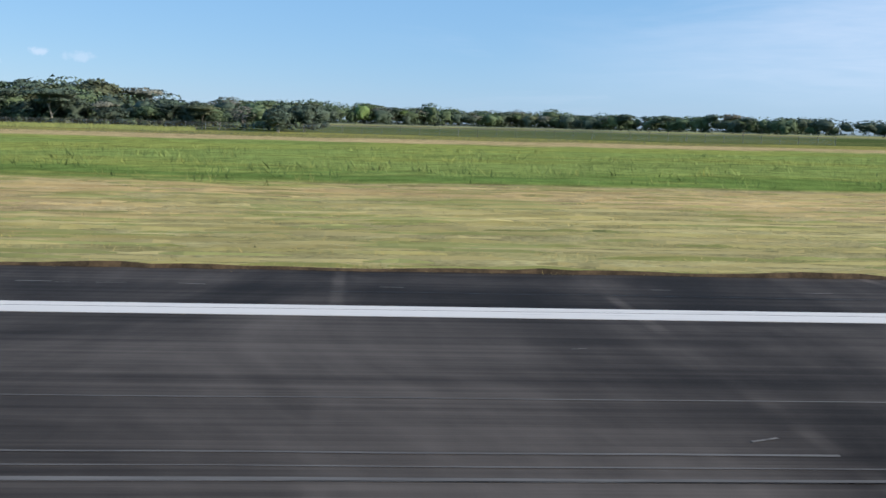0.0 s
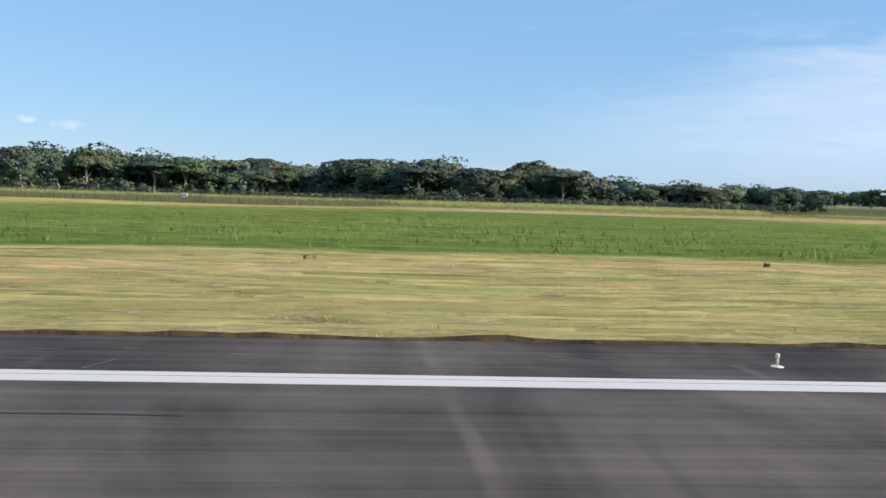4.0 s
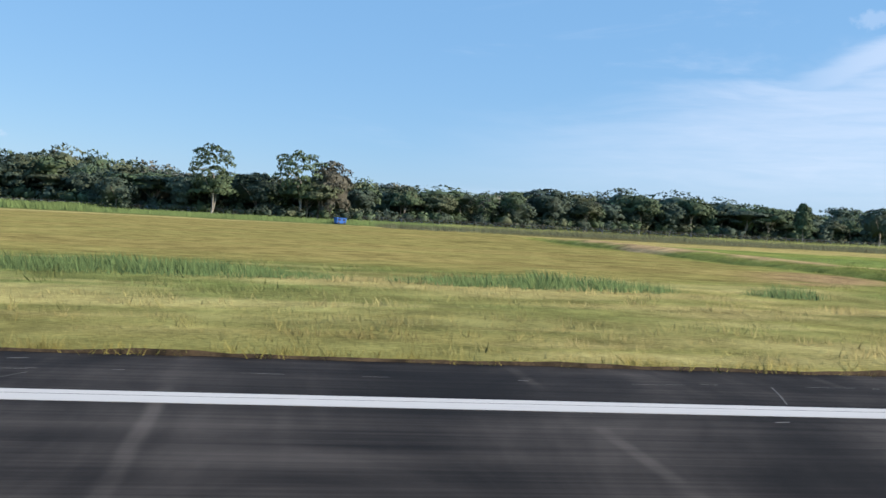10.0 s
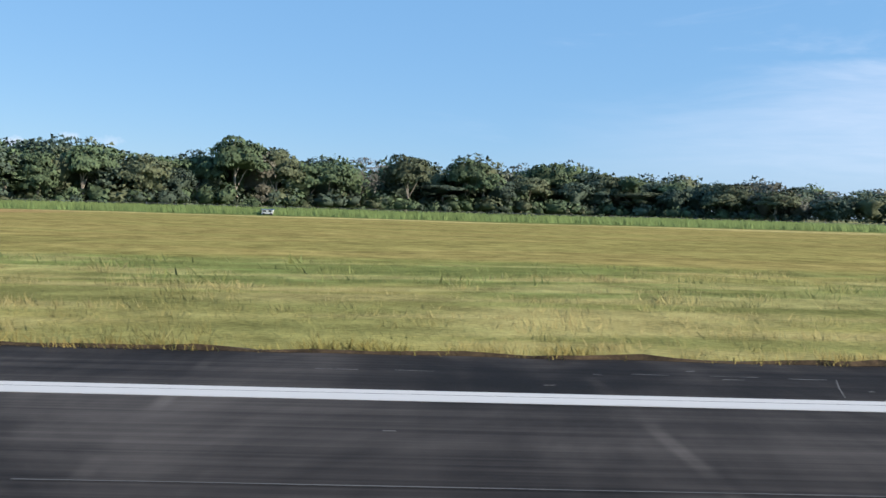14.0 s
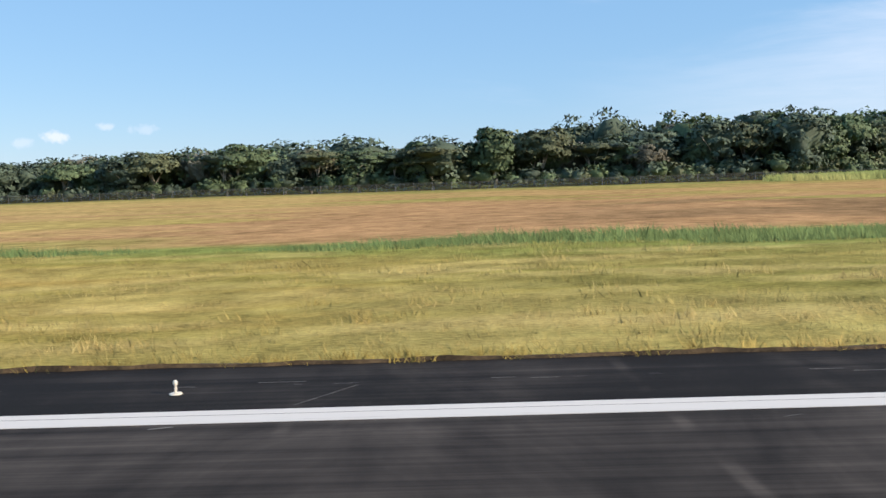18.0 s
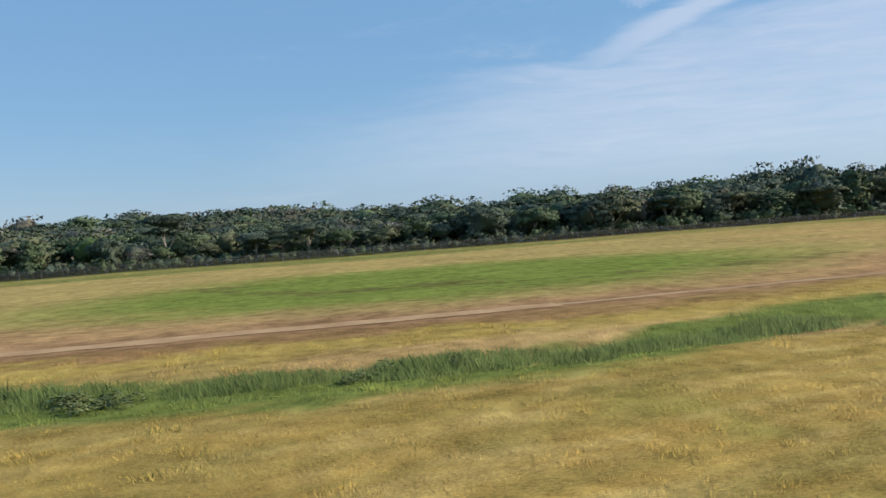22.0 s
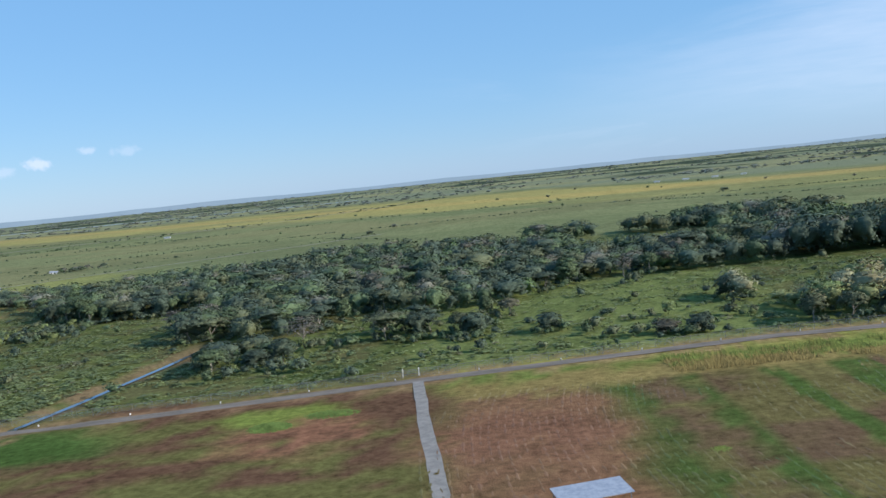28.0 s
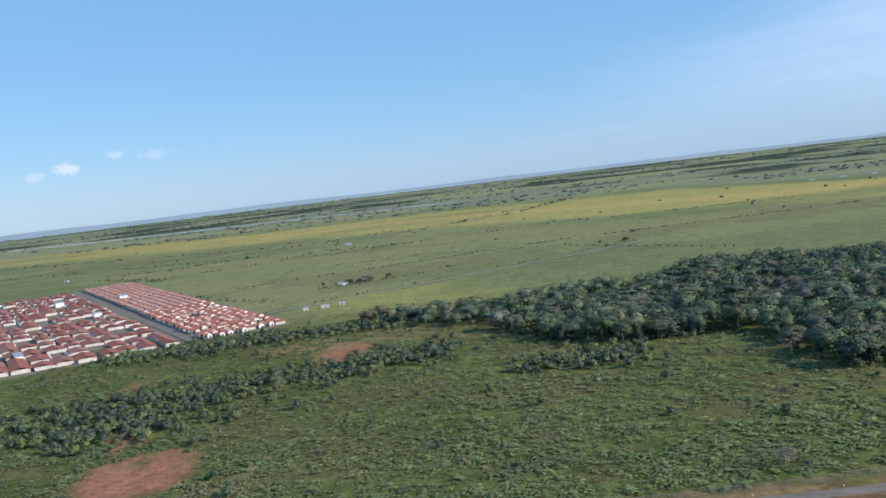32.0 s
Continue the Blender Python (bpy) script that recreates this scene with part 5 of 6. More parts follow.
protos = []
seed = 100
for style, tone, label in (("lifted", "green", "broad-crowned green tree at the edge of the woods"), ("round", "dark", "dense dark green tree at the edge of the woods"), ("tall", "green", "tall slender green tree before the woods"), ("umbrella", "dark", "flat-topped spreading tree with dark leaves"),
                           ("lifted", "lit", "pale tree with sunlight put into its grey leaves"), ("lifted", "olive", "broad tree with olive-green leaves"), ("umbrella", "olive", "spreading olive-green tree with a flat crown"), ("tall", "fresh", "tall tree with fresh green leaves"), ("round", "brown", "tree with browned dry leaves"), ("airy", "green", "tall open-crowned tree with pale limbs and sparse leaves"),
                           ("airy", "bare", "nearly leafless grey tree with a wide twiggy crown")):
    seed += 1
    h, w = 8.0, 8.0 * (0.75 if style == "tall" else 1.2 if style == "umbrella" else 1.0)
    sparse = style == "airy"
    protos.append(plant("tree", seed, h, w, style, tone, label, "tree", 1500 if sparse else 2000, 0.13 if tone == "bare" else 0.18 if sparse else 0.24, "edge of the woods", 0 if sparse else 2))
used = [False] * len(protos)


def set_tree(k, x, y, scale, turn):
    m = Matrix.Translation((x, y, float(lie(x, y)) - 0.05)) @ Matrix.Rotation(turn, 4, "Z") @ Matrix.Diagonal((*scale, 1))
    if used[k]:
        ob = copy_thing(protos[k], m)
    else:
        ob = protos[k]
    ob.matrix_basis = m
    used[k] = True
    return ob


# single trees that stand out
for k, x, y, h, w in ((9, -246.3, 138, 11.4, 8.0), (9, -233.2, 140, 11.2, 9.5), (8, -228.2, 142, 9.6, 6.5), (0, -246.0, 139.5, 6.5, 7.0), (0, -232.0, 142.5, 6.5, 8.0), (1, -240, 143, 7.5, 9), (1, -251, 143, 6.5, 8), (1, -259, 146, 6.2, 7), (2, -145.2, 147, 7.6, 5.5), (1, -133.3, 143, 7.4, 7.5), (3, -112, 250, 10.5, 12), (0, -101.3, 223, 8.2, 8), (3, -81.2, 206, 9.8, 10),
                      (5, -47.7, 176, 8.7, 12), (1, -23.1, 152, 4.8, 5), (1, -7.7, 138, 3.6, 5), (3, 145, 444, 9.1, 14), (3, 173, 418, 7.6, 14), (10, -862.8, 180, 6.2, 9.5), (10, -891.5, 216, 6.6, 8.0), (10, -934, 278, 5.5, 5), (10, -899.9, 215, 5.8, 7), (3, -797, 376, 5.2, 6), (1, -726.7, 376, 5.0, 8), (10, -927.6, 140, 3.4, 4.4), (3, -609, 158, 9.6, 9), (1, -880, 553, 2.2, 5), (1, -625, 657, 2.6, 8), (0, -875, 209, 3.0, 5), (2, -515, 146, 2.6, 2.0), (2, -497, 146, 2.6, 2.0), (7, -655, 152, 6.8, 5.5), (7, -643, 153, 6.5, 6), (8, -446, 147, 6.5, 7), (0, -385, 212, 12.6, 11)):
    set_tree(k, x, y, (w / 8, w / 8, h / 8), x)

# the front rows as trees of their own, the depth of the woods as one mass
r = np.random.RandomState(5)
singles, deep_rows = 0, []
tones = [LEAF_TONES[k] for k in ("dark", "green", "fresh", "grey", "brown", "olive")]
for gx_ in np.arange(-1020, 260, 4.7):
    column_first, last, depth = True, -1, 0
    for gy_ in np.arange(140, 640, 4.7):
        x, y = gx_ + r.uniform(-2.3, 2.3), gy_ + r.uniform(-2.3, 2.3)
        if not wooded(x, y) or r.rand() < 0.10:
            continue
        h = top_height(x, y) * (r.uniform(0.80, 1.20) if x < -700 else r.uniform(0.66, 1.0)) * (1.0 if r.rand() < 0.90 else 1.12) * (0.72 + 0.56 * float(fbm(np.float64(x / 13), np.float64(y / 13), 2)))
        front = gy_ - last > 11
        depth = 0 if front else depth + 1
        last = gy_
        belt = -790 < x < -625 and y < 195
        w = min(12.0, max(5.2, h * (r.uniform(0.8, 1.45) if x < -700 else r.uniform(1.0, 1.5))))
        if front and column_first and singles < 240 and y < 270 and r.rand() < 0.95:
            k = int(r.choice(len(protos), p=[0.13, 0.11, 0.06, 0.06, 0.24, 0.18, 0.08, 0.02, 0.06, 0.03, 0.03] if belt else [0.19, 0.28, 0.09, 0.10, 0.05, 0.13, 0.06, 0.01, 0.03, 0.04, 0.02]))
            if k in (3, 6, 9):
                h = min(h, 7.5)
            set_tree(k, x, y, (w / 8, w / 8, h / 8), r.uniform(0, 6.28))
            singles += 1
            column_first = False
            continue
        column_first = False
        if x > -62 and y > 390 and depth > 4:
            continue
        if -62 < x and y > 390:
            h = h * 1.1
        elif x > -540 and depth > 2 and r.rand() < 0.82 or x > -700 and y > 290 and r.rand() < 0.5:
            continue
        if x < -700 and depth > 0 and r.rand() < 0.12 and not belt:
            continue
        big = r.rand() < 0.14
        if big:
            h, w = h * 1.08, min(15.0, w * 1.45)
        # sunlight on the belt past x = -672 is multiplied into its tones
        tone = np.asarray(tones[r.choice(6, p=[0.08, 0.16, 0.02, 0.26, 0.24, 0.24] if belt else [0.45, 0.27, 0.015, 0.06, 0.055, 0.15])]) * r.uniform(0.82, 1.18) * (np.array((1.70, 1.64, 1.22)) if belt and x < -672 else 1.0)
        flat = r.rand() < (0.10 if x < -700 else 0.22)
        kind = (0 if depth < 2 or big else 10 if y < 300 else 20) + (8 + r.randint(2) if flat else r.randint(8))
        deep_rows.append((x, y, h, w, kind, *tone))
kinds = []
for leaves, size, body in ((430, 0.034, 2), (270, 0.040, 2), (130, 0.052, 1)):
    kinds += templates("round", leaves, size, body, 8) + templates("umbrella", leaves, size, body, 2)
deep_rows = np.array(deep_rows)
v, f, tint, nv = stamped(kinds, deep_rows[:, 4].astype(int), deep_rows[:, 0], deep_rows[:, 1], deep_rows[:, 2], deep_rows[:, 3], deep_rows[:, 5:], 51)
tagged(mesh_object("woods", v, f, LEAF, tint=tint, normals=nv), "dense dark green woods behind the fence", "woods", kind="stuff")


# ---- bushes and scrub ----
def lumps(name, xy, heights, widths, tone_names, label, category, leaves=12, size=0.3, seed=1, core=1, style="bush", drift=0.0):
    """Low bushes, far too many to count, as one mesh. drift: how far their kinds keep to patches."""
    r = np.random.RandomState(seed)
    xy, widths = np.asarray(xy), np.asarray(widths)
    kinds = templates(style, leaves, round(size / float(np.median(widths)), 3), core, 10)
    palette = np.array([LEAF_TONES[k] for k in tone_names])
    where = r.uniform(0, 1, len(xy))
    if drift:
        where = np.clip((1 - drift) * where + drift * (1.9 * fbm(xy[:, 0] / 19 + seed, xy[:, 1] / 8) - 0.45), 0, 0.999)
    tint = palette[(where * len(palette)).astype(int)] * r.uniform(0.82, 1.18, (len(xy), 1))
    v, f, c, n = stamped(kinds, r.randint(len(kinds), size=len(xy)), xy[:, 0], xy[:, 1], heights, widths, tint, seed)
    return tagged(mesh_object(name, v, f, LEAF, tint=c, normals=n), label, category, kind="stuff")


# the far-woods tone has distance haze put into its leaf colour
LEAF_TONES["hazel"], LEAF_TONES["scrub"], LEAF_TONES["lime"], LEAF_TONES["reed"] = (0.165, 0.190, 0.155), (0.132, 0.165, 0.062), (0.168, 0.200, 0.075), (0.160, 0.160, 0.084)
r = np.random.RandomState(21)

# undergrowth along the front of the woods
spots = []
for x in np.arange(-1000, 0, 1.5):
    for y in np.arange(142, 300, 2.0):
        if wooded(x, y):
            for k in range(2):
                spots.append((x + r.uniform(-1, 1), y + r.uniform(-2.5, 2.0)))
            spots.append((x + r.uniform(-1, 1), y + r.uniform(3, 12)))
            break
heights = np.array([r.uniform(0.9, max(2.2, 0.46 * top_height(x, y))) for x, y in spots])
lumps("undergrowth", spots, heights, heights * r.uniform(0.9, 1.5, len(spots)), ("green", "dark", "olive", "dark", "green"), "tangled undergrowth at the foot of the woods", "bushes", 80, 0.20, 2, 1)


# rank scrub north of the perimeter road
def scrubby(x, y):
    road = line(x, *FENCE_LINE)
    if y < road + 1.5 or wooded(x, y):
        return 0.0
    if abs(x - line(y, (130, -901), (145, -897), (174, -889.5), (191, -886))) < 4.0 and y < 196:
        return 0.0
    if spot(x, y, -1046, 172, 11, 15) > 0.3 or spot(x, y, -1019, 283, 8, 15) > 0.3:
        return 0.0
    n = float(fbm(np.float64(x / 16), np.float64(y / 7))) - (0.10 if -846 < x < -755 else 0.0)
    return float(0.25 + 0.75 * step(0.34, 0.54, n))


spots = []
for _ in range(46000):
    x, y = r.uniform(-1130, -700), 128 + 220 * r.uniform(0, 1) ** 1.4
    if x > -770 and y > 240:
        continue
    if r.rand() < scrubby(x, y) * (1.0 if x < -895 else 0.6):
        spots.append((x, y))
heights = 0.30 + 0.65 * r.uniform(0, 1, len(spots)) ** 2.0
lumps("scrub", spots, heights, 1.1 + heights * r.uniform(1.6, 4.2, len(spots)), ("olive", "scrub", "scrub", "scrub", "lime", "reed"), "rank green scrub and tall weeds on wet ground", "scrub", 18, 0.27, 3, 0, "weed", 0.65)

spots = []
for _ in range(520):
    x, y = r.uniform(-1130, -705), r.uniform(132, 350)
    if r.rand() < scrubby(x, y) * (0.35 if x < -895 and y < 240 else 0.8) and not (x > -770 and y > 240):
        spots.append((x, y))
for _ in range(700):
    s = r.uniform(0, 1)
    spots.append((-1130 + 145 * s + r.normal(0, 4), 215 + 50 * s + r.normal(0, 9)))
for _ in range(620):
    s = r.uniform(0, 1)
    spots.append((-1110 + 150 * s + r.normal(0, 6), 312 + 22 * s + r.normal(0, 6)))
for _ in range(260):
    x, y = r.uniform(-880, -775), 150 + 32 * r.uniform(0, 1) ** 0.7
    if float(fbm(np.float64(x / 9), np.float64(y / 6))) > (0.5 if x < -846 else 0.60):
        spots.append((x, y))
for _ in range(240):
    spots.append((-1066 + r.normal(0, 13), 212 + r.normal(0, 9)))
for _ in range(160):
    spots.append((-948 + r.normal(0, 9), 232 + r.normal(0, 5)))
heights = r.uniform(1.0, 3.0, len(spots))
lumps("thicket", spots, heights, heights * r.uniform(1.0, 1.5, len(spots)), ("green", "dark", "olive", "dark", "scrub"), "bushes and young trees in the scrub", "bushes", 110, 0.20, 4, 1)

# clumps of taller growth on the airfield
def clump(name, rows, label, colour, high, width=0.04):
    px, py, ph = [], [], []
    for cx, cy, rx, ry, n in rows:
        a, d = r.uniform(0, 6.28, n), np.sqrt(r.uniform(0, 1, n))
        px.append(cx + np.cos(a) * d * rx), py.append(cy + np.sin(a) * d * ry)
        ph.append(high * (1.15 - 0.75 * d) * r.uniform(0.6, 1.1, n) * (0.6 + 0.8 * fbm(px[-1] / 1.5, py[-1] / 1.0)))
    px, py, ph = np.concatenate(px), np.concatenate(py), np.concatenate(ph)
    turf(name, px, py, ph, 8, 0.14, label, "grass", lean=0.8, width=width, colour=colour)


clump("tall_weeds", ((-198, 37.5, 3.4, 1.3, 500), (-858, 118, 3, 2.5, 700), (-850, 122, 4, 2, 300), (-107.7, 12.9, 0.2, 0.16, 60)), "dark green clumps of tall weeds", (0.12, 0.185, 0.05), 0.62, 0.02)
clump("verge_weeds", ((-288.0, 10.75, 0.10, 0.09, 60), (-284.9, 11.1, 0.09, 0.08, 36), (-96.3, 10.7, 0.12, 0.08, 40)), "small dark tuft of weeds at the asphalt edge", (0.10, 0.145, 0.055), 0.24, 0.012)
clump("reedy_clumps", ((-644.0, 44.6, 3.4, 1.3, 520), (-636.0, 35.6, 2.2, 1.9, 420), (-628.3, 41.6, 2.4, 1.2, 300), (-628, 33.0, 3.6, 1.2, 400), (-620, 35.2, 5, 1.2, 450), (-612, 34.0, 4, 1.0, 420), (-604, 33.2, 5, 1.5, 700), (-595, 32.2, 5, 1.1, 520), (-588, 32.8, 4, 1.3, 520), (-579, 31.2, 5, 0.9, 480), (-569, 30.4, 6, 1.0, 520), (-600, 29.6, 1.6, 0.7, 120), (-700, 40, 9, 3, 600)), "rank green reeds along the ditch", (0.112, 0.160, 0.048), 0.66, 0.010)
ditch = [(-618.2, 34.2), (-617, 33.6), (-637.3, 35.2), (-636, 36.5), (-634.8, 34), (-632.5, 32.4), (-634.7, 41.4), (-629, 42.8), (-645, 44.8), (-629.8, 33.3), (-625.5, 33.4), (-607, 32.9), (-603.5, 33.4)]
spots = [(cx + r.normal(0, 0.6), cy + r.normal(0, 0.35)) for cx, cy in ditch for _ in range(7)]
heights = r.uniform(0.28, 0.60, len(spots))
lumps("ditch_bushes", spots, heights, heights * r.uniform(1.8, 3.0, len(spots)), ("lime", "scrub", "scrub"), "low green bushes and weeds among the reeds", "bushes", 90, 0.07, 14, 0, "weed")
clump("green_clumps", ((-255.5, 21.5, 7, 3.0, 1700), (-262, 25, 6, 2, 700), (-282, 23, 4, 1.8, 900), (-273, 21.5, 2, 1.2, 300), (-295.5, 25, 3, 1.4, 500), (-299, 24, 4, 1.5, 500), (-312, 23.8, 6, 1.2, 700), (-304, 22.8, 3, 1, 300), (-235, 23, 6, 1.3, 900), (-224, 22.8, 4, 1.2, 500), (-410, 27, 16, 1.0, 1500), (-445, 26, 14, 1.0, 1500), (-472, 28.5, 12, 1.3, 1700), (-466, 26.5, 4, 0.8, 400), (-497, 29, 10, 1.3, 900), (-212.3, 13.8, 0.7, 0.35, 90), (-245.8, 19.0, 0.8, 0.5, 120), (-248.3, 19.8, 0.9, 0.5, 120), (-544, 28, 6, 1, 400), (-217, 23, 1.2, 0.6, 100)), "lush blue-green clumps of tall grass", (0.125, 0.185, 0.065), 0.44, 0.009)

clump("white_plumes", ((-637.0, 34.6, 0.5, 0.2, 10), (-629.5, 33.0, 0.5, 0.2, 5), (-624.5, 40.5, 0.3, 0.2, 2)), "white flower plumes above the reeds", (0.66, 0.65, 0.60), 0.85, 0.006)

# low ridges left by the mower, running across the field
v, f, c = [], [], []
for x0 in np.arange(-836, -640, 1.05):
    for y0 in np.arange(58, 126, 2.1):
        patch = float(fbm(np.float64(x0 / 14 + 70), np.float64(y0 / 11)))
        if patch < 0.44 or x0 > -757 or r.rand() < 0.35:
            continue
        tone, long = r.uniform(0.84, 1.16), r.uniform(1.4, 2.6)
        for k in range(4):
            py = y0 + long * (k / 3 - 0.5)
            px = x0 + 0.10 * (py - 90) + 3.0 * math.sin(py / 19 + x0 / 60) + r.normal(0, 0.05)
            wide, high = r.uniform(0.20, 0.42) * (0.4 if k in (0, 3) else 1.0), r.uniform(0.01, 0.028) * (0.2 if k in (0, 3) else 1.0)
            v += [(px - wide, py, -0.02), (px, py, high), (px + wide, py, -0.02)]
            c.append(((px, py), tone))
        b0 = len(v) - 12
        f += [(b0 + 3 * k + a, b0 + 3 * k + 3 + a, b0 + 3 * k + 4 + a, b0 + 3 * k + 1 + a) for k in range(3) for a in (0, 1)]
places = np.array([p for p, _ in c])
tint = soil(places[:, 0], places[:, 1]) * np.array([t for _, t in c])[:, None]
v = np.array(v)
v[:, 2] += lie(v[:, 0], v[:, 1])
tagged(mesh_object("mown_ridges", v, f, BLADE, tint=np.repeat(tint, 3, 0)), "low ridges of cut hay across the green field", "hay", kind="stuff")

# dried clods and dug earth
def clods(name, way, per_metre, spread, small, large, tone, label):
    """Lumps of soil strewn along a line on the ground."""
    v, f, c, b0 = [], [], [], 0
    for (ax, ay), (bx, by) in zip(way, way[1:]):
        for _ in range(int(per_metre * math.hypot(bx - ax, by - ay))):
            s = r.uniform(0, 1)
            px, py = ax + s * (bx - ax) + r.normal(0, spread), ay + s * (by - ay) + r.normal(0, spread)
            bv, bf, _ = LIBRARY[1][r.randint(12)]
            size = small + (large - small) * r.uniform(0, 1) ** 2
            v.append(bv * (size * r.uniform(0.8, 1.8), size, size * 0.5) + (px, py, 0))
            f.append(bf + b0)
            c.append(np.tile(np.array(tone) * r.uniform(0.75, 1.12), (len(bv), 1)))
            b0 += len(bv)
    v = np.concatenate(v)
    v[:, 2] += lie(v[:, 0], v[:, 1])
    tagged(mesh_object(name, v, np.concatenate(f), GROUND, tint=np.concatenate(c)), label, "clods", kind="stuff")


clods("dry_clods", [(-712, 57.5), (-706, 57), (-700, 60), (-693, 68), (-683, 82), (-668, 99)], 60, 0.75, 0.03, 0.12, (0.40, 0.32, 0.19), "pale dried clods along a scrape in the field")
clods("straw_heap", [(-668.5, 74), (-664, 83), (-655, 90)], 34, 1.4, 0.03, 0.13, (0.42, 0.35, 0.13), "low heaps of yellow straw and cut weeds")
clods("rubble", [(-650.5, 90), (-645, 94), (-640, 98)], 30, 1.8, 0.03, 0.15, (0.30, 0.23, 0.14), "broken brown soil on the pale field")
clods("spoil_heap", [(-674.5, 70.5), (-672.5, 69.8), (-669, 69)], 60, 0.5, 0.06, 0.24, (0.19, 0.165, 0.075), "dark heap of turned soil with weeds")
clods("dug_bank", [(-424, 52), (-416, 46.5), (-408, 42), (-398, 38), (-391, 36.5)], 30, 0.9, 0.04, 0.20, (0.30, 0.205, 0.115), "dug brown soil lying in a ragged bank")

# tussocks on the field and along the track
clump("field_tussocks", [(cx, cy, rx, ry, n) for cx, cy, rx, ry, n in ((-731, 66, 2.0, 1.4, 160), (-742, 67, 1.2, 0.9, 90), (-727, 73, 1.6, 1.0, 110), (-736, 79, 1.8, 0.8, 80), (-748, 74, 3.0, 1.2, 150), (-716, 70, 2.2, 1.2, 120), (-752, 64, 3.0, 1.0, 140), (-760, 76, 2.0, 1.6, 110), (-706, 88, 2.0, 0.8, 80), (-722, 92, 2.4, 0.7, 80), (-735, 102, 3.0, 0.8, 90), (-790, 84, 1.2, 1.2, 70), (-805, 92, 1.2, 1.0, 60), (-655, 76, 2.0, 1.0, 80))], "small green tussocks in the mown field", (0.13, 0.185, 0.045), 0.40, 0.018)
clump("planted_tussocks", [(cx + 1.15 * i + r.normal(0, 0.1), cy + 0.9 * j + 0.3 * i + r.normal(0, 0.1), 0.42, 0.24, 30) for cx, cy, ni, nj in ((-749, 81, 7, 2), (-737, 74, 5, 3), (-744, 68, 3, 2), (-734, 91, 6, 2), (-727, 98, 5, 3), (-757, 63, 8, 3), (-742, 56, 10, 2), (-730, 57, 12, 2), (-752, 78, 4, 2), (-738, 78, 4, 1)) for i in range(ni) for j in range(nj)], "rows of yellow-green tussocks in the field", (0.20, 0.235, 0.085), 0.42, 0.016)
clump("track_tussocks", [(x, float(line(x, *TRACK_LINE)) + 3.6 + r.normal(0, 0.5), r.uniform(0.6, 1.6), r.uniform(0.3, 0.7), int(r.uniform(25, 60))) for x in np.arange(-690, -790, -1.5)], "straw-tipped tussocks along the dirt track", (0.215, 0.22, 0.08), 0.26, 0.014)
clump("mound_grass", ((-706, 49.3, 2.6, 1.8, 500), (-703, 47, 2.0, 2.0, 260)), "olive mound of rank grass beside the track", (0.165, 0.175, 0.062), 0.5, 0.012)

# swaths of mown straw in long rows
v, f, c = [], [], []
for y0 in np.arange(10.7, 25.2, 0.36):
    for x0 in np.arange(-97, 40, 1.15):
        if r.rand() < 0.35:
            continue
        tone, long = r.uniform(0.84, 1.08), r.uniform(0.8, 3.2)
        tan = r.rand() < 0.30
        y1 = y0 + r.normal(0, 0.05)
        for k in range(5):
            px = x0 + long * (k / 4 - 0.5)
            py = y1 + 0.35 * noise.noise(Vector((px * 0.12, y0 * 0.2, 2.0))) + r.normal(0, 0.02)
            end = 0.35 if k in (0, 4) else 1.0
            wide, high = r.uniform(0.025, 0.075) * end, r.uniform(0.015, 0.05) * end
            v += [(px, py - wide, -0.01), (px, py, high), (px, py + wide, -0.01)]
            c.append((px, py, tone, tan))
        b0 = len(v) - 15
        f += [(b0 + 3 * k + a, b0 + 3 * k + 3 + a, b0 + 3 * k + 4 + a, b0 + 3 * k + 1 + a) for k in range(4) for a in (0, 1)]
c = np.array(c)
tint = soil(c[:, 0], c[:, 1]) * c[:, 2:3] * np.where(c[:, 3:4] > 0, np.array((0.70, 0.82, 0.66)), np.array((1.0, 1.0, 0.95)))
v = np.array(v)
v[:, 2] += lie(v[:, 0], v[:, 1])
tagged(mesh_object("straw_swaths", v, f, BLADE, tint=np.clip(np.repeat(tint, 3, 0), 0.01, 0.8)), "long swaths of mown straw drying in rows", "straw", kind="stuff")

# ---- hay bales ----
def bale(x, y, turn, kind_label):
    ob = thing("hay_bale", kind_label, "hay bale", (x, y, float(lie(x, y)) - 0.01), turn, "hay bales on the mown field")
    bm = box(0.30, 0.16, 0.13, bevel=0.018)
    for q in bm.verts:
        q.co += Vector((0.012 * noise.noise(q.co * 19), 0.012 * noise.noise(q.co * 23 + Vector((5, 0, 0))), 0.01 * noise.noise(q.co * 17)))
    part("hay_block", bm, HAY, ob)
    for s in (-0.065, 0.065):
        bm = box(0.008, 0.164, 0.134, s, 0, -0.002)
        part("twine", bm, TAR, ob)
    return ob


first_bale = bale(-12.5, 20.1, 8, "dark pressed hay bale lying on mown straw")
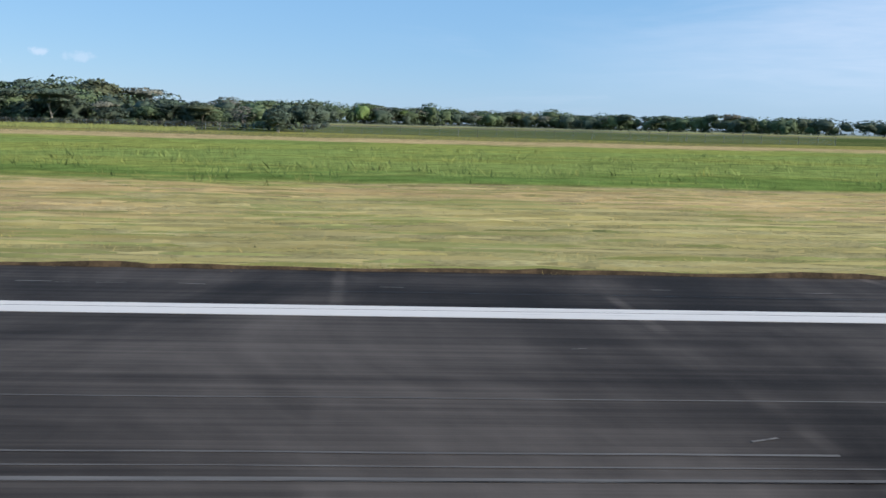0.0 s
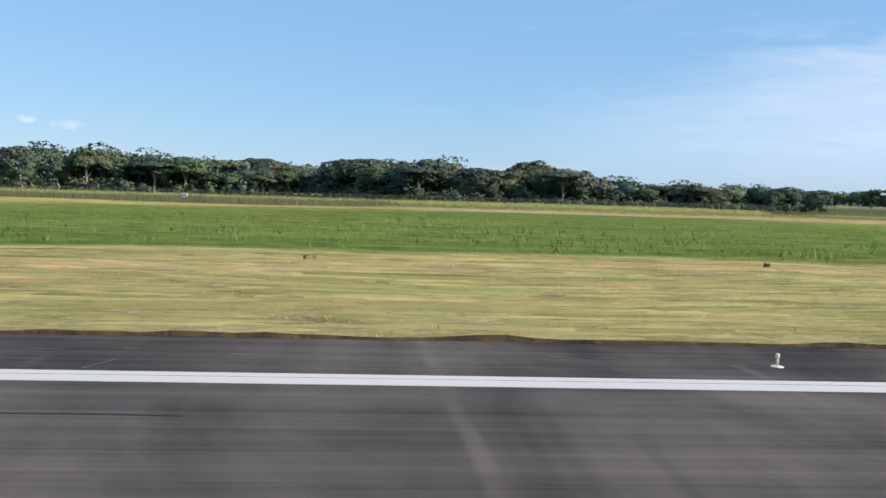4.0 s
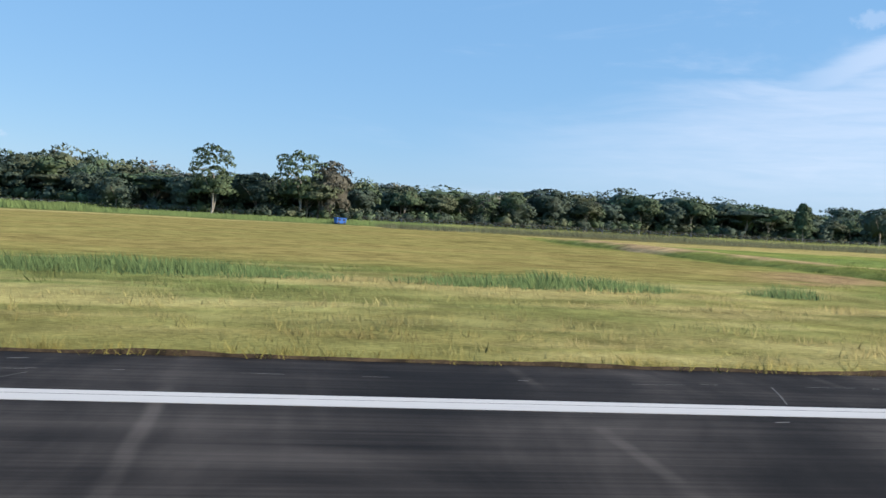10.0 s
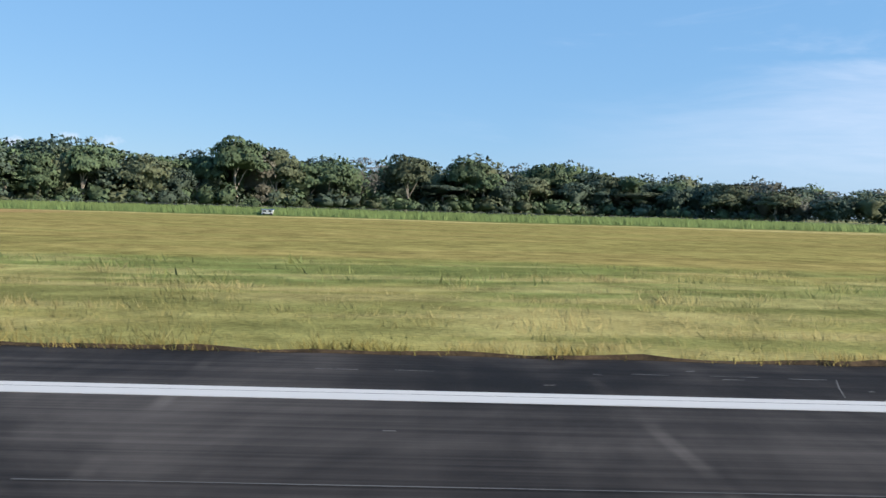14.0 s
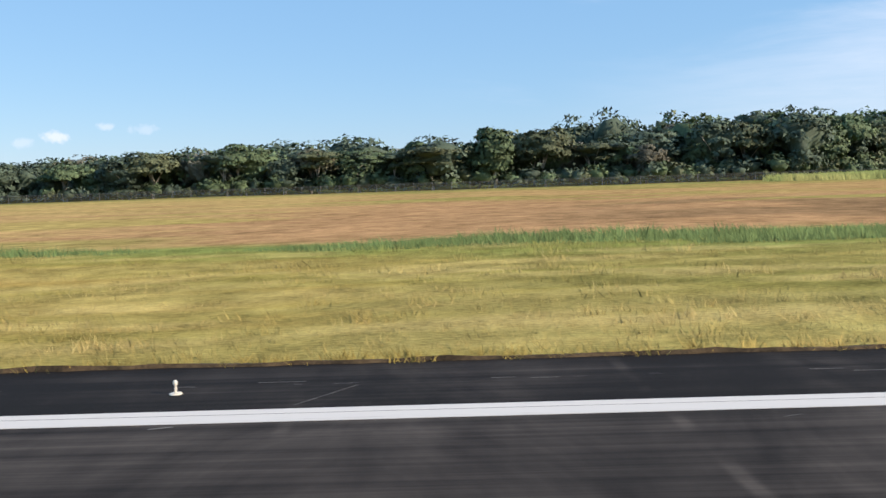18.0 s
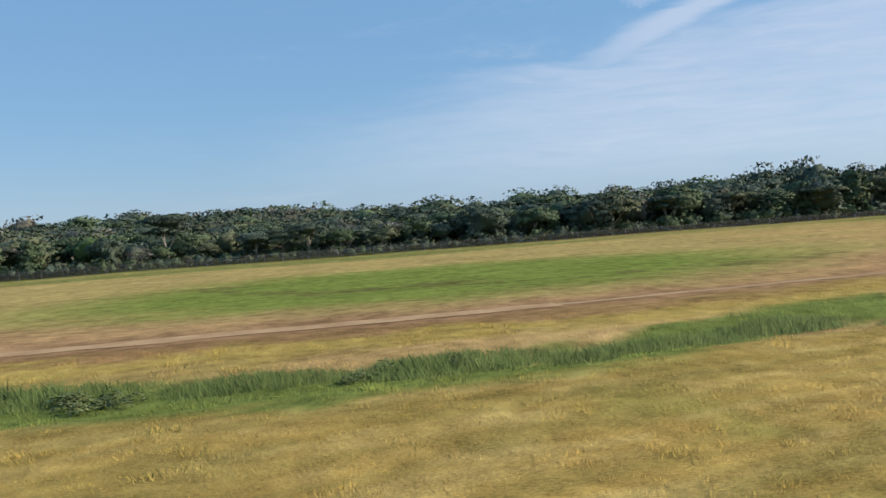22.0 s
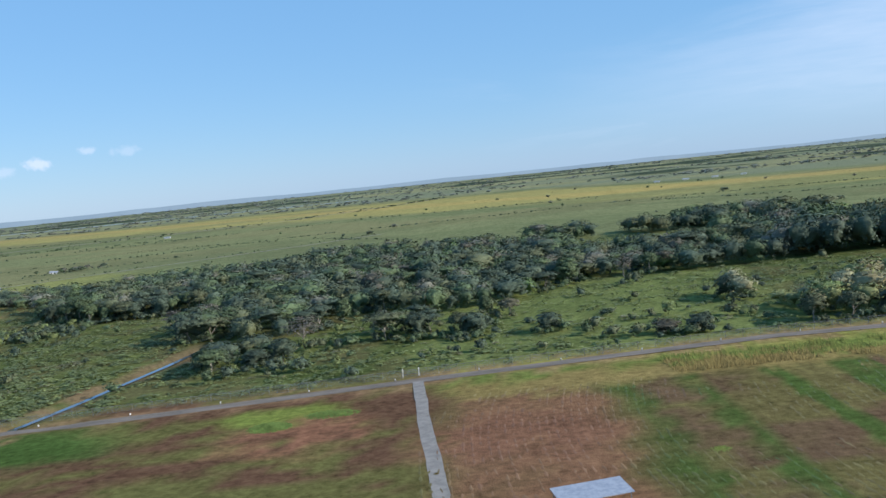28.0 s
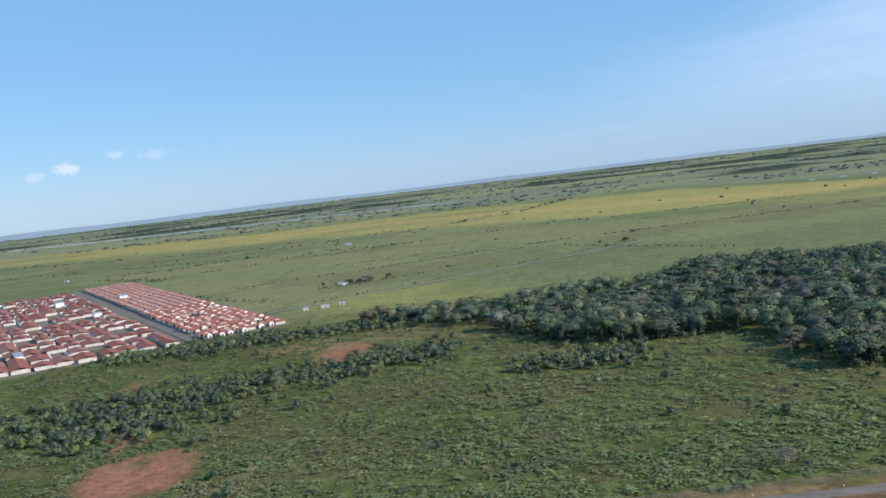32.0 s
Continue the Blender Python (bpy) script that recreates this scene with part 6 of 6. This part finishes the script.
for x, y, turn in ((-15.2, 22.4, 20), (-5.7, 20.5, -8), (-2.4, 19.2, 30), (-7.5, 21.7, 5), (-4.0, 22.2, 60), (-34.1, 21.8, 12), (-22.8, 22.5, 5), (-29.5, 20.0, 70), (-34.9, 20.1, 15), (-52.0, 21.0, 10), (-66.0, 23.0, 70), (-78.0, 22.0, 30), (-96.8, 19.3, -6), (-96.8, 21.7, 40), (-93.5, 25.0, 10), (-88.9, 24.9, 0), (-89.8, 19.5, 8), (-90.2, 18.1, 0), (-89.9, 17.6, 5), (-97.7, 24.2, 12)):
    copy_thing(first_bale, pose(x, y, float(lie(x, y)) - 0.01, 0, 0, turn))

# ---- small things on the airfield ----
stake = thing("marker_stake", "pale yellow wooden marker stake in the grass", "stake", (-126.1, 13.5, float(lie(-126.1, 13.5)) - 0.05))
bm = box(0.018, 0.018, 0.40)
for q in bm.verts:
    if q.co.z > 0.3:
        q.co.x *= 0.6
part("shaft", bm, CREAM, stake)
part("tip_band", box(0.022, 0.022, 0.05, 0, 0, 0.33), PALE, stake)


def cabin(name, at, turn, label, walls, roof_mat, size=(1.6, 1.0, 1.0), wheels=False):
    ob = thing(name, label, "vehicle" if wheels else "hut", at, turn)
    sx, sy, sz = size
    part("body", box(sx, sy, sz, 0, 0, 0.15, bevel=0.04), walls, ob)
    part("roof", box(sx * 1.1, sy * 1.12, 0.06, 0, 0, sz + 0.16, bevel=0.015), roof_mat, ob)
    for s in (-0.25, 0.25):
        part("window", box(sx * 0.28, 0.03, sz * 0.34, sx * s, -sy / 2 - 0.005, 0.15 + sz * 0.5), DARK, ob)
    if wheels:
        for s in (-0.32, 0.32):
            for q in (-0.5, 0.5):
                bm = bmesh.new()
                bmesh.ops.create_cone(bm, cap_ends=True, segments=14, radius1=0.17, radius2=0.17, depth=0.12, matrix=Matrix.Translation((sx * s, sy * q, 0.17)) @ Matrix.Rotation(radians(90), 4, "X"))
                wheel = part("wheel", bm, DARK, ob)
                bm = bmesh.new()
                bmesh.ops.create_cone(bm, cap_ends=True, segments=10, radius1=0.08, radius2=0.08, depth=0.14, matrix=Matrix.Translation((sx * s, sy * q, 0.17)) @ Matrix.Rotation(radians(90), 4, "X"))
                part("hub", bm, STEEL, wheel)
    else:
        for s in (-0.45, 0.45):
            part("skid", box(0.10, sy, 0.15, sx * s, 0, 0), DARK, ob)
    return ob


cabin("tractor_cab", (-227, 125.7, float(lie(-227, 125.7))), 25, "bright blue farm vehicle parked by the fence", BLUE, BLUE, (1.5, 0.9, 0.75), True)
cabin("van", (-369.3, 126.0, float(lie(-369.3, 126))), 0, "white van with a blue roof beside tall reeds", WHITE, BLUE, (1.6, 0.9, 0.65), True)
cabin("equipment_box", (-103.2, 121.0, float(lie(-103, 121))), 0, "small white equipment cabinet at the field edge", WHITE, WHITE, (0.7, 0.5, 0.55))
shelter = thing("shelter", "open shelter with a blue-grey sheet roof beside equipment", "shelter", (-820.5, 79.5, 0), 12)
bm = bmesh.new()
box(7.0, 3.4, 0.07, 0, 0, 1.55, bm=bm)
for q in bm.verts:
    q.co.z += 0.10 * q.co.y
part("roof", bm, SHEET, shelter, "blue-grey corrugated roof sheet")
for px in (-3.2, 0.0, 3.2):
    for py in (-1.5, 1.5):
        part("post", box(0.09, 0.09, 1.55 + 0.1 * py, px, py, 0), STEEL, shelter)
part("back_wall", box(4.5, 0.08, 1.1, -0.8, 1.4, 0.0), BLUE, shelter)
cabin("tank", (-821.5, 77.6, 0), 10, "dark blue water tank under the shelter", BLUE, DARK, (1.6, 0.9, 0.6))

# gate at the road junction, with pale posts
gate = thing("gate", "pale gate posts where the gravel road meets the fence", "gate", (-839.5, 141.2, 0), 6)
for s in (-1.3, 1.3):
    part("gate_post", box(0.16, 0.16, 1.3, s, 0, 0, bevel=0.02), WHITE, gate)
part("bar", box(2.5, 0.05, 0.06, 0, 0, 0.8), STEEL, gate)
part("lower_bar", box(2.5, 0.05, 0.06, 0, 0, 0.4), STEEL, gate)


# pale marker stones along the fence
def stone(x, y):
    ob = thing("marker_post", "small white marker post beside the perimeter fence", "marker post", (x, y, float(lie(x, y)) - 0.02), 0, "white marker posts")
    bm = box(0.16, 0.16, 0.34, bevel=0.03)
    part("block", bm, WHITE, ob)
    part("foot", box(0.24, 0.24, 0.08), PALE, ob)
    return ob


marker = stone(-700, 139.5)
for x in np.arange(-680, -1000, -13.5):
    y = float(line(x, *ROAD_LINE)) + 2.1
    copy_thing(marker, pose(x, y, float(lie(x, y)) - 0.02))

# ---- the town ----
TOWN, WAY, SIDE = Vector((-1085.7, 339.1, 0)), Vector((-0.519, 0.855, 0)), Vector((0.855, 0.519, 0))
TOWN_TURN = math.degrees(math.atan2(WAY.y, WAY.x))


def town_place(a, s):
    return TOWN + WAY * a + SIDE * s


def gable(bm, length, depth, eaves, ridge, over=0.2):
    """A pitched roof of two slopes with thickness, ridge along x."""
    for z0 in (0.0,):
        l, d = length / 2 + over, depth / 2 + over
        top = [(-l, -d, eaves), (l, -d, eaves), (l, 0, ridge), (-l, 0, ridge), (l, d, eaves), (-l, d, eaves)]
        low = [(x, y, z - 0.12) for x, y, z in top]
        vs = [bm.verts.new(p) for p in top + low]
        for face in ((0, 1, 2, 3), (3, 2, 4, 5), (7, 6, 9, 8), (8, 9, 11, 10), (0, 6, 7, 1), (4, 10, 11, 5), (0, 3, 9, 6), (3, 5, 11, 9), (1, 7, 8, 2), (2, 8, 10, 4)):
            bm.faces.new([vs[i] for i in face])
    return bm


def house(at, turn):
    ob = thing("house", "small rendered house with a red tiled roof", "house", at, turn, "houses of the town")
    part("house_body", box(3.2, 2.5, 1.35), RENDER_WALL, ob)
    part("roof", gable(bmesh.new(), 3.2, 2.4, 1.33, 1.9), TILE, ob)
    bm = bmesh.new()
    arch = [(-0.8, 0.0), (-0.8, 1.35)] + [(0.8 * math.cos(a), 1.35 + 0.5 * math.sin(a)) for a in np.linspace(math.pi * 0.88, math.pi * 0.12, 6)] + [(0.8, 1.35), (0.8, 0.0)]
    front, back = [bm.verts.new((0.3 + x, -2.45, z)) for x, z in arch], [bm.verts.new((0.3 + x, -2.25, z)) for x, z in arch]
    bm.faces.new(front), bm.faces.new(back[::-1])
    for k in range(len(arch)):
        bm.faces.new((front[k - 1], back[k - 1], back[k], front[k]))
    part("porch_arch", bm, WHITE, ob, "white arched porch front")
    part("porch_roof", gable(bmesh.new(), 1.9, 1.0, 1.36, 1.62, 0.0), TILE, ob).location = (0.3, -1.75, 0)
    part("door", box(0.5, 0.06, 1.0, 0.5, -2.53, 0), DARK, ob)
    part("window", box(0.6, 0.06, 0.5, -1.1, -1.28, 0.5), DARK, ob)
    return ob


first_house = house(town_place(4, 6), TOWN_TURN - 90)
rest = bmesh.new()
count = 0
for a in np.arange(4, 345, 5.0):
    for s in np.arange(6, 37, 4.3):
        p = town_place(a + r.normal(0, 0.5), s + r.normal(0, 0.4))
        turn = TOWN_TURN - 90 + r.normal(0, 3) + (180 if r.rand() < 0.2 else 0)
        if a == 4 and s == 6 or r.rand() < 0.09:
            continue
        if a < 130:
            grown = r.uniform(1.1, 1.4)
            copy_thing(first_house, pose(p.x, p.y, 0, 0, 0, turn) @ Matrix.Diagonal((grown, r.uniform(1.1, 1.3), r.uniform(0.8, 1.05), 1)))
        else:
            m = pose(p.x, p.y, 0, 0, 0, turn)
            one = gable(bmesh.new(), 3.2, 2.5, 1.33, 1.95)
            base = len(rest.verts)
            vs = [rest.verts.new(m @ q.co) for q in one.verts]
            one.verts.index_update()
            for face in one.faces:
                rest.faces.new([vs[q.index] for q in face.verts])
            one.free()
me = bpy.data.meshes.new("far_roofs")
rest.to_mesh(me)
rest.free()
me.materials.append(TILE)
tagged(new("far_roofs", me), "red tiled roofs of houses deep in the town", "roofs", kind="stuff")
v, f = [], []
for a in np.arange(134, 345, 5.0):
    for s in np.arange(6, 37, 4.3):
        p = town_place(a, s)
        for lx, ly, hz in ((1.5, 1.2, 1.3), (0.6, 2.4, 1.7)):
            b0 = len(v)
            for sx, sy in ((-1, -1), (1, -1), (1, 1), (-1, 1)):
                q = p + SIDE * lx * sx + WAY * ly * sy
                v += [(q.x, q.y, 0), (q.x, q.y, hz)]
            f += [(b0 + 2 * k, b0 + (2 * k + 2) % 8, b0 + (2 * k + 3) % 8, b0 + 2 * k + 1) for k in range(4)] + [tuple(b0 + 2 * k + 1 for k in range(4))]
tagged(mesh_object("far_walls", v, f, RENDER_WALL), "pale rendered walls of houses deep in the town", "walls", kind="stuff")


def terrace(at, turn, length):
    ob = thing("terrace", "long terraced block with a broad red roof", "terraced houses", at, turn, "terraces of the town")
    part("house_body", box(length, 4.6, 1.4), RENDER_WALL, ob)
    part("roof", gable(bmesh.new(), length, 4.6, 1.4, 2.3, 0.35), TILE, ob)
    for i in range(int(length / 3)):
        x = -length / 2 + 1.5 + 3 * i
        part("front_wall", box(2.2, 0.9, 0.9, x, -2.7, 0), WHITE, ob)
    return ob


blocks = [terrace(town_place(6, -9), TOWN_TURN, 14), terrace(town_place(24, -9), TOWN_TURN, 18)]
for a in range(8, 330, 20):
    for s in np.arange(-9, -92, -7.5):
        if (a, s) in ((8, -9),):
            continue
        if r.rand() < 0.13:
            continue
        p = town_place(a + r.uniform(-2, 2), s + r.uniform(-0.6, 0.6))
        copy_thing(blocks[int(r.randint(2))], pose(p.x, p.y, 0, 0, 0, TOWN_TURN + (180 if r.rand() < 0.5 else 0) + r.normal(0, 1.5)) @ Matrix.Diagonal((r.uniform(0.6, 1.1), r.uniform(1.1, 1.45), r.uniform(0.75, 1.05), 1)))
for i, (a, s, size, h) in enumerate(((150, -14, (6, 4), 2.6), (225, 12, (7, 5), 3.0), (250, -22, (9, 5), 2.8), (40, -60, (12, 3), 2.2))):
    p = town_place(a, s)
    hall = thing("hall", "large white flat-roofed building among red roofs", "building", (p.x, p.y, 0), TOWN_TURN)
    part("hall_body", box(*size, h), WHITE, hall)
    part("roof", box(size[0] + 0.3, size[1] + 0.3, 0.2, 0, 0, h), SHEET, hall)
ribbon("town_street", [tuple(town_place(-2, 0))[:2], tuple(town_place(360, 0))[:2]], 4.2, ROAD, 0.06, "grey street through the town", "street", 0.1, 10.0)
for k, a in enumerate((70, 140, 210)):
    ribbon("cross_street", [tuple(town_place(a - 2, -95))[:2], tuple(town_place(a - 2, 38))[:2]], 3.0, ROAD, 0.065, "grey cross street between the houses", "street", 0.1, 10.0)


# ---- farms on the plain ----
def farm(x, y, turn, size, label):
    ob = thing("farmhouse", label, "farmhouse", (x, y, float(lie(x, y))), turn)
    part("house_body", box(size, size * 0.55, 0.85), WHITE, ob)
    part("roof", gable(bmesh.new(), size, size * 0.55, 0.85, 1.4, 0.25), SHEET, ob)
    part("door", box(0.45, 0.08, 0.7, 0, -size * 0.275, 0), DARK, ob)
    return ob


for x, y, turn, size in ((-1046, 480, 30, 4.0), (-1049, 483, 10, 2.6), (-1043.5, 396, 15, 5.0), (-1036, 398, 5, 3.5), (-1052, 394, 20, 3.0), (-695, 330, 10, 6.0), (-688, 334, 10, 5.0), (-1330, 760, 0, 5.0), (-1090, 820, 0, 8.0), (-590, 1010, 0, 9.0), (-560, 1000, 0, 9.0), (-530, 990, 0, 9.0), (-500, 985, 0, 8.0)):
    farm(x, y, turn, size * 0.7, "white farm building with a grey roof on the plain")

ribbon("field_road", [(-1075, 392), (-992, 449), (-910, 505), (-870, 540)], 2.2, GRAVEL, 0.25, "pale straight field road across the plain", "field road", 0.3, 12.0)
ribbon("far_road", [(-1300, 840), (-1164, 881), (-1005, 952), (-900, 1120), (-831, 1267)], 5.0, GRAVEL, 0.3, "pale road across the far fields", "road", 0.8, 20.0)

ribbon("far_river", [(-2300, 2050), (-1700, 1850), (-1350, 1800), (-1000, 1740)], 36.0, WATER, 0.35, "pale reach of water far across the plain", "river", 14.0, 40.0)

# ---- hedgerows and lone trees of the plain ----
spots = []


def hedge(points, every, spread):
    for (ax, ay), (bx, by) in zip(points, points[1:]):
        n = int(math.hypot(bx - ax, by - ay) / every)
        for i in range(n):
            s = i / n
            if fbm(np.float64(ax / 30 + s * n / 7), np.float64(ay / 50)) > 0.42:
                spots.append((ax + s * (bx - ax) + r.normal(0, spread), ay + s * (by - ay) + r.normal(0, spread)))


hedge([(-1112, 595), (-1068, 609), (-1013, 617), (-917, 563), (-843, 451)], 2.2, 1.0)
hedge([(-1132, 725), (-1111, 766), (-1020, 740)], 2.0, 3.0)
hedge([(-1288, 757), (-1234, 746), (-1174, 802)], 1.5, 4.0)
hedge([(-1052, 898), (-931, 1029), (-831, 1267)], 3.5, 4.0)
hedge([(-1235, 793), (-1192, 853), (-1100, 900)], 2.5, 4.0)
hedge([(-1120, 520), (-940, 600), (-700, 640), (-520, 620)], 1.6, 0.8)
hedge([(-1230, 660), (-1100, 720), (-900, 790), (-700, 760)], 2.6, 1.5)
hedge([(-1060, 470), (-1010, 490), (-985, 520)], 1.2, 2.5)
hedge([(-1180, 560), (-1120, 480), (-1080, 440)], 1.0, 3.0)
hedge([(-1280, 720), (-1200, 640)], 1.0, 4.0)
hedge([(-1075, 400), (-992, 457), (-870, 548)], 3.5, 1.0)
hedge([(-2000, 1250), (-1600, 1130), (-1300, 960), (-1164, 890), (-1005, 962), (-831, 1280)], 4.0, 4.0)
hedge([(-700, 640), (-640, 560), (-560, 520), (-420, 500)], 2.0, 2.0)
hedge([(-1500, 900), (-1300, 830), (-1150, 770)], 3.0, 3.0)
spots = [p for p in spots if not wooded(*p)]
heights = r.uniform(0.4, 1.3, len(spots)) * np.array([1 + max(0, y - 600) / 700 for _, y in spots])
lumps("hedgerows", spots, heights, heights * r.uniform(1.0, 1.8, len(spots)), ("dark", "green", "olive"), "dark hedgerows between fields of the plain", "hedgerow", 12, 0.36, 6)

spots = []
for _ in range(70):
    spots.append((r.uniform(-1500, -300), 420 + 700 * r.uniform(0, 1)))
for _ in range(30):
    spots.append((-1040 + r.normal(0, 8), 487 + r.normal(0, 4)))
spots = [p for p in spots if not wooded(*p)]
heights = r.uniform(1.1, 3.2, len(spots))
lumps("field_trees", spots, heights, heights * r.uniform(1.0, 1.6, len(spots)), ("dark", "green", "grey"), "scattered lone trees on the open plain", "trees", 60, 0.34, 7)

# belts of woodland far beyond the fields, leaf colour paled and blued as haze
spots = []
for _ in range(5200):
    y = 1150 + 2900 * r.uniform(0, 1) ** 1.3
    x = -500 + r.uniform(-0.75, 0.75) * y - 0.05 * y
    limit = float(line(x, (-2400, 1500), (-1436, 1300), (-1015, 1330), (-700, 1175), (-576, 960), (-300, 860), (0, 800)))
    belt = float(fbm(np.float64(x / 420 + 2), np.float64(y / 150 + 5), 3))
    if y > limit + 40 and belt > 0.50:
        spots.append((x, y))
heights = r.uniform(1.4, 3.4, len(spots)) * np.array([1 + y / 4000 for _, y in spots])
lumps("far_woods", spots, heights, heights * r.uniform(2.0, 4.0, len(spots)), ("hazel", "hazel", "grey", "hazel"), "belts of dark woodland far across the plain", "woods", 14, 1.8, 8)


# ---- distance ----
def distant_rise(name, radius, top, mat, label):
    v, f = [], []
    n = 160
    for i in range(n + 1):
        a = radians(-20 + 220 * i / n)
        h = top * (0.55 + 0.45 * noise.noise(Vector((i * 0.11, radius, 0))) + 0.12 * noise.noise(Vector((i * 0.9, 3, 0))))
        v += [(-500 + radius * math.cos(a), radius * math.sin(a), -5), (-500 + radius * math.cos(a), radius * math.sin(a), max(4, h))]
    f = [(2 * i, 2 * i + 2, 2 * i + 3, 2 * i + 1) for i in range(n)]
    return tagged(mesh_object(name, v, f, mat), label, "backdrop", kind="structure")


# the backdrop gives off an even haze colour instead of taking the sun
def far_glow(t, pos, b):
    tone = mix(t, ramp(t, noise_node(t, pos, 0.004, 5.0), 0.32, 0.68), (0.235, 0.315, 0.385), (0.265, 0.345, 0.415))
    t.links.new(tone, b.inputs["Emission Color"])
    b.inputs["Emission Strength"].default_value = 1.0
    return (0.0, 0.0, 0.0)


FAR = material("glowing hazy land", far_glow, 1.0, 0.0)
distant_rise("backdrop", 4300, 34, FAR, "self-lit land on the horizon in a flat haze colour")
